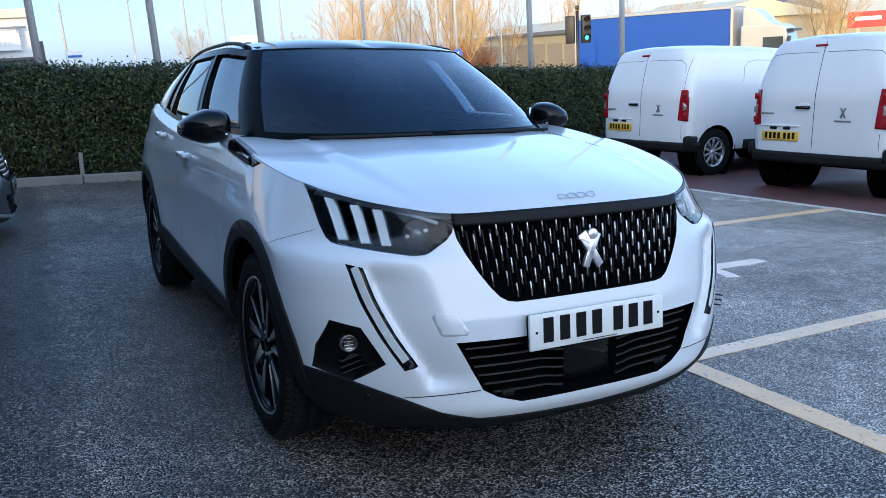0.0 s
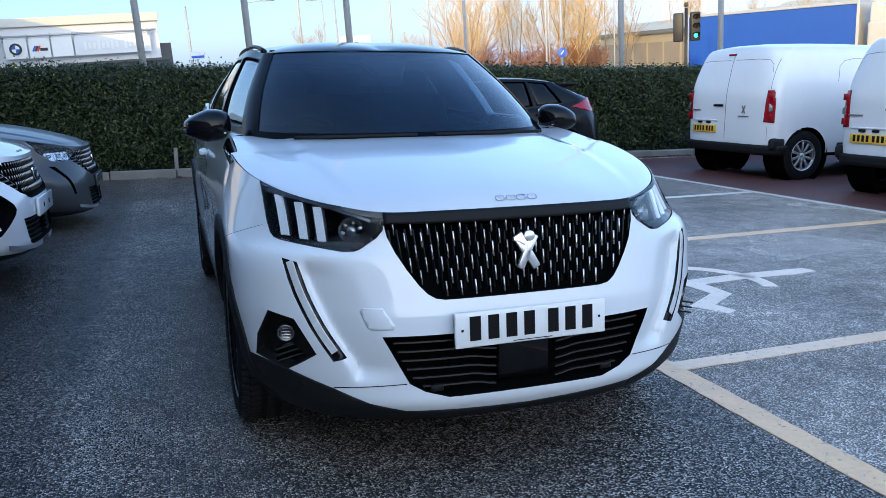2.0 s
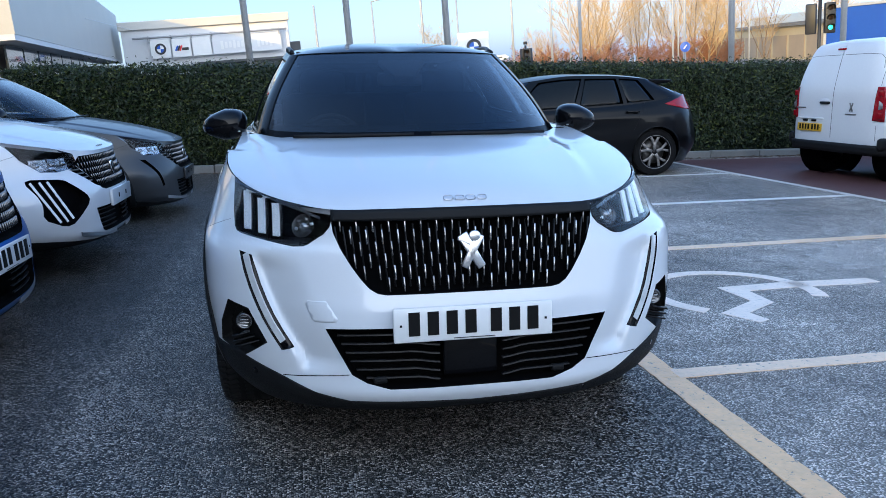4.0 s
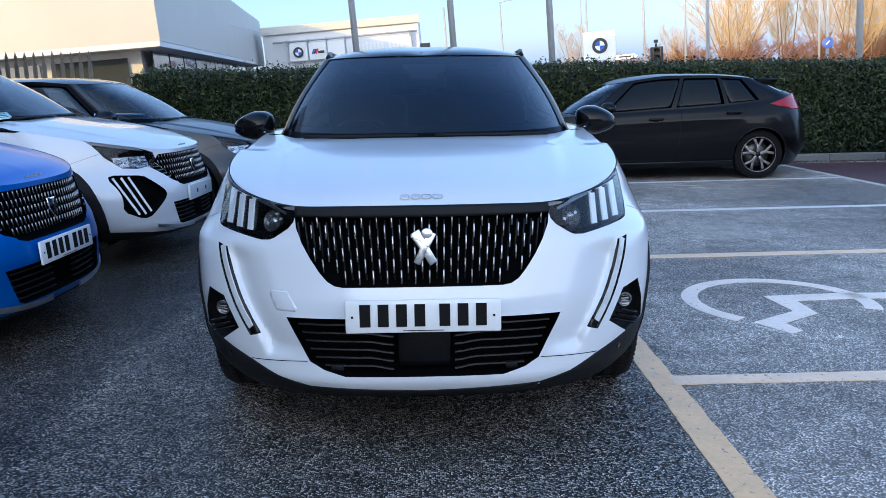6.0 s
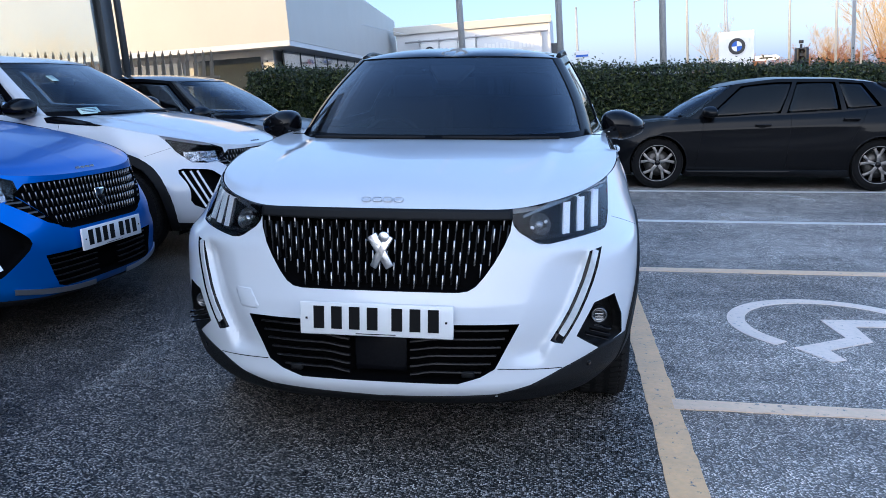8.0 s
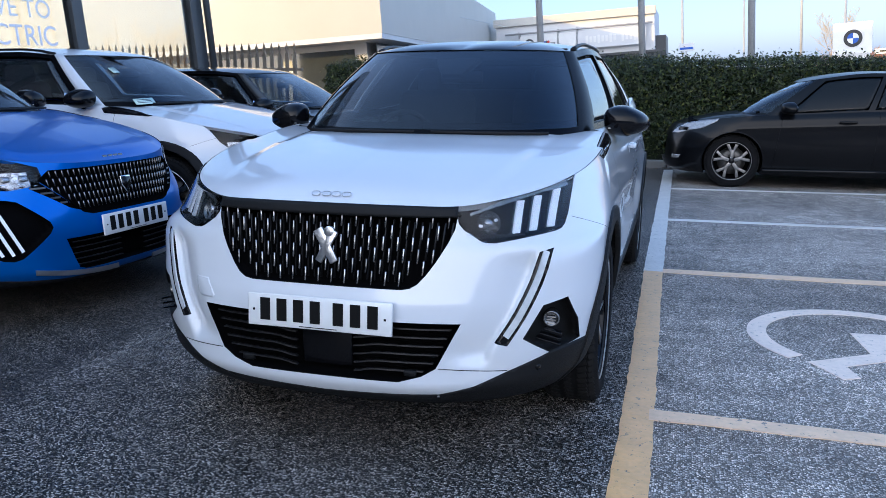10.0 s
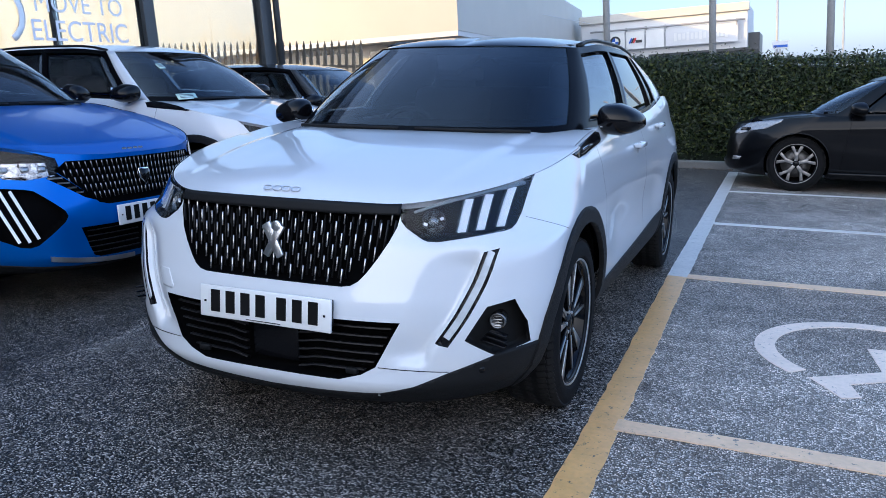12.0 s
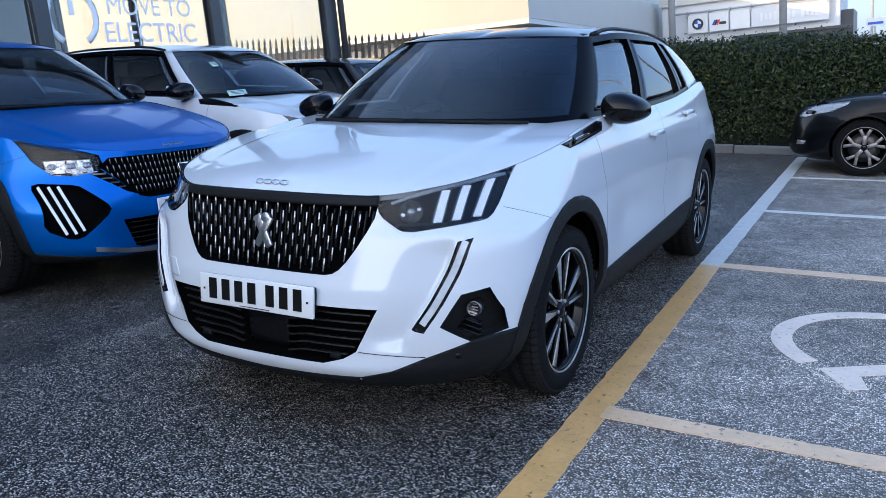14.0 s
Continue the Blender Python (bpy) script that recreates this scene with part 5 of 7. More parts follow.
        for x in (0.680, 0.610, 0.545):
            p, nrm = skin.front(sgn * x, 0.752)
            part("lamp_module", box((0.046, 0.020, 0.034), (0, 0, 0), 0.010), M_BULB, cluster, m=Matrix.Translation(p - nrm * 0.026) @ pose(0, 0, 0, -24, 0, sgn * 22))
            part("module_rim", box((0.056, 0.006, 0.006), (0, 0, 0), 0.002), M_CHROME, cluster, m=Matrix.Translation(p - nrm * 0.024 + Vector((0, 0, -0.026))) @ pose(0, 0, 0, -24, 0, sgn * 22))
        wing = hull([(0.497, 0.728), (0.345, 0.572), (0.40, 0.592), (0.545, 0.700)])
        side_grille = part("side_grille", take(bm, carve(bm, wing if sgn > 0 else mirror_poly(wing), "y", fronts), (0, 0.012, 0)), M_DARK, root)
        for k in range(4):
            z = 0.698 - 0.026 * k
            x0, x1 = curve(z, [(0.572, 0.352), (0.728, 0.503)]), curve(z, [(0.592, 0.395), (0.700, 0.538)])
            pts = []
            for j in range(4):
                p, nrm = skin.front(sgn * (x0 + (x1 - x0) * j / 3), z)
                pts.append(p + Vector((0, 0.008, 0)))
            part("grille_blade", ribbon(pts, [Vector((0, -1, 0))] * 4, 0.009, 0.005, (0, 0, 1)), M_SATIN, side_grille)
        if S.get("no_claws"):
            pocket = hull([(0.70, 0.66), (0.735, 0.665), (0.655, 0.40), (0.635, 0.41)])
        else:
            pocket = hull([(0.610, 0.642), (0.64, 0.652), (0.745, 0.664), (0.768, 0.655), (0.778, 0.63), (0.785, 0.44), (0.77, 0.405), (0.71, 0.365), (0.675, 0.358), (0.645, 0.368), (0.525, 0.480), (0.508, 0.508), (0.515, 0.535)])
        vent = part("corner_pocket", take(bm, carve(bm, pocket if sgn > 0 else mirror_poly(pocket), "y", fronts), (-sgn * 0.02, 0.045, 0)), M_DARK, root, "black corner pocket")
        for x0, x1, z1 in () if S.get("no_claws") else ((0.755, 0.712, 0.385), (0.722, 0.676, 0.385), (0.690, 0.642, 0.400)):
            pts, nrms = [], []
            for j in range(8):
                f = j / 7
                z = z1 + (0.650 - z1) * f
                x = x1 + (x0 - x1) * f
                p, nrm = skin.front(sgn * x, z)
                pts.append(p - nrm * 0.012)
                nrms.append(nrm)
            pts = [pts[0].lerp(pts[-1], j / 7) for j in range(8)]
            nrms = [nrms[4]] * 8
            part("light_claw", ribbon(pts, nrms, 0.016, 0.004), M_LEDWHITE, vent, "slanting frosted light claw")
    low = hull([(-0.455, 0.440), (0.455, 0.440), (0.40, 0.285), (0.36, 0.27), (-0.36, 0.27), (-0.40, 0.285)])
    intake = part("lower_intake", take(bm, carve(bm, low, "y", fronts), (0, 0.08, 0)), M_DARK, root, "black slatted lower intake")
    for k in range(5):
        z = 0.292 + 0.030 * k
        for sgn in (1, -1):
            pts = []
            for j in range(8):
                x = 0.09 + 0.32 * j / 7
                p, _ = skin.front(sgn * x, z)
                pts.append(Vector((sgn * x, p.y + 0.035, z)))
            part("slat", ribbon(pts, [Vector((0, -1, 0.1)).normalized()] * 8, 0.0055, 0.014, (0, 0.2, 1)), M_SLAT, intake)
    for sgn in (1, -1):
        pts = []
        for j in range(9):
            x = 0.14 + 0.46 * j / 8
            z = 0.242 + 0.05 * (j / 8) ** 2
            p, nrm = skin.front(sgn * x, z)
            pts.append(p + nrm * 0.003)
        part("skid_trim", ribbon(pts, [Vector((0, -1, 0.2)).normalized()] * 9, 0.028, 0.008, (0, 0, 1)), M_SATIN, root, "satin silver skid trim")
        side = lambda c, nrm, sgn=sgn: c.x * sgn > 0.5 and c.y < 1.7
        panel = hull([(0.86, 0.990), (1.0, 0.965), (1.40, 0.985), (1.44, 1.02), (1.36, 1.034)])
        part("wing_badge_panel", take(bm, carve(bm, panel, "x", side), out=0.005), M_GLOSS, root)
    if S.get("plate"):
        number_plate(root, (0.0, 0.048, 0.480), 0, -4, 0.52, 0.111, M_PLATE, 7)
    else:
        part("plate_mount", box((0.52, 0.02, 0.115), (0, 0.058, 0.480), 0.006), paint, root)
        for sx in (-0.1, 0.1):
            part("mount_slot", box((0.016, 0.004, 0.03), (sx, 0.046, 0.480), 0.001), M_DARK, root)


def variant(origin, **changes):
    out = dict(origin)
    out.update(changes)
    return out


ROW = variant(SHOW, details=row_details,
              cabin=variant(SHOW["cabin"], screen=17, stations=STATIONS, panes=[(0.05, 0.425, "clear"), (0.455, 0.73, "dark"), (0.755, 0.88, "dark")],
                            base=variant(SHOW["cabin"]["base"], z=[(1.05, 1.022), (1.3, 1.03), (2.0, 1.035), (2.8, 1.065), (3.3, 1.105), (3.8, 1.15), (4.3, 1.13)], taper=[(0, 0.945), (1.3, 0.945), (1.7, 0.965), (2.3, 1.0), (2.8, 0.985), (3.5, 0.945), (4.2, 0.88)]),
                            top=variant(SHOW["cabin"]["top"], taper=[(0, 0.98), (2.0, 0.98), (2.6, 1.02), (3.3, 0.96), (3.95, 0.87)])),
              corner=[(0.2, 0.52), (0.5, 0.55), (0.78, 0.85), (1.0, 0.85)], NF=40, NS=40, NW=30, wheel_style="blade",
              belt=[(0.15, 0.802), (0.20, 0.812), (0.35, 0.848), (0.60, 0.905), (0.9, 0.968), (1.3, 1.032), (2.0, 1.045), (2.8, 1.075), (3.3, 1.115), (3.8, 1.16), (4.3, 1.14)],
              bonnet=[(0.15, 0.802), (0.22, 0.845), (0.35, 0.885), (0.6, 0.945), (0.9, 1.0), (1.15, 1.034), (1.6, 1.03)])
del ROW["scoop"], ROW["rear_pillar"]
BLUE = variant(ROW, a_pillar=M_BLUE, paint=M_BLUE, roof_paint=M_BLUE, roof_label="", shell_label="metallic blue lower body", plate=True)
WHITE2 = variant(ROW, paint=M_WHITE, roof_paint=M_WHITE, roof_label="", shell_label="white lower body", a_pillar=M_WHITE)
GREY = variant(ROW, paint=M_GREY, roof_paint=M_ROOFBLACK, roof_label="black roof", shell_label="metallic grey lower body", a_pillar=M_GREY, rails=None, no_claws=True)

# ---- the black hatchback ----
def hatch_crease(y, z):
    line = 0.70 + 0.045 * (y - 1.0)
    return -0.009 * math.exp(-((z - line + 0.12) / 0.11) ** 2) * step(0.9, 2.0, y) * (1 - step(2.5, 3.4, y)) + 0.008 * math.exp(-((z - line - 0.02) / 0.03) ** 2)


HATCH = dict(
    length=4.36, axle_f=0.87, axle_r=3.518, wheel_r=0.322, rim_r=0.232, track=0.745, wheel_style="star", n=2.6, bottom=0.17, NF=36, NS=50, NW=30,
    nose=[(0.16, 0.16), (0.22, 0.06), (0.30, 0.03), (0.45, 0.035), (0.55, 0.05), (0.66, 0.09), (0.75, 0.16), (0.9, 0.28)],
    corner=[(0.2, 0.50), (0.5, 0.62), (0.78, 0.80), (1.0, 0.85)],
    width=[(0.16, 0.80), (0.30, 0.86), (0.55, 0.895), (0.75, 0.885), (0.88, 0.860), (1.0, 0.81), (1.12, 0.78)],
    taper=[(0.0, 1.0), (0.9, 1.0), (2.2, 1.0), (3.5, 1.0), (4.36, 0.90)],
    tail=[(0.2, 4.22), (0.45, 4.34), (0.8, 4.28), (1.1, 4.16)], tail_corner=0.55,
    belt=[(0.2, 0.715), (0.45, 0.78), (0.7, 0.83), (1.0, 0.865), (1.4, 0.885), (2.2, 0.925), (3.0, 0.965), (3.6, 1.03), (4.0, 1.10), (4.3, 1.12)],
    bonnet=[(0.2, 0.715), (0.35, 0.79), (0.6, 0.85), (0.9, 0.895), (1.15, 0.92), (1.6, 0.94)], bonnet_corner=0.70, cowl=0.92, swell=0.010,
    arch_in=0.352, arch_out=0.366, arch_proud=0.004, arch_mat=M_BLACKPAINT, crease=hatch_crease, haunch=0.02,
    gaps=[((1.33, 0.27), (1.42, 0.93)), ((2.42, 0.28), (2.46, 0.97)), ((3.16, 0.62), (3.36, 1.02)), ((0.62, 0.40), (0.75, 0.75))],
    handles=[(2.12, 0.80), (3.15, 0.875)],
    cabin=dict(
        base=dict(w=0.785, n=3.0, front=0.88, d=0.42, rear=4.16, dr=0.45, z=[(0.9, 0.865), (1.4, 0.865), (2.2, 0.905), (3.0, 0.955), (3.6, 1.02), (4.0, 1.09), (4.3, 1.11)], taper=[(0, 1.0), (2.8, 1.0), (4.2, 0.90)]),
        top=dict(w=0.56, n=2.6, front=1.60, d=0.24, rear=3.64, dr=0.22, z=[(1.6, 1.27), (1.85, 1.315), (2.4, 1.375), (2.9, 1.372), (3.4, 1.335), (3.64, 1.30)], taper=[(0, 0.98), (2.2, 1.0), (2.7, 1.03), (3.2, 1.0), (3.7, 0.92)]),
        crown=[(1.6, 1.275), (1.85, 1.335), (2.4, 1.405), (2.9, 1.40), (3.4, 1.36), (3.64, 1.32)],
        bulge=0.03, screen=17, stations=STATIONS, panes=[(0.05, 0.425, "black"), (0.455, 0.73, "black"), (0.755, 0.93, "black")]),
    mirror=(0.92, 1.50, 0.965), paint=M_BLACKPAINT, shell_label="dusty black lower body", pillar=M_BLACKPAINT, pillar_label="black window pillars", mirror_mat=M_BLACKPAINT,
)


def hatch_details(S, root, bm, skin, fronts):
    for sgn in (1, -1):
        tests = lambda c, nrm, sgn=sgn: c.x * sgn > 0.3 and c.y < 1.2
        poly = hull([(0.45, 0.64), (0.46, 0.70), (0.79, 0.90), (0.83, 0.80), (0.80, 0.72), (0.60, 0.64)])
        faces = carve(bm, poly if sgn > 0 else mirror_poly(poly), "y", tests)
        lamp = part("headlamp", take(bm, faces, out=0.002), M_SMOKE, root, "swept-back clear headlamp")
        p, nrm = skin.front(sgn * 0.62, 0.70)
        part("lamp_bezel", box((0.16, 0.02, 0.05), (0, 0, 0), 0.008), M_GLOSS, lamp, m=Matrix.Translation(p + nrm * 0.0) @ pose(0, 0, 0, -20, 0, sgn * 40))
        fogp = hull([(0.60, 0.33), (0.72, 0.34), (0.74, 0.38), (0.62, 0.38)])
        part("fog_lamp", take(bm, carve(bm, fogp if sgn > 0 else mirror_poly(fogp), "y", fronts), out=0.003), M_SMOKE, root)
        # rear lamp wraps round the haunch
        side = lambda c, nrm, sgn=sgn: c.x * sgn > 0.3 and c.y > 3.5
        rl = hull([(3.64, 0.985), (3.78, 1.03), (4.05, 1.115), (4.20, 1.09), (4.24, 0.95), (4.10, 0.905), (3.95, 0.915)])
        part("rear_lamp", take(bm, carve(bm, rl, "x", side), out=0.006), M_REDLENS, root, "red wrap-round rear lamp")
        side2 = lambda c, nrm, sgn=sgn: c.x * sgn > 0.5 and 1.2 < c.y < 3.2
        part("side_skirt", take(bm, carve(bm, [(1.22, 0.1), (3.17, 0.1), (3.17, 0.255), (1.22, 0.235)], "x", side2), out=0.02), M_BLACKPAINT, root)
    mouth = hull([(-0.42, 0.30), (0.42, 0.30), (0.36, 0.60), (-0.36, 0.60)])
    part("front_grille", take(bm, carve(bm, mouth, "y", fronts), (0, 0.05, 0)), M_PLASTIC, root)
    sp = prism(hull([(3.52, 1.325), (3.86, 1.315), (3.88, 1.295), (3.80, 1.27), (3.60, 1.25)]), 1.06, "yz", -0.53, 0.012)
    part("roof_spoiler", sp, M_BLACKPAINT, root, "black roof spoiler")


HATCH["details"] = hatch_details

build_car("show_car", SHOW, "pearl white compact SUV with black roof parked on wet tarmac", pose(0, 0, 0))
build_car("parked_suv", BLUE, "metallic blue compact SUV parked nose-out with black trim", pose(-1.83, 1.575, 0, 0, 0, 88.6) @ Matrix.Scale(1.045, 4))
white2 = build_car("parked_suv", WHITE2, "white compact SUV parked nose-out with no number plate", pose(-1.80, 3.90, 0, 0, 0, 88.6) @ Matrix.Scale(1.045, 4))
build_car("parked_hatchback", GREY, "dark metallic grey hatchback parked nose-out beside the hedge", pose(-1.62, 6.30, -0.06, 0, 0, 88.6))
build_car("black_hatchback", HATCH, "dusty black five-door hatchback with grey star wheels by the hedge", pose(0.85, 8.93, 0, 0, 0, -90))
for spot, facing, w, h in (((-3.029, 3.381, 1.262), (0.57, -0.28, 0.77), 0.17, 0.075), ((-3.386, 3.512, 1.536), (0.48, -0.16, 0.86), 0.06, 0.09)):
    n = Vector(facing)
    m = white2.matrix_basis.inverted() @ Matrix.Translation(Vector(spot) + n * 0.003) @ n.to_track_quat("-Y", "Z").to_matrix().to_4x4()
    st = part("windscreen_sticker", box((w, 0.002, h), (0, 0, 0)), M_PAPER, white2, "pale green paper sticker on the windscreen", m=m)
    for k in range(3):
        part("print_line", box((w * 0.7, 0.001, 0.006), (0, -0.0018, 0.02 - 0.018 * k)), M_BAR, st, smooth=False)


# ---- white panel vans, tails towards the bays; tail at y = 0, nose along y ----
VAN = dict(
    axle_f=0.60, axle_r=3.38, n=7.0, bottom=0.355, NF=26, NS=50, NW=34, haunch=0.0,
    nose=[(0.30, 0.02), (0.60, 0.0), (1.05, 0.0), (1.40, 0.05), (1.70, 0.13), (1.80, 0.20)],
    corner=[(0.3, 0.16), (1.2, 0.18), (1.8, 0.30)],
    width=[(0.30, 0.86), (0.50, 0.895), (0.95, 0.905), (1.25, 0.885), (1.55, 0.82), (1.70, 0.76), (1.76, 0.70)],
    taper=[(0.0, 0.985), (0.8, 1.0), (3.4, 1.0), (4.4, 0.93)],
    tail=[(0.3, 4.36), (0.7, 4.40), (0.95, 4.30), (1.1, 3.95), (1.5, 3.35), (1.76, 2.95)], tail_corner=0.5,
    belt=[(0.0, 1.745), (1.0, 1.775), (2.2, 1.775), (3.2, 1.74), (4.4, 1.70)],
)


def build_van(m):
    root = thing("panel_van", "white panel van with black bumper parked tail-on on red tarmac", "van", m, "parked vans")
    S = VAN
    bm, tops = lower_shell(S)
    skin = Skin(bm)
    back = lambda c, nrm: nrm.y < -0.3 and c.y < 0.6
    part("roof", roof_shape(dict(cabin=dict(crown=[(0.1, 1.765), (0.6, 1.815), (1.5, 1.83), (2.6, 1.81), (4.0, 1.70)])), [[p] for p in tops]), M_VANWHITE, root)
    for ya in (0.60, 3.38):
        for sgn in (1, -1):
            side = lambda c, nrm, sgn=sgn: c.x * sgn > 0.4 and nrm.x * sgn > 0.1
            hole = carve(bm, [(ya + 0.375 * math.cos(2 * math.pi * k / 28), 0.33 + 0.375 * math.sin(2 * math.pi * k / 28)) for k in range(28)], "x", side)
            bmesh.ops.delete(bm, geom=hole, context="FACES")
            wheel(root, sgn * 0.775, ya, 0.328, 0.205, "trim")
            liner = lathe([(-0.16, 0.40), (0.17, 0.40)], 24)
            part("wheel_arch_liner", liner, M_DARK, root, m=pose(sgn * 0.72, ya, 0.34))
    got = carve(bm, [(-1.0, 0.2), (1.0, 0.2), (1.0, 0.475), (-1.0, 0.475)], "y", lambda c, nrm: c.y < 0.42)
    part("rear_bumper", take(bm, got, out=0.045), M_PLASTIC, root, "black plastic rear bumper")
    for sgn in (1, -1):
        part("bumper_corner", box((0.085, 0.24, 0.16), (sgn * 0.865, 0.13, 0.49), 0.04), M_PLASTIC, root)
    for sgn in (1, -1):
        lamp = hull([(sgn * 0.725, 0.78), (sgn * 0.92, 0.76), (sgn * 0.92, 1.19), (sgn * 0.752, 1.19)])
        body = part("rear_lamp", take(bm, carve(bm, lamp, "y", lambda c, nrm: c.y < 0.085), out=0.012), M_REDLENS, root, "tall red rear lamp with a clear band")
        p, nrm = skin.front(sgn * 0.80, 0.98)
        wedge = prism(hull([(sgn * 0.748, 0.900), (sgn * 0.850, 0.925), (sgn * 0.850, 0.985), (sgn * 0.752, 1.050)]), 0.016, "xz", p.y - 0.016, 0.004)
        part("clear_band", wedge, M_SMOKE, body, "clear wedge")
        for z0 in (0.800, 1.075):
            part("lamp_ridge", box((0.100, 0.012, 0.075), (sgn * 0.802, p.y - 0.009, z0 + 0.04), 0.005), M_REDLENS, body)
        part("lamp_edge", prism(hull([(sgn * 0.726, 0.785), (sgn * 0.736, 0.785), (sgn * 0.760, 1.185), (sgn * 0.750, 1.185)]), 0.014, "xz", p.y - 0.015, 0.002), M_PLASTIC, body)
        up = hull([(sgn * 0.778, 1.20), (sgn * 0.782, 1.20), (sgn * 0.762, 1.62), (sgn * 0.758, 1.62)])
        bmesh.ops.delete(bm, geom=carve(bm, up, "y", back), context="FACES")
    # door gap down the middle, and the pressed window outlines as thin tubes, their shade put in as grey
    for pts in ([(-0.004, 0.53), (0.004, 0.53), (0.004, 1.72), (-0.004, 1.72)],):
        bmesh.ops.delete(bm, geom=carve(bm, pts, "y", back), context="FACES")
    for sgn in (1, -1):
        arc = [(sgn * 0.05, 1.600), (sgn * 0.50, 1.600), (sgn * 0.66, 1.585), (sgn * 0.72, 1.53), (sgn * 0.745, 1.42)]
        for (x0, z0), (x1, z1) in zip(arc, arc[1:]):
            pts = []
            for k in range(5):
                f = k / 4
                p, nrm = skin.front(x0 + (x1 - x0) * f, z0 + (z1 - z0) * f)
                pts.append(p)
            part("pressed_edge", tube(pts, [0.0035] * 5, 5), M_KERB, root)
        gap = hull([(sgn * 0.772, 0.53), (sgn * 0.776, 0.53), (sgn * 0.776, 0.72), (sgn * 0.772, 0.72)])
        bmesh.ops.delete(bm, geom=carve(bm, gap, "y", back), context="FACES")
        side = lambda c, nrm, sgn=sgn: c.x * sgn > 0.5
        line = [(1.1, 1.30), (1.15, 1.50), (1.25, 1.575), (1.4, 1.60), (2.6, 1.60), (2.75, 1.57)]
        for (y0, z0), (y1, z1) in zip(line, line[1:]):
            pts = [skin.side(y0 + (y1 - y0) * k / 4, z0 + (z1 - z0) * k / 4, sgn)[0] for k in range(5)]
            part("pressed_edge", tube(pts, [0.0035] * 5, 5), M_KERB, root)
        win = hull([(3.0, 1.12), (3.75, 1.12), (3.35, 1.52), (3.0, 1.56)])
        part("cab_window", take(bm, carve(bm, win, "x", side), out=0.003), M_GLOSS, root)
        part("side_rub_strip", box((0.03, 1.9, 0.13), (sgn * 0.893, 2.1, 0.42), 0.012), M_PLASTIC, root)
        part("wing_mirror", box((0.20, 0.10, 0.26), (sgn * 1.02, 3.45, 1.14), 0.035), M_PLASTIC, root)
    p, _ = skin.front(-0.115, 1.66)
    part("brake_light", box((0.15, 0.025, 0.026), (0.0, p.y + 0.004, 1.675), 0.006), M_REDLENS, root, "slim high brake light", m=pose(-0.05, 0, 0))
    p, _ = skin.front(-0.14, 0.98)
    part("door_handle", box((0.19, 0.03, 0.035), (-0.14, p.y - 0.012, 0.985), 0.012), M_GLOSS, root, "black door handle")
    cup = bmesh.new()
    bmesh.ops.create_uvsphere(cup, u_segments=18, v_segments=8, radius=1)
    bmesh.ops.scale(cup, vec=(0.085, 0.006, 0.030), verts=cup.verts)
    part("handle_cup", cup, M_VANWHITE, root, m=pose(-0.14, p.y - 0.001, 1.012))
    # number plate in its recess on the wider door
    number_plate(root, (-0.42, -0.012, 0.655), 0, 0, 0.50, 0.105, M_PLATE_Y, 7, True)
    for dx in (-0.52, -0.34):
        part("plate_lamp", box((0.085, 0.03, 0.03), (dx, -0.006, 0.745), 0.008), M_GLOSS, root)
    part("plate_hood", box((0.52, 0.02, 0.02), (-0.42, -0.004, 0.775), 0.006), M_VANWHITE, root)
    # emblem and maker's name as plain dark shapes
    em = bmesh.new()
    for dx, rot in ((0.0, 28), (0.0, -28)):
        box((0.022, 0.006, 0.12), (0, 0, 0), 0.002, Matrix.Rotation(radians(rot), 4, "Y"), em)
    part("emblem", em, M_ALLOY_DARK, root, "plain dark emblem", m=pose(0.36, -0.004, 0.935))
    part("name_bar", box((0.20, 0.006, 0.018), (0.36, -0.003, 0.845), 0.002), M_ALLOY_DARK, root)
    part("name_bar", box((0.19, 0.006, 0.018), (-0.63, -0.003, 0.915), 0.002), M_ALLOY_DARK, root)
    part("body_shell", sharpen(bm, 40), M_VANWHITE, root, "plain white van body")
    part("load_floor", box((1.6, 3.6, 0.05), (0, 2.1, 0.33)), M_DARK, root)
    part("load_backing", box((1.55, 0.03, 1.2), (0, 0.35, 1.0)), M_DARK, root)
    # plain dark box filling the underside below the bumper
    part("underside_box", box((1.1, 0.12, 0.12), (0, 0.35, 0.38), 0.03), M_DARK, root)
    return root


build_van(pose(6.42, 7.20, 0, 0, 0, -88.5))
build_van(pose(6.38, 4.27, 0, 0, 0, -88.5))


# ---- the ground: one sheet, falling gently across the car park and level far away ----
def soft(v, lo, hi):
    return lo - (1 - math.exp((v - lo) / 8)) * 8 if v < lo else hi + (1 - math.exp(-(v - hi) / 8)) * 8 if v > hi else v


LOT_N = LOT.to_3x3() @ Vector((0, 0, 1))


def lot_z(x, y):
    """Height of the ground at a true place."""
    return -(LOT_N.x * soft(x, -14, 14) + LOT_N.y * soft(y, -12, 14)) / LOT_N.z


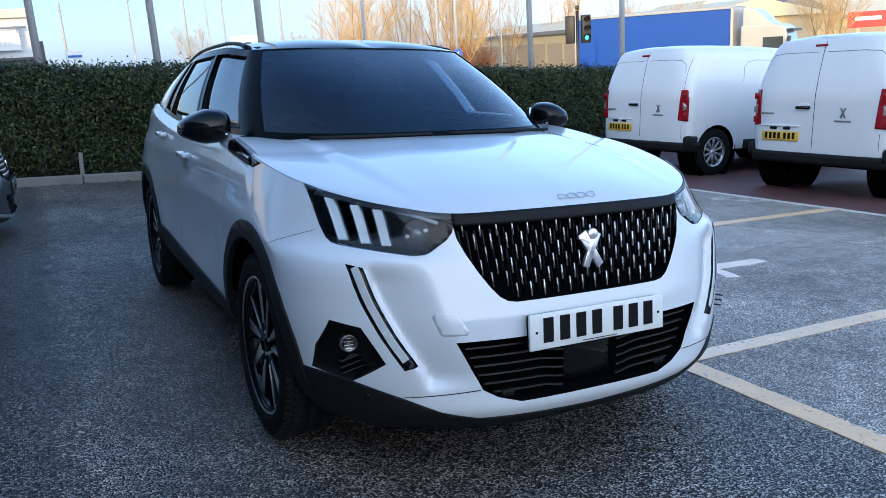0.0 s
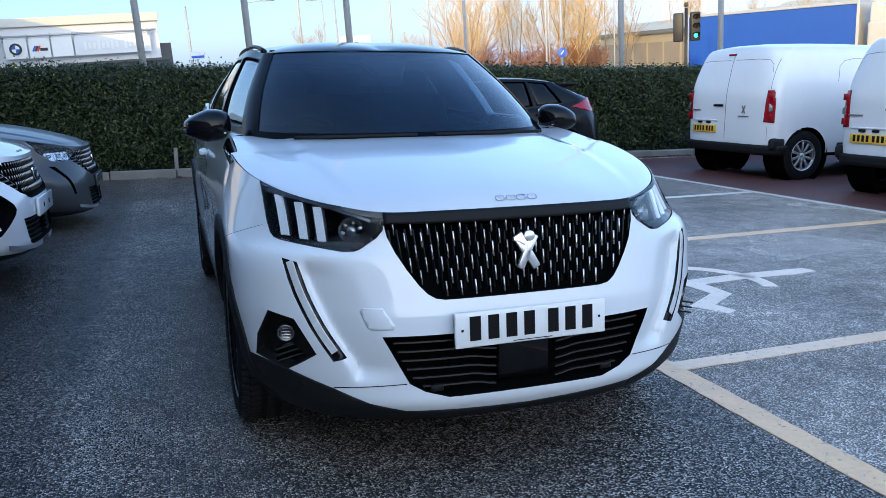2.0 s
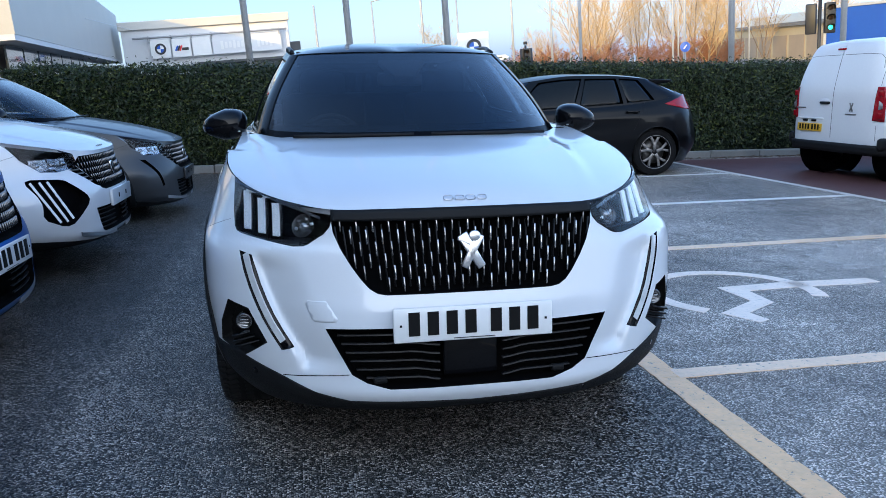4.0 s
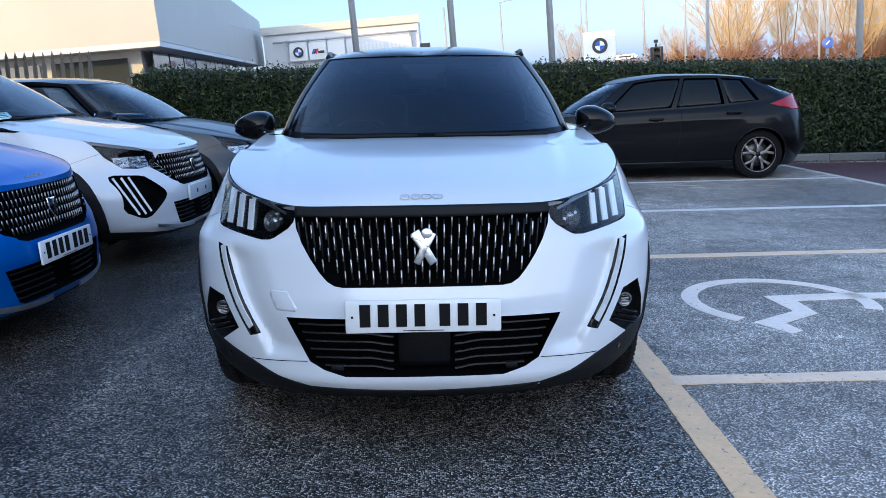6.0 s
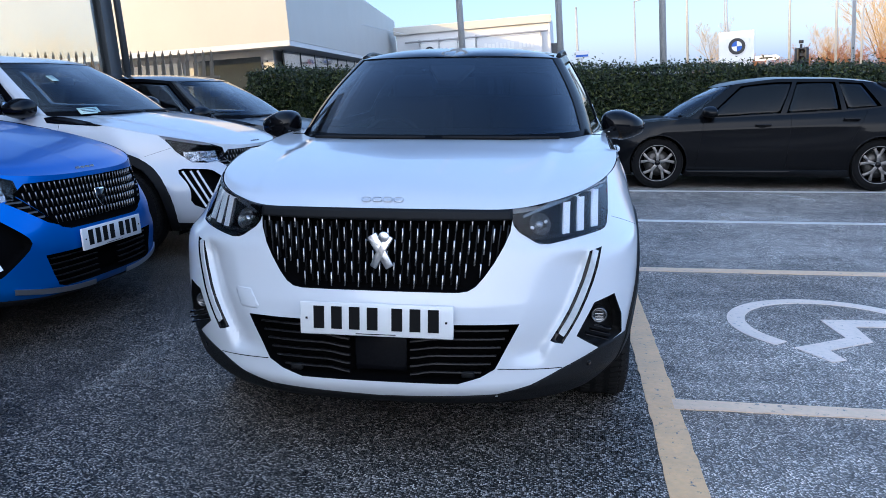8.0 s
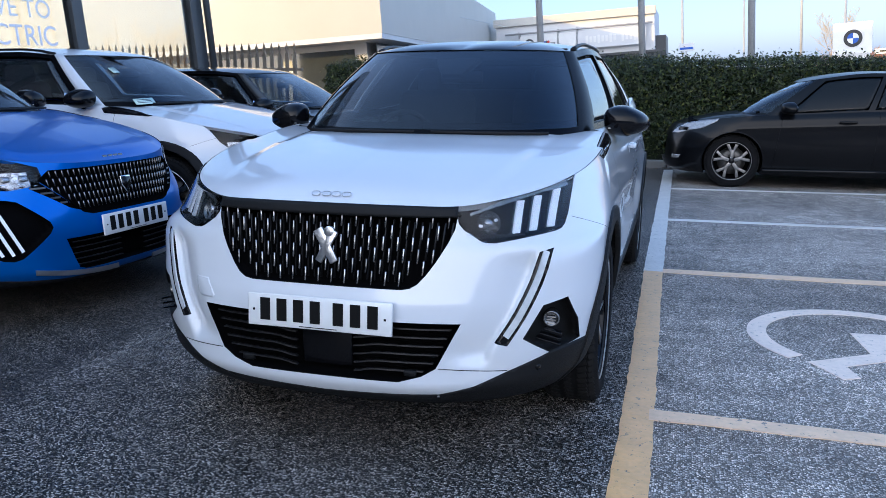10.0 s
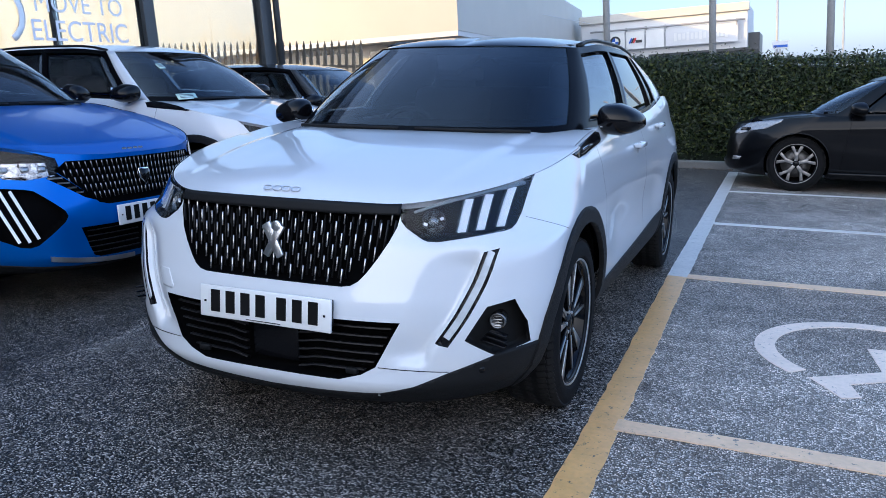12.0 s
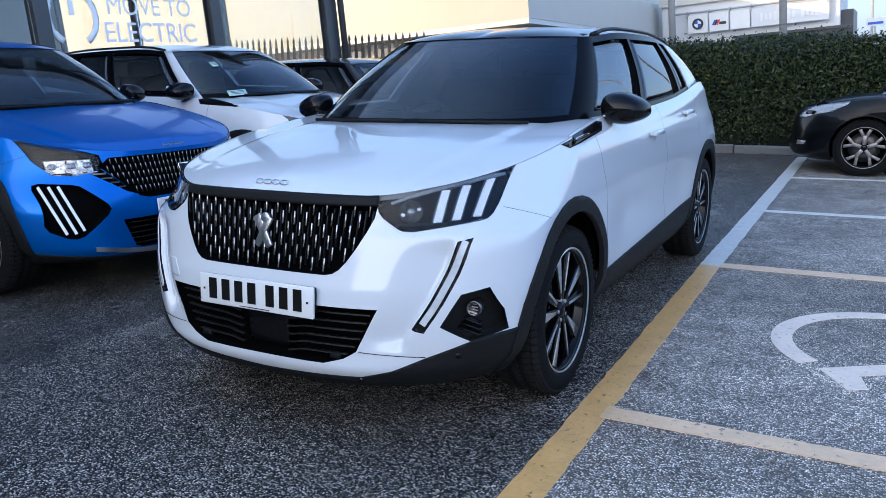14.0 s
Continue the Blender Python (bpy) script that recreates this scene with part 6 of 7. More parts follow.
def ground_sheet():
    bm = bmesh.new()
    ax = [-900, -400, -200, -110, -70, -50, -38, -30, -25, -21, -18, -16, -14, -7, 0, 7, 14, 16, 18, 21, 25, 30, 38, 50, 70, 110, 200, 400, 900]
    ay = [-900, -400, -200, -110, -70, -50, -38, -30, -25, -20, -16, -12, -6, 0, 7, 14, 16, 18, 21, 25, 30, 38, 50, 70, 110, 200, 400, 900]
    g = [[bm.verts.new((x, y, lot_z(x, y))) for x in ax] for y in ay]
    for a, b in zip(g, g[1:]):
        for i in range(len(ax) - 1):
            bm.faces.new((a[i], a[i + 1], b[i + 1], b[i]))
    return tagged(part("ground", bm, M_ASPHALT), "damp dark tarmac with pale stone chips", "ground", kind="structure")


ground_sheet()
GRID = pose(1.02, 0.75, 0, 0, 0, 1.6)


def painted(name, pts, mat, label, m=None, z=0.0026):
    bm = prism(pts, 0.003, "xy", z - 0.003)
    ob = place(part(name, bm, mat, smooth=False), (m or Matrix.Identity(4)))
    return tagged(ob, label, "road marking", "bay markings", "structure")


def strip(x0, y0, x1, y1, w):
    d = Vector((x1 - x0, y1 - y0)).normalized()
    a, b = -d.y * w / 2, d.x * w / 2
    n = max(2, int(math.hypot(x1 - x0, y1 - y0) / 0.06))
    left, right = [], []
    for k in range(n + 1):
        f = k / n
        x, y = x0 + (x1 - x0) * f, y0 + (y1 - y0) * f
        j1, j2 = 1 + random.uniform(-0.07, 0.05), 1 + random.uniform(-0.07, 0.05)
        left.append((x + a * j1, y + b * j1))
        right.append((x - a * j2, y - b * j2))
    return right + left[::-1]


painted("bay_line", strip(1.03, -2.6, 1.02, 0.735, 0.125), M_LINE_O, "worn yellow painted line on tarmac")
painted("bay_line", strip(1.02, 0.71, 0.985, 3.26, 0.125), M_LINE_O, "faded yellow painted line on tarmac", z=0.0032)
painted("bay_line", strip(0.985, 3.22, 0.955, 9.9, 0.13), M_LINE, "worn white painted line on tarmac", z=0.0038)
painted("bay_line", strip(1.06, 0.745, 5.9, 0.80, 0.105), M_LINE_Y, "faded yellow painted line on tarmac", z=0.0036)
painted("bay_line", strip(1.02, 3.25, 5.75, 3.40, 0.12), M_LINE_Y, "faded yellow painted line on tarmac", z=0.0034)
painted("bay_line", strip(1.00, 5.42, 5.62, 5.58, 0.11), M_LINE, "worn white painted line on tarmac")
painted("bay_line", strip(0.99, 7.74, 5.50, 8.02, 0.10), M_LINE, "worn white painted line on tarmac")
painted("bay_line", strip(5.84, -1.0, 5.44, 9.8, 0.10), M_LINE, "worn white painted line on tarmac", z=0.0036)
painted("red_lane", [(5.93, -6.0), (15.0, -6.0), (15.0, 10.0), (5.49, 10.0)], M_RED, "damp red tarmac lane", z=0.0018)


def access_symbol():
    """The wheelchair sign painted in the bay: a ring with a gap, and the bent figure's strokes."""
    bm = bmesh.new()
    cx, cy, r, w = 2.05, 1.99, 0.50, 0.095
    arc = [radians(a) for a in range(-25, 226, 5)]
    ring_o = [(cx + (r + w / 2) * math.cos(a), cy + (r + w / 2) * math.sin(a)) for a in arc]
    ring_i = [(cx + (r - w / 2) * math.cos(a), cy + (r - w / 2) * math.sin(a)) for a in arc]
    for outline in (ring_o + ring_i[::-1], [(2.008, 2.098), (2.485, 2.135), (3.07, 2.115), (3.09, 2.01), (2.90, 1.99), (2.60, 2.003), (2.444, 2.000), (2.156, 1.979), (2.154, 1.715), (1.90, 1.548), (1.931, 1.406), (1.857, 1.366), (1.741, 1.572), (2.041, 1.768)],):
        join(bm, prism(outline, 0.003, "xy", -0.0004))
    ob = place(part("access_symbol", bm, M_LINE_C, smooth=False), Matrix.Identity(4))
    tagged(ob, "worn white wheelchair symbol painted on tarmac", "road marking", "bay markings", "structure")


access_symbol()


# ---- edge of the car park: kerb, soil and hedge ----
def kerb():
    root = tagged(place(new("kerb"), pose(-6.4, 10.12, 0, 0, 0, 0.9)), "pale concrete kerb stones below the hedge", "kerb", kind="structure")
    stone = None
    for k in range(26):
        if stone is None:
            ob = part("kerb_stone", box((0.905, 0.125, 0.24), (0.4575, 0, 0.0), 0.018), M_KERB, root, smooth=False)
            stone = ob.data
        else:
            ob = new("kerb_stone", stone)
            ob.parent = root
            ob.matrix_basis = pose(0.915 * k, random.uniform(-0.006, 0.006), random.uniform(-0.008, 0.004))


kerb()
soil = place(part("soil_bed", box((26, 1.9, 0.16), (0, 0, 0.0), 0.03), M_SOIL), pose(5.5, 11.25, 0, 0, 0, 0.9))
tagged(soil, "dark soil under the hedge", "soil", kind="structure")


def leaf_material():
    m = bpy.data.materials.new("hedge_leaf")
    m.use_nodes = True
    nt = m.node_tree
    b = nt.nodes["Principled BSDF"]
    geo = nt.nodes.new("ShaderNodeNewGeometry")
    cr = nt.nodes.new("ShaderNodeValToRGB")
    cr.color_ramp.elements[0].color = (0.009, 0.017, 0.005, 1)
    cr.color_ramp.elements[1].color = (0.085, 0.098, 0.020, 1)
    e = cr.color_ramp.elements.new(0.7)
    e.color = (0.021, 0.036, 0.009, 1)
    nt.links.new(geo.outputs["Random Per Island"], cr.inputs["Fac"])
    nt.links.new(cr.outputs["Color"], b.inputs["Base Color"])
    b.inputs["Roughness"].default_value = 0.40
    b.inputs["Specular IOR Level"].default_value = 0.35
    return m


M_LEAF = leaf_material()
M_HEDGECORE = material("hedge_inner_shade", (0.008, 0.014, 0.006), 0.95, vary=0.4, bump=0.9, scale=20)


def hedge():
    """A clipped hedge: a core, dark in colour for the shade within, and leaves set all over its face and top."""
    x0, x1, y0, y1, top = -4.6, 15.5, 10.52, 11.9, 1.57
    rng = np.random.default_rng(5)
    root = tagged(place(new("hedge"), pose(0, 0, 0, 0, 0, 0.9)), "dense clipped evergreen hedge with small glossy leaves", "hedge")
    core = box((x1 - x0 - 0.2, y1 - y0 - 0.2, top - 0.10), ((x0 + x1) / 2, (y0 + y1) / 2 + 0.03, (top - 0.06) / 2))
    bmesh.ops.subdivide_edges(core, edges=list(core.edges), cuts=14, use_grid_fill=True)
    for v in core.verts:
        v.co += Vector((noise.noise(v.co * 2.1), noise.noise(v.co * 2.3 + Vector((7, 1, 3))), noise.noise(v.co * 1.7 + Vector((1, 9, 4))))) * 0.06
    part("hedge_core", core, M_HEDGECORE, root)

    def bump_at(x, z):
        return 0.07 * np.sin(x * 2.1 + 1.3 * np.sin(z * 2.0)) * np.sin(z * 3.1 + x * 0.7) + 0.03 * np.sin(x * 7.3 + z * 5.1)

    def leaves(centres, normals, size):
        n = len(centres)
        r = rng.normal(size=(n, 3))
        normals = normals + 0.75 * r
        normals /= np.linalg.norm(normals, axis=1)[:, None]
        t = rng.normal(size=(n, 3))
        t -= (t * normals).sum(1)[:, None] * normals
        t /= np.linalg.norm(t, axis=1)[:, None]
        b = np.cross(normals, t)
        s = (size * rng.uniform(0.6, 1.35, n))[:, None]
        fold = normals * s * 0.18
        a0, a1 = centres - t * s, centres + t * s
        c0, c1 = centres + b * s * 0.46 + fold, centres - b * s * 0.46 + fold
        v = np.stack([a0, c0, a1, c1], 1).reshape(-1, 3)
        f = (np.arange(n) * 4)[:, None] + np.array([[0, 1, 2, 3]])
        return v, f

    parts_v, parts_f, off = [], [], 0
    def add(c, nrm, size):
        nonlocal off
        v, f = leaves(c, nrm, size)
        parts_v.append(v)
        parts_f.append(f + off)
        off += len(v)
    n = 80000
    x, z = rng.uniform(x0, x1, n), 0.10 + (top - 0.10) * rng.uniform(0, 1, n) ** 0.9
    y = y0 + bump_at(x, z) * 0.8 + rng.normal(0, 0.045, n) + 0.10 * np.clip((z - top + 0.2) / 0.2, 0, 1)
    keep = rng.uniform(0, 1, n) < np.clip((z - 0.05) / 0.25, 0.15, 1)
    add(np.stack([x, y, z], 1)[keep], np.tile([0.0, -1.0, 0.25], (keep.sum(), 1)), 0.029)
    n = 30000
    x, y = rng.uniform(x0, x1, n), rng.uniform(y0, y1, n)
    z = top + 0.05 * np.sin(x * 1.7) * np.sin(y * 3 + x) + rng.normal(0, 0.035, n) + np.abs(rng.normal(0, 0.03, n)) * (rng.uniform(0, 1, n) < 0.15) * 2
    add(np.stack([x, y, z], 1), np.tile([0.0, -0.25, 1.0], (n, 1)), 0.029)
    n = 2600
    y, z = rng.uniform(y0, y1, n), rng.uniform(0.1, top, n)
    add(np.stack([np.full(n, x0) + rng.normal(0, 0.05, n), y, z], 1), np.tile([-1.0, 0.0, 0.2], (n, 1)), 0.034)
    me = bpy.data.meshes.new("hedge_leaves")
    me.from_pydata(np.concatenate(parts_v).tolist(), [], np.concatenate(parts_f).tolist())
    me.materials.append(M_LEAF)
    ob = new("hedge_leaves", me)
    ob.parent = root
    tagged(ob, kind="stuff")
    stems = bmesh.new()
    for k in range(70):
        xx = x0 + (x1 - x0) * (k + random.random()) / 70
        tube([(xx, y0 + 0.12 + random.uniform(0, 0.2), 0.05), (xx + random.uniform(-0.08, 0.08), y0 + 0.15, 0.5)], [0.016, 0.010], 5, stems)
    ob = part("hedge_stems", stems, M_SOIL, root)
    tagged(ob, kind="stuff")


hedge()
for hx in (-2.72, -0.9, 2.9):
    st = place(part("hedge_stake", box((0.055, 0.05, 0.42), (0, 0, 0.21), 0.006), M_KERB, smooth=False), pose(hx, 10.36, 0))
    tagged(st, "short grey stake at the foot of the hedge", "stake", "hedge stakes")


M_LITTER = material("brown_leaf_litter", (0.085, 0.050, 0.028), 0.8, vary=0.5, vary_scale=9)


def litter():
    """Dead leaves blown against the kerb."""
    rng = np.random.default_rng(12)
    n = 2600
    x = rng.uniform(-4.5, 12.5, n)
    keep = rng.uniform(0, 1, n) < 0.25 + 0.75 * np.clip((x - 2.0) / 3.0, 0, 1)
    x = x[keep]
    n = len(x)
    y = 9.93 + 0.0157 * (x + 6.4) - np.abs(rng.normal(0, 0.10, n)) + 0.12
    c = np.stack([x, y, 0.004 + rng.uniform(0, 0.012, n)], 1)
    a, s = rng.uniform(0, 2 * np.pi, n), rng.uniform(0.012, 0.034, n)
    u = np.stack([np.cos(a) * s, np.sin(a) * s, rng.uniform(-0.3, 0.3, n) * s], 1)
    w = np.stack([-np.sin(a) * s * 0.6, np.cos(a) * s * 0.6, rng.uniform(0.0, 0.4, n) * s], 1)
    v = np.stack([c - u, c + w, c + u, c - w], 1).reshape(-1, 3)
    me = bpy.data.meshes.new("leaf_litter")
    me.from_pydata(v.tolist(), [], (np.arange(n)[:, None] * 4 + np.arange(4)).tolist())
    me.materials.append(M_LITTER)
    tagged(place(new("leaf_litter", me), Matrix.Identity(4)), "brown dead leaves blown along the kerb", "leaves", kind="stuff")


litter()


def true_at(x, y, z=0.0, turn=0.0):
    return pose(x, y, lot_z(x, y) + z, 0, 0, turn)


def post(x, y, h, r, name="steel_post", label="tall plain galvanised steel post behind the hedge"):
    ob = part(name, tube([(0, 0, 0), (0, 0, h * 0.5), (0, 0, h)], [r, r * 0.97, r * 0.92], 14), M_STEEL, m=true_at(x, y))
    return tagged(ob, label, "post", "posts behind the hedge")


for px in (-1.16, 0.52, 2.21, 7.55, 9.85):
    post(px, 11.65, 7.0, 0.057)
for px, py, h, r in ((9.1, 24.0, 9.0, 0.055), (15.9, 30.0, 8.0, 0.06)):
    post(px, py, h, r)


def street_lamp(x, y, h, turn=0.0):
    root = new("street_lamp")
    root.matrix_basis = true_at(x, y, 0, turn)
    tagged(root, "slender grey street lamp with a short arm", "street lamp", "street lamps")
    part("column", tube([(0, 0, 0), (0, 0, 1.2), (0, 0, 1.25), (0, 0, h)], [0.09, 0.09, 0.06, 0.045], 10), M_STEEL, root)
    part("arm", tube([(0, 0, h), (-0.5, 0, h + 0.08), (-1.0, 0, h + 0.10)], [0.03, 0.03, 0.03], 8), M_STEEL, root)
    part("lantern", box((0.7, 0.22, 0.10), (-1.2, 0, h + 0.11), 0.03), M_STEEL, root)


street_lamp(9.2, 45, 5.9)
street_lamp(4.25, 45, 5.6, 180)
street_lamp(13.5, 70, 8.0)
for lx, ly, lh in ((1.05, 48, 5.6), (7.1, 45, 9.0), (14.9, 45, 10.0), (12.5, 45, 9.0), (22.7, 45, 9.0), (18.5, 52, 9.5), (30.5, 60, 9.0), (38, 62, 9.0)):
    post(lx, ly, lh, 0.07, label="thin grey mast in the distance")


# ---- traffic lights and signs beyond the hedge ----
M_SIGNAL = material("black_signal_housing", (0.015, 0.015, 0.016), 0.5, vary=0.2)
M_GREEN = glow("green_signal", (0.05, 0.75, 0.45), 1.2)
M_UNLIT = material("dark_signal_lens", (0.02, 0.012, 0.010), 0.5, spec=0.1)


def traffic_light(x, y, z_head, turn, back_turn=None):
    root = new("traffic_light")
    root.matrix_basis = true_at(x, y, 0, turn)
    tagged(root, "black traffic light on a dark pole, green lamp lit", "traffic light")
    z0 = z_head - lot_z(x, y)
    part("pole", tube([(0, 0, 0), (0, 0, z0 + 1.25)], [0.06, 0.06], 12), M_SIGNAL, root)
    def head(dx, ang, lit):
        h = part("signal_head", box((0.36, 0.22, 1.05), (0, 0, 0), 0.04), M_SIGNAL, root, m=pose(dx, 0, z0 + 0.55, 0, 0, ang))
        for k, zz in enumerate((0.33, 0.0, -0.33)):
            lens = lathe([(0.0, 0.0), (-0.01, 0.07), (-0.03, 0.105)], 16)
            part("signal_lens", lens, M_GREEN if lit and k == 2 else M_UNLIT, h, m=pose(0, -0.125, zz, 0, 0, -90))
            hood = bmesh.new()
            arc = [radians(a) for a in range(-20, 201, 20)]
            a = [hood.verts.new((0.125 * math.cos(t), -0.10, zz + 0.125 * math.sin(t))) for t in arc]
            b = [hood.verts.new((0.125 * math.cos(t), -0.30 + 0.08 * (1 - math.sin(t)), zz + 0.125 * math.sin(t))) for t in arc]
            for i in range(len(arc) - 1):
                hood.faces.new((a[i], a[i + 1], b[i + 1], b[i]))
            bmesh.ops.solidify(hood, geom=list(hood.faces), thickness=0.008)
            part("lamp_hood", hood, M_SIGNAL, h)
    head(0.32, 20, True)
    head(-0.28, 175, False)
    part("camera_unit", box((0.14, 0.2, 0.16), (0, 0, z0 + 1.36), 0.03), M_SIGNAL, root)


traffic_light(18.0, 24.0, 1.18, -38)
traffic_light(11.8, 40.0, 0.50, -75)
traffic_light(32.4, 40.0, 0.25, -40)

M_SIGNBLUE = material("blue_sign_face", (0.012, 0.09, 0.42), 0.4, vary=0.05)
M_SIGNWHITE = material("white_sign_face", (0.72, 0.71, 0.68), 0.4, vary=0.05)
M_SIGNYELLOW = material("yellow_sign_face", (0.80, 0.52, 0.01), 0.45, vary=0.05)
M_SIGNRED = material("red_sign_face", (0.62, 0.03, 0.03), 0.45, vary=0.05)
M_SIGNBLACK = material("black_sign_face", (0.02, 0.02, 0.022), 0.4, vary=0.05)


def disc(name, r, depth, mat, parent, m, label=""):
    return part(name, prism([(r * math.cos(2 * math.pi * k / 28), r * math.sin(2 * math.pi * k / 28)) for k in range(28)], depth, "xz"), mat, parent, label, False, m)


rs = new("road_sign")
rs.matrix_basis = pose(15.85, 29.85, 1.08, 0, 0, -28)
tagged(rs, "round blue road sign with a white arrow", "road sign")
disc("sign_face", 0.21, 0.012, M_SIGNBLUE, rs, pose(0, 0, 0))
part("arrow", box((0.04, 0.006, 0.20), (0, -0.004, 0), 0, Matrix.Rotation(radians(40), 4, "Y")), M_SIGNWHITE, rs, smooth=False)

arrow = new("road_sign")
arrow.matrix_basis = pose(10.1, 39.5, 1.22, 0, 0, -14)
tagged(arrow, "small white arrow-shaped direction sign on a grey post", "road sign")
part("arrow_panel", prism(hull([(-0.55, -0.12), (0.42, -0.12), (0.60, 0.0), (0.42, 0.12), (-0.55, 0.12)]), 0.03, "xz", 0.0), M_SIGNWHITE, arrow, smooth=False)
part("print_bar", box((0.6, 0.006, 0.07), (-0.05, -0.004, 0.0)), M_SIGNBLACK, arrow, smooth=False)
part("sign_post", tube([(0, 0.05, 0.15), (0, 0.05, -2.8)], [0.035, 0.035], 8), M_STEEL, arrow)

pylon = new("pylon_sign")
pylon.matrix_basis = true_at(7.62, 34.0, 0, -10)
tagged(pylon, "white square pylon sign with a round black, blue and white emblem", "sign")
zp = 1.80 - lot_z(7.62, 34.0)
part("sign_panel", box((1.42, 0.28, 1.25), (0, 0, zp), 0.02), M_SIGNWHITE, pylon, smooth=False)
part("plinth", box((1.30, 0.24, zp - 0.62), (0, 0, (zp - 0.62) / 2), 0.01), M_SATIN, pylon, smooth=False)
disc("emblem_ring", 0.34, 0.03, M_SIGNBLACK, pylon, pose(0.02, -0.17, zp))
for q, mat in enumerate((M_SIGNWHITE, M_SIGNBLUE, M_SIGNWHITE, M_SIGNBLUE)):
    wedge = [(0, 0)] + [(0.21 * math.cos(radians(90 * q + a)), 0.21 * math.sin(radians(90 * q + a))) for a in range(0, 91, 15)]
    part("emblem_quarter", prism(wedge, 0.01, "xz"), mat, pylon, smooth=False, m=pose(0.02, -0.18, zp))


# ---- the dealership whose glass front stands behind the parked row; it shades the car park ----
M_CLAD = material("grey_metal_cladding", (0.30, 0.31, 0.33), 0.45, metal=0.3, vary=0.08, vary_scale=1.0)
M_MULLION = material("dark_grey_mullion", (0.045, 0.05, 0.055), 0.4, vary=0.1)
M_SHOP = glass("showroom_glass", (0.86, 0.90, 0.90))
M_SHOPFLOOR = material("showroom_floor_tile", (0.28, 0.27, 0.26), 0.25, vary=0.06)
M_PLASTER = material("grey_plaster_wall", (0.40, 0.39, 0.37), 0.8, vary=0.05)
M_VINYL = material("pale_grey_lettering", (0.88, 0.87, 0.92), 0.6)
M_VINYLWHITE = material("white_vinyl", (0.90, 0.90, 0.90), 0.6)
FX, FY = -6.6, 9.85


def slab(name, lo, hi, mat, parent=None, label="", kind="structure", category=""):
    size = [b - a for a, b in zip(lo, hi)]
    mid = [(a + b) / 2 for a, b in zip(lo, hi)]
    ob = part(name, box(size, mid, 0.0), mat, parent, smooth=False)
    return tagged(ob, label, category, kind=kind) if parent is None else ob


def dealership():
    z0 = 0.15
    slab("floor", (-14.0, -30.0, -1.0), (FX, FY, z0 + 0.30), M_SHOPFLOOR, None, "pale tiled showroom floor", category="floor")
    slab("wall_west", (-14.25, -30.0, -1.0), (-14.0, FY, 8.0), M_PLASTER, None, "plain showroom back wall", category="wall")
    slab("wall_south", (-14.25, -30.25, -1.0), (FX, -30.0, 8.0), M_PLASTER, None, "plain showroom end wall", category="wall")
    slab("roof", (-14.25, -30.25, 6.6), (FX + 0.5, FY + 0.3, 8.0), M_CLAD, None, "grey metal showroom roof and fascia", category="roof")
    front = tagged(new("window_1"), "tall showroom glazing with dark upright mullions", "window", kind="structure")
    ys = [FY - 0.16 - 2.78 * k for k in range(15)]
    for k, y in enumerate(ys):
        w = 0.20 if k else 0.32
        part("mullion", box((0.16, w, 6.9), (FX, y, 3.45), 0.01), M_MULLION, front, smooth=False)
    for a, b in zip(ys, ys[1:]):
        ob = part("pane", box((0.02, a - b - 0.20, 6.2), (FX, (a + b) / 2, 3.55)), M_SHOP, front, smooth=False)
        ob.visible_shadow = False
    part("window_sill", box((0.18, 40, 0.12), (FX, FY - 20, z0 + 0.34)), M_MULLION, front, smooth=False)
    end = tagged(new("window_2"), "glazed showroom end with dark mullions", "window", kind="structure")
    xs = [FX - 0.2 - 2.4 * k for k in range(4)]
    for a, b in zip(xs, xs[1:]):
        ob = part("pane", box((a - b - 0.15, 0.02, 6.2), ((a + b) / 2, FY, 3.55)), M_SHOP, end, smooth=False)
        ob.visible_shadow = False
    for x in xs:
        part("mullion", box((0.15, 0.12, 6.9), (x, FY, 3.45), 0.01), M_MULLION, end, smooth=False)
    pipe = part("drainpipe", tube([(FX + 0.16, FY + 0.02, 0.1), (FX + 0.16, FY + 0.02, 6.6)], [0.055, 0.055], 12), M_MULLION)
    tagged(pipe, "dark grey downpipe at the building's corner", "drainpipe")
    # lettering on the glass
    face = pose(FX + 0.03, 5.74, 2.17, 90, 0, 90)
    sign = tagged(new("window_lettering"), "grey and white vinyl lettering on the showroom glass", "lettering")
    text_part("word", "ELECTRIC", 0.355, M_VINYL, sign, face)
    text_part("word", "MOVE TO", 0.32, M_VINYLWHITE, sign, pose(FX + 0.03, 5.76, 2.50, 90, 0, 90), 0.001)
    ring = bmesh.new()
    tube([(FX + 0.04, 4.56 + 0.33 * math.cos(a), 2.36 + 0.33 * math.sin(a)) for a in [radians(t) for t in range(-60, 241, 12)]], [0.045] * 26, 6, ring)
    for v in ring.verts:
        v.co.x = FX + 0.022 + (v.co.x - FX - 0.04) * 0.1
    part("ring_mark", ring, M_VINYLWHITE, sign)
    part("ring_bar", box((0.008, 0.07, 0.36), (FX + 0.022, 4.56, 2.56)), M_VINYLWHITE, sign, smooth=False)


dealership()


# ---- an unseen plain wall added behind the camera, to keep low sky out of reflections ----
slab("wall_reflection_block", (-6.0, -26.0, -2.5), (26.0, -24.0, 4.2), M_CLAD, None, "unseen plain grey metal-clad wall added to dim reflections", category="wall")


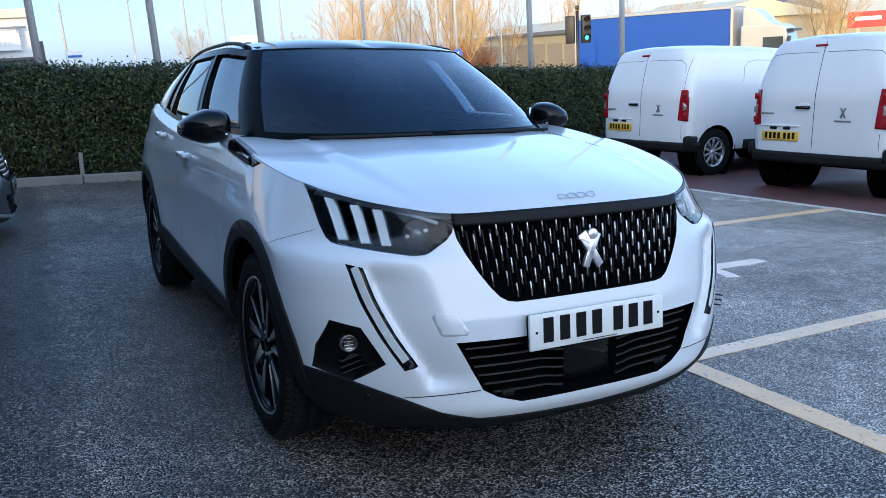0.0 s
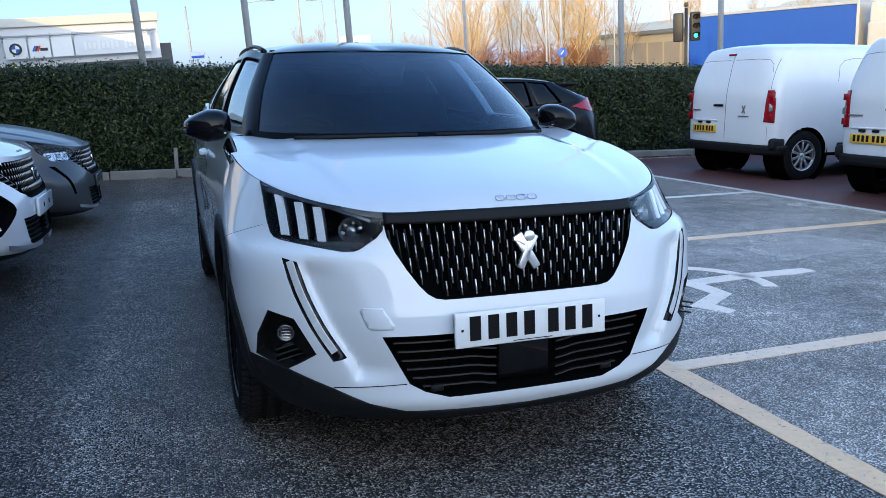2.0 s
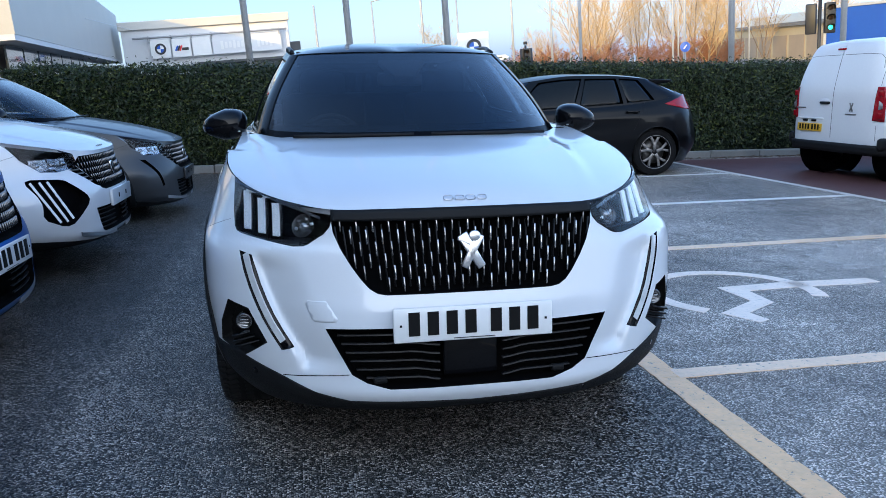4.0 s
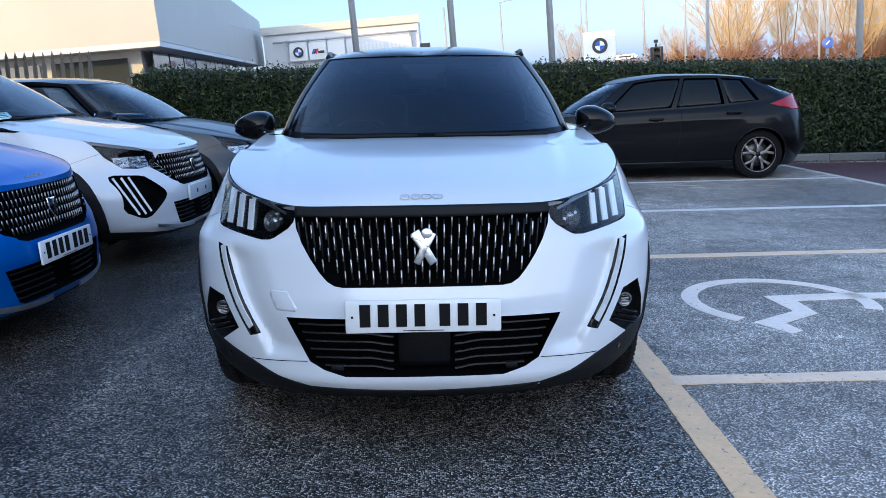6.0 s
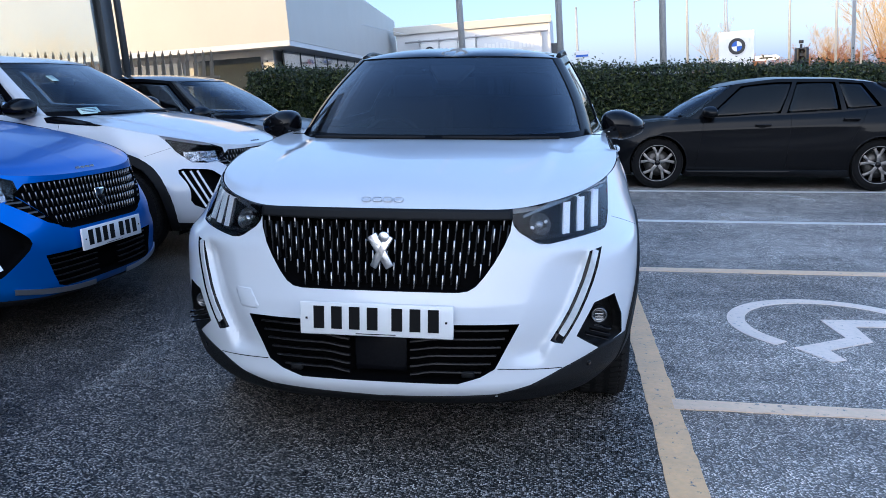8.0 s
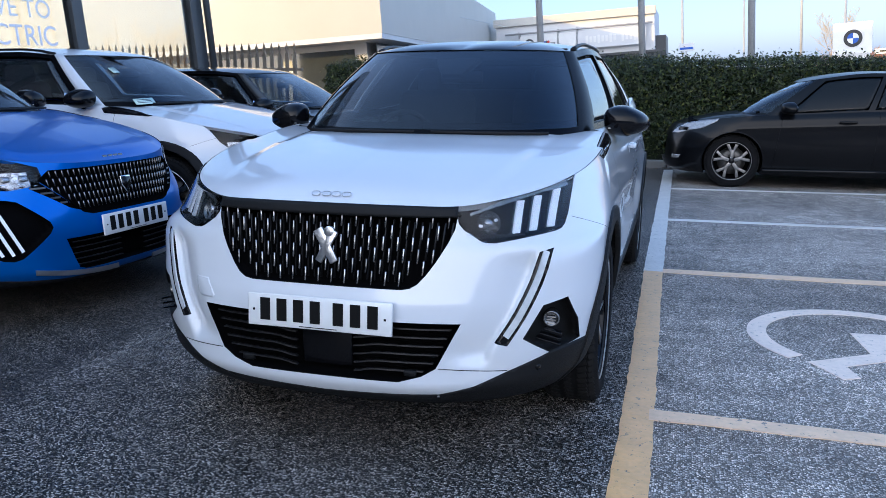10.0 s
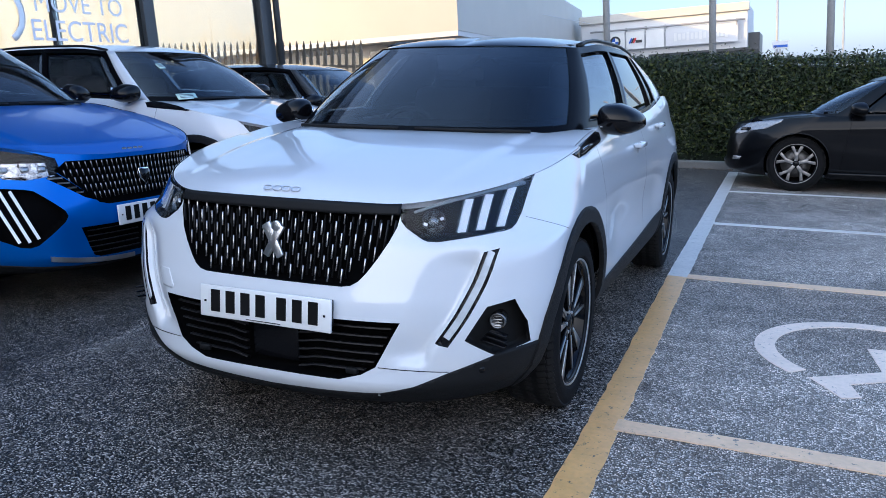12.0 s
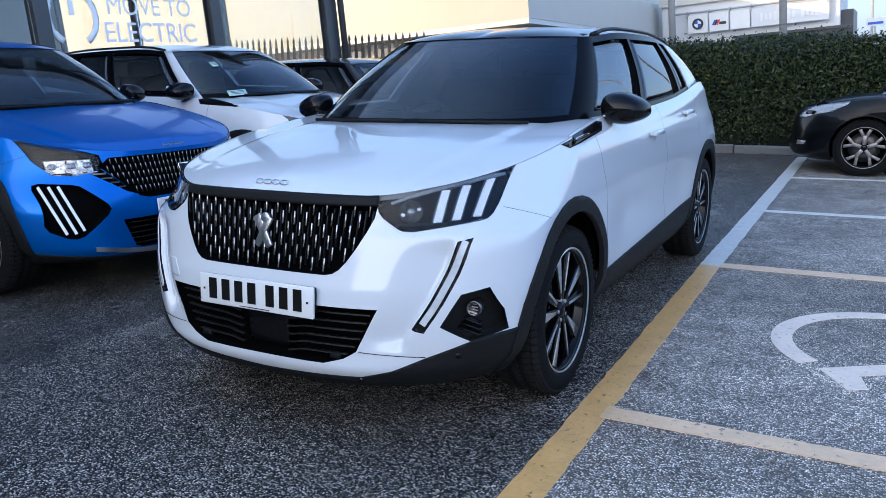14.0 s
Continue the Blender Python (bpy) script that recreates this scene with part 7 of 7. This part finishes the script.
def palisade():
    """Pointed steel pales on two rails."""
    f = thing("palisade_fence", "dark steel palisade fence with pointed pales", "fence", pose(-10.4, 11.05, -0.05, 0, 0, 0.5))
    for z in (0.45, 1.55):
        part("rail", box((4.85, 0.05, 0.05), (2.42, 0.03, z), 0.006), M_STEELDARK, f, smooth=False)
    pale = None
    for k in range(32):
        if pale is None:
            b = prism([(-0.034, 0.05), (0.034, 0.05), (0.034, 1.80), (0.018, 1.86), (0.026, 1.93), (0.0, 2.02), (-0.026, 1.93), (-0.018, 1.86), (-0.034, 1.80)], 0.014, "xz")
            ob = part("pale", b, M_STEELDARK, f, smooth=False)
            pale = ob.data
        else:
            ob = new("pale", pale)
            ob.parent = f
            ob.matrix_basis = pose(0.152 * k, 0, random.uniform(-0.01, 0.01))


M_STEELDARK = material("weathered_steel", (0.20, 0.175, 0.14), 0.6, metal=0.4, vary=0.2, vary_scale=6)
palisade()

# ---- the neighbouring showroom beyond the hedge ----
M_PANEL = material("pale_metal_panel", (0.50, 0.475, 0.42), 0.5, vary=0.05, vary_scale=0.6)
M_GREYPANEL = material("light_grey_panel", (0.62, 0.62, 0.62), 0.5, vary=0.05, vary_scale=0.6)
M_DARKGLASS = material("dark_showroom_glazing", (0.05, 0.06, 0.065), 0.08, coat=0.5, vary=0.2)


def neighbour():
    root = tagged(new("showroom_building"), "pale panelled showroom with an overhanging upper storey", "building")
    upper = [(-7.8, 21.65), (-30.0, 19.2), (-33.0, 50.0), (-11.7, 55.0)]
    part("upper_storey", prism(upper[::-1], 2.9, "xy", 2.90), M_PANEL, root, "smooth pale metal upper storey", False)
    part("soffit", prism([(x * 1.0 - 0.02, y) for x, y in upper][::-1], 0.16, "xy", 2.74), M_GREYPANEL, root, "", False)
    inset = [(-8.9, 23.0), (-29.5, 20.6), (-32.5, 49.5), (-12.6, 54.0)]
    part("ground_floor", prism(inset[::-1], 3.2, "xy", -0.4), M_GREYPANEL, root, "", False)
    for k in range(12):
        f = k / 12
        x, y = -8.75 - (12.5 - 8.8) * f, 23.0 + 31 * f
        ob = part("window", box((0.06, 2.35, 2.1), (0, 0, 0), 0.0), M_DARKGLASS, root, smooth=False, m=pose(x, y + 1.3, 1.65, 0, 0, 6.8))
    for k in range(7):
        x, y = -10.4 - 2.6 * k, 22.78 - 0.30 * k
        part("window", box((2.2, 0.06, 1.9), (0, 0, 0), 0.0), M_DARKGLASS, root, smooth=False, m=pose(x, y, 1.6, 0, 0, 6.6))
    part("roof_block", box((7.0, 6.0, 1.5), (-19.0, 46.0, 6.4), 0.02), M_PANEL, root, smooth=False)
    part("seam", box((0.03, 33.5, 0.02), (-9.72, 38.3, 4.45), 0, Matrix.Identity(4)), M_GREYPANEL, root, smooth=False, m=pose(0, 0, 0))
    cam_box = part("security_camera", tube([(-7.72, 21.9, 5.0), (-7.5, 21.6, 4.95), (-7.3, 21.45, 4.95)], [0.03, 0.03, 0.05], 8), M_SIGNWHITE, root)


neighbour()


def sign_building():
    """The long low building with the row of sign panels."""
    y = 50.0
    root = tagged(new("low_building"), "low light grey building with a rail of sign panels", "building")
    root.matrix_basis = pose(1.0, 0, 0.1)
    part("wall", box((10.0, 9.0, 5.6), (-6.6, y + 4.5, 2.05), 0.03), M_GREYPANEL, root, "", False)
    part("parapet", box((10.2, 0.3, 0.5), (-6.6, y - 0.06, 4.62), 0.03), M_PANEL, root, "", False)
    part("side_block", box((0.7, 6.0, 3.6), (-1.3, y + 4.0, 1.3), 0.03), M_MULLION, root, "", False)
    part("doorway", box((6.0, 0.10, 1.3), (-4.2, y - 0.05, 1.45)), M_DARKGLASS, root, "", False)
    part("doorway_lintel", box((6.3, 0.3, 0.14), (-4.2, y - 0.12, 2.16)), M_MULLION, root, "", False)
    part("rail", tube([(-10.9, y - 0.5, 3.85), (-1.7, y - 0.5, 3.85)], [0.06, 0.06], 8), M_STEEL, root)
    for x in (-10.0, -8.7, -7.5, -6.3, -2.2):
        part("bracket", box((0.06, 0.5, 0.4), (x, y - 0.25, 3.75)), M_STEEL, root, smooth=False)
    for x, w in ((-9.35, 1.2), (-8.12, 1.15), (-6.92, 1.15), (-4.2, 4.2)):
        panel = part("sign_panel", box((w - 0.04, 0.06, 1.08), (x, y - 0.42, 3.16), 0.01), M_SIGNWHITE if w < 2 else M_GREYPANEL, root, smooth=False)
        if w > 2:
            for k in range(13):
                if k != 8:
                    part("sign_bar", box((0.16, 0.03, 0.36 if k % 3 else 0.5), (-5.7 + 0.245 * k, y - 0.47, 3.14)), M_SIGNWHITE, panel, smooth=False)
    disc("round_emblem", 0.33, 0.03, M_SIGNBLACK, root, pose(-9.35, y - 0.49, 3.16))
    for q, mat in enumerate((M_SIGNWHITE, M_SIGNBLUE, M_SIGNWHITE, M_SIGNBLUE)):
        wedge = [(0, 0)] + [(0.21 * math.cos(radians(90 * q + a)), 0.21 * math.sin(radians(90 * q + a))) for a in range(0, 91, 15)]
        part("emblem_quarter", prism(wedge, 0.01, "xz"), mat, root, smooth=False, m=pose(-9.35, y - 0.505, 3.16))
    for dx, mat in ((-0.30, M_SIGNBLUE), (-0.18, M_SIGNBLACK), (-0.06, M_SIGNRED)):
        part("stripe", box((0.10, 0.02, 0.34), (-8.1 + dx, y - 0.46, 3.14), 0, Matrix.Rotation(radians(28), 4, "Y")), mat, root, smooth=False)
    part("stripe", box((0.4, 0.02, 0.16), (-7.9, y - 0.46, 3.08)), M_SIGNBLACK, root, smooth=False)


sign_building()

# ---- the retail sheds to the right, in the low sun ----
M_CREAM = material("cream_render", (0.42, 0.35, 0.22), 0.8, vary=0.07, vary_scale=0.4)
M_ROOFPALE = material("pale_sheet_roof", (0.52, 0.47, 0.34), 0.6, vary=0.08, vary_scale=0.5)
M_ROOFDARK = material("dark_roof_sheet", (0.16, 0.16, 0.16), 0.6, vary=0.1)
M_BRICKISH = material("tan_wall_panel", (0.30, 0.24, 0.17), 0.8, vary=0.1, vary_scale=0.5)


def shed(name, label, x, y, w, d, wall_h, ridge_h, turn, wall_mat=None, roof_mat=None, bays=8, gable=False):
    root = tagged(new(name), label, "building")
    root.matrix_basis = pose(x, y, -2.2, 0, 0, turn)
    wall_mat, roof_mat = wall_mat or M_CREAM, roof_mat or M_ROOFPALE
    part("wall", box((w, d, wall_h), (0, d / 2, wall_h / 2)), wall_mat, root, "", False)
    if gable:
        roof = prism([(-w / 2 - 0.4, wall_h), (w / 2 + 0.4, wall_h), (0, ridge_h)], d + 0.8, "xz", -0.4)
    else:
        roof = prism([(-0.5, wall_h), (d + 0.5, wall_h), (d / 2, ridge_h)], w + 0.8, "yz", -w / 2 - 0.4)
    part("roof", roof, roof_mat, root, "", False)
    part("fascia", box((w + 0.6, 0.12, 0.45), (0, -0.42, wall_h + 0.05)), M_ROOFDARK if not gable else roof_mat, root, "", False)
    for k in range(bays):
        bx = -w / 2 + w * (k + 0.5) / bays
        part("panel", box((w / bays * 0.86, 0.10, wall_h * 0.62), (bx, -0.04, wall_h * 0.40)), M_BRICKISH, root, "", False)
    return root


shed("retail_shed", "long cream retail shed with a shallow pale roof", 62.0, 93.0, 76.0, 16.0, 4.5, 6.3, -102, bays=14)
shed("retail_shed", "cream shop with a front gable and dark roof", 75.5, 74.0, 10.0, 12.0, 4.6, 7.2, -14, gable=True, bays=3)
shed("retail_shed", "cream shop with a front gable and dark sign", 92.0, 74.0, 12.0, 14.0, 4.6, 7.6, -16, roof_mat=M_ROOFDARK, gable=True, bays=3)
shed("retail_shed", "long cream retail shed with a shallow pale roof", 108.0, 72.0, 34.0, 16.0, 4.2, 7.0, -22)

ys = tagged(new("shop_sign"), "square dark sign with a plain yellow disc on a dark post", "sign")
ys.matrix_basis = pose(50.5, 50.0, 2.25, 0, 0, -42)
part("sign_panel", box((1.15, 0.15, 1.15), (0, 0, 0), 0.02), M_SIGNBLACK, ys, smooth=False)
disc("yellow_disc", 0.50, 0.03, M_SIGNYELLOW, ys, pose(0, -0.12, 0))
part("sign_post", box((0.45, 0.12, 3.6), (0.1, 0.05, -2.5)), M_SIGNBLACK, ys, smooth=False)
ys2 = tagged(new("shop_sign"), "round plain yellow sign on a dark frame", "sign")
ys2.matrix_basis = pose(29.3, 37.6, 1.10, 0, 0, -40)
disc("yellow_disc", 0.36, 0.05, M_SIGNYELLOW, ys2, pose(0, 0, 0))
part("sign_frame", box((1.4, 0.08, 3.2), (-0.1, 0.12, -1.1)), M_SIGNBLACK, ys2, smooth=False)
rd = tagged(new("shop_sign"), "red shop sign with a pale bar", "sign")
rd.matrix_basis = pose(72.5, 50.0, 1.45, 0, 0, -55)
part("sign_panel", box((3.6, 0.15, 1.5), (0, 0, 0), 0.02), M_SIGNRED, rd, smooth=False)
part("print_bar", box((2.3, 0.02, 0.36), (0, -0.09, 0.1)), M_SIGNWHITE, rd, smooth=False)
bk = tagged(new("shop_sign"), "dark shop sign with pale bars", "sign")
bk.matrix_basis = pose(83.5, 70.0, 2.1, 0, 0, -45)
part("sign_panel", box((3.4, 0.15, 3.0), (0, 0, 0), 0.02), M_SIGNBLACK, bk, smooth=False)
for k in range(2):
    part("print_bar", box((2.2, 0.02, 0.4), (0, -0.09, 0.6 - 1.1 * k)), M_SIGNWHITE, bk, smooth=False)
small = tagged(new("road_sign"), "small blue and white roadside sign", "road sign")
small.matrix_basis = pose(1.25, 45.0, 2.2, 0, 0, 10)
part("sign_panel", box((0.8, 0.06, 0.42), (0, 0, 0), 0.01), M_GREYPANEL, small, smooth=False)
part("sign_band", box((0.7, 0.02, 0.12), (0, -0.04, -0.06)), M_SIGNBLUE, small, smooth=False)
part("sign_leg", box((0.08, 0.05, 2.4), (0, 0.05, -1.2)), M_STEEL, small, smooth=False)

# ---- a lorry on the road beyond the hedge ----
M_CURTAIN = material("blue_curtain_side", (0.005, 0.060, 0.32), 0.5, vary=0.06, vary_scale=0.8, bump=0.2, scale=6)
M_LORRY = material("off_white_lorry_paint", (0.42, 0.40, 0.36), 0.4, coat=0.4, vary=0.05)


def lorry():
    root = tagged(new("lorry"), "lorry with a blue curtain-sided body and off-white cab on the road", "lorry")
    root.matrix_basis = pose(27.6, 25.2, -1.68, 0, 0, -60.4)
    body = part("curtain_body", box((7.6, 2.44, 2.8), (-3.85, 1.25, 2.55), 0.03), M_CURTAIN, root, "blue curtain side", False)
    part("top_rail", box((7.75, 2.54, 0.13), (-3.85, 1.25, 4.00), 0.02), M_STEEL, body, "", False)
    part("bottom_rail", box((7.75, 2.52, 0.16), (-3.85, 1.25, 1.10), 0.02), M_STEEL, body, "", False)
    for x in (-7.68, -0.03):
        part("corner_post", box((0.12, 2.54, 2.9), (x, 1.25, 2.55), 0.01), M_LORRY, body, "", False)
    part("chassis", box((10.0, 0.9, 0.3), (-2.6, 1.25, 0.85)), M_SIGNBLACK, root, smooth=False)
    cab = part("cab", prism(hull([(0.35, 0.6), (2.5, 0.6), (2.55, 1.7), (2.25, 3.0), (1.9, 3.15), (0.35, 3.15)]), 2.4, "xz", 0.05, 0.08), M_LORRY, root, "off-white cab", False)
    part("wind_deflector", prism(hull([(0.4, 3.1), (1.75, 3.1), (0.9, 3.85), (0.4, 3.95)]), 2.2, "xz", 0.15, 0.05), M_LORRY, cab, "", False)
    part("windscreen", box((0.05, 2.1, 0.95), (2.42, 1.25, 2.25), 0.02, Matrix.Rotation(radians(-13), 4, "Y")), M_DARKGLASS, cab, smooth=False)
    part("sun_visor", box((0.30, 2.2, 0.10), (2.42, 1.25, 2.86), 0.02), M_SIGNBLACK, cab, smooth=False)
    part("side_window", box((0.85, 0.04, 0.7), (1.75, 0.04, 2.25), 0.01), M_DARKGLASS, cab, smooth=False)
    part("mirror_arm", box((0.12, 0.25, 0.6), (2.45, -0.12, 2.3), 0.03), M_SIGNBLACK, cab, smooth=False)
    for x in (1.5, -5.6):
        for y in (0.2, 2.3):
            part("wheel", lathe([(-0.13, 0.0), (-0.13, 0.48), (0.13, 0.48), (0.10, 0.28), (0.06, 0.0)], 20), M_RUBBER, root, m=pose(x, y, 0.5, 0, 0, -90))


lorry()

# ---- bare winter trees ----
M_BARK = material("grey_brown_bark", (0.20, 0.14, 0.085), 0.9, vary=0.25, vary_scale=4, bump=0.4, scale=30)
M_TWIG = material("tawny_twigs", (0.46, 0.31, 0.14), 0.9, vary=0.25, vary_scale=3)


def bare_tree(seed, height, spread, upright, stems=4, label="bare winter tree with tawny upright twigs in low sun", twig_mat=None):
    rng = random.Random(seed)
    root = new("bare_tree")
    tagged(root, label, "tree", "trees beyond the road")
    trunk, twigs = bmesh.new(), ([], [])

    def twig(a, b, ra, rb):
        v, f = twigs
        d = (b - a).normalized()
        s = d.cross(Vector((0.3, 0.9, 0.2))).normalized()
        t = d.cross(s)
        n = len(v)
        for p, r in ((a, ra), (b, rb)):
            for k in range(3):
                ang = 2.094 * k
                v.append(tuple(p + r * (s * math.cos(ang) + t * math.sin(ang))))
        for k in range(3):
            f.append((n + k, n + (k + 1) % 3, n + 3 + (k + 1) % 3, n + 3 + k))

    def grow(p, d, length, r, level):
        pts, radii = [p.copy()], [r]
        steps = 5 if level < 2 else 3
        for k in range(steps):
            d = (d + Vector((rng.uniform(-1, 1), rng.uniform(-1, 1), rng.uniform(-0.3, 0.9) * upright)) * 0.13).normalized()
            p = p + d * length / steps
            pts.append(p.copy())
            radii.append(r * (1 - 0.8 * (k + 1) / steps))
        if level < 2:
            tube(pts, radii, 6, trunk, cap=False)
        else:
            for a, b, ra, rb in zip(pts, pts[1:], radii, radii[1:]):
                twig(a, b, max(0.006, ra), max(0.005, rb))
        if level == 4:
            return
        count = (0, 14, 8, 6)[level]
        for k in range(count):
            f = 0.15 + 0.83 * (k + rng.random()) / count
            i = min(steps - 1, int(f * steps))
            at = pts[i].lerp(pts[i + 1], f * steps - i)
            side = Vector((rng.uniform(-1, 1), rng.uniform(-1, 1), 0)).normalized()
            nd = (d * 0.8 + side * spread + Vector((0, 0, 0.3 * upright))).normalized()
            grow(at, nd, length * rng.uniform(0.30, 0.52) * (1.15 - 0.5 * f), max(0.010, radii[i] * 0.5), level + 1)

    # several upright stems from one stool
    for k in range(stems):
        a = 2 * math.pi * (k + rng.random() * 0.6) / stems
        lean = Vector((math.cos(a), math.sin(a), 0)) * spread * (0.12 + 0.50 * rng.random())
        grow(Vector((math.cos(a), math.sin(a), 0)) * 0.25, (Vector((0, 0, 1)) + lean).normalized(), height * rng.uniform(0.7, 1.0), height * 0.0065, 1)
    part("trunk", trunk, M_BARK, root)
    me = bpy.data.meshes.new("crown")
    me.from_pydata(twigs[0], [], twigs[1])
    me.materials.append(twig_mat or M_TWIG)
    ob = new("crown", me)
    ob.parent = root
    return root


M_RUSSET = material("russet_twigs", (0.30, 0.13, 0.055), 0.9, vary=0.3, vary_scale=3)
ta = bare_tree(3, 8.8, 0.80, 0.9)
tb = bare_tree(8, 10.0, 0.70, 1.0, 3)
tc = bare_tree(21, 3.6, 1.1, 0.7, 9, "low russet winter shrub beyond the road", M_RUSSET)
tc.matrix_basis = pose(17.5, 60, -1.7)
for x, y, turn, s in ((20.2, 61, 40, 1.0), (22.6, 59, 100, 0.9), (25.4, 62, 170, 1.1), (28.3, 60, 220, 0.95), (31.0, 61, 300, 1.0), (14.6, 64, 15, 0.9), (34.2, 62, 260, 1.05), (37.0, 64, 80, 0.9), (11.8, 70, 130, 0.8), (15.5, 72, 330, 1.0)):
    t = copy_thing(tc, pose(x, y, -1.7, 0, 0, turn))
    t.scale = (s, s, s)
ta.matrix_basis = pose(24.0, 62, -1.6, 0, 0, 20)
tb.matrix_basis = pose(29.0, 64, -1.6, 0, 0, 70)
for src, x, y, turn, s in ((ta, 33.0, 60, 120, 1.0), (tb, 35.5, 68, 200, 1.1), (ta, 27.5, 72, 250, 1.15), (tb, 41.0, 78, 300, 1.15), (ta, 46.0, 84, 40, 1.2), (tb, 53.0, 90, 160, 1.25), (ta, 60.0, 95, 220, 1.25), (tb, 70.0, 98, 10, 1.3),
                           (ta, 36.0, 92, 130, 1.1), (tb, 44.0, 100, 80, 1.2), (ta, 51.0, 104, 280, 1.2), (tb, 76.0, 102, 230, 1.25), (ta, 84.0, 100, 100, 1.2), (ta, 62.0, 46, 33, 0.85), (tb, 66.0, 50, 190, 0.9), (ta, 56.0, 58, 210, 0.7), (tb, 82.0, 60, 75, 0.9), (ta, 21.0, 66, 310, 0.55), (ta, 19.6, 112, 90, 0.9), (tb, 20.0, 64, 15, 0.5)):
    t = copy_thing(src, pose(x, y, -1.6, 0, 0, turn))
    t.scale = (s, s, s)
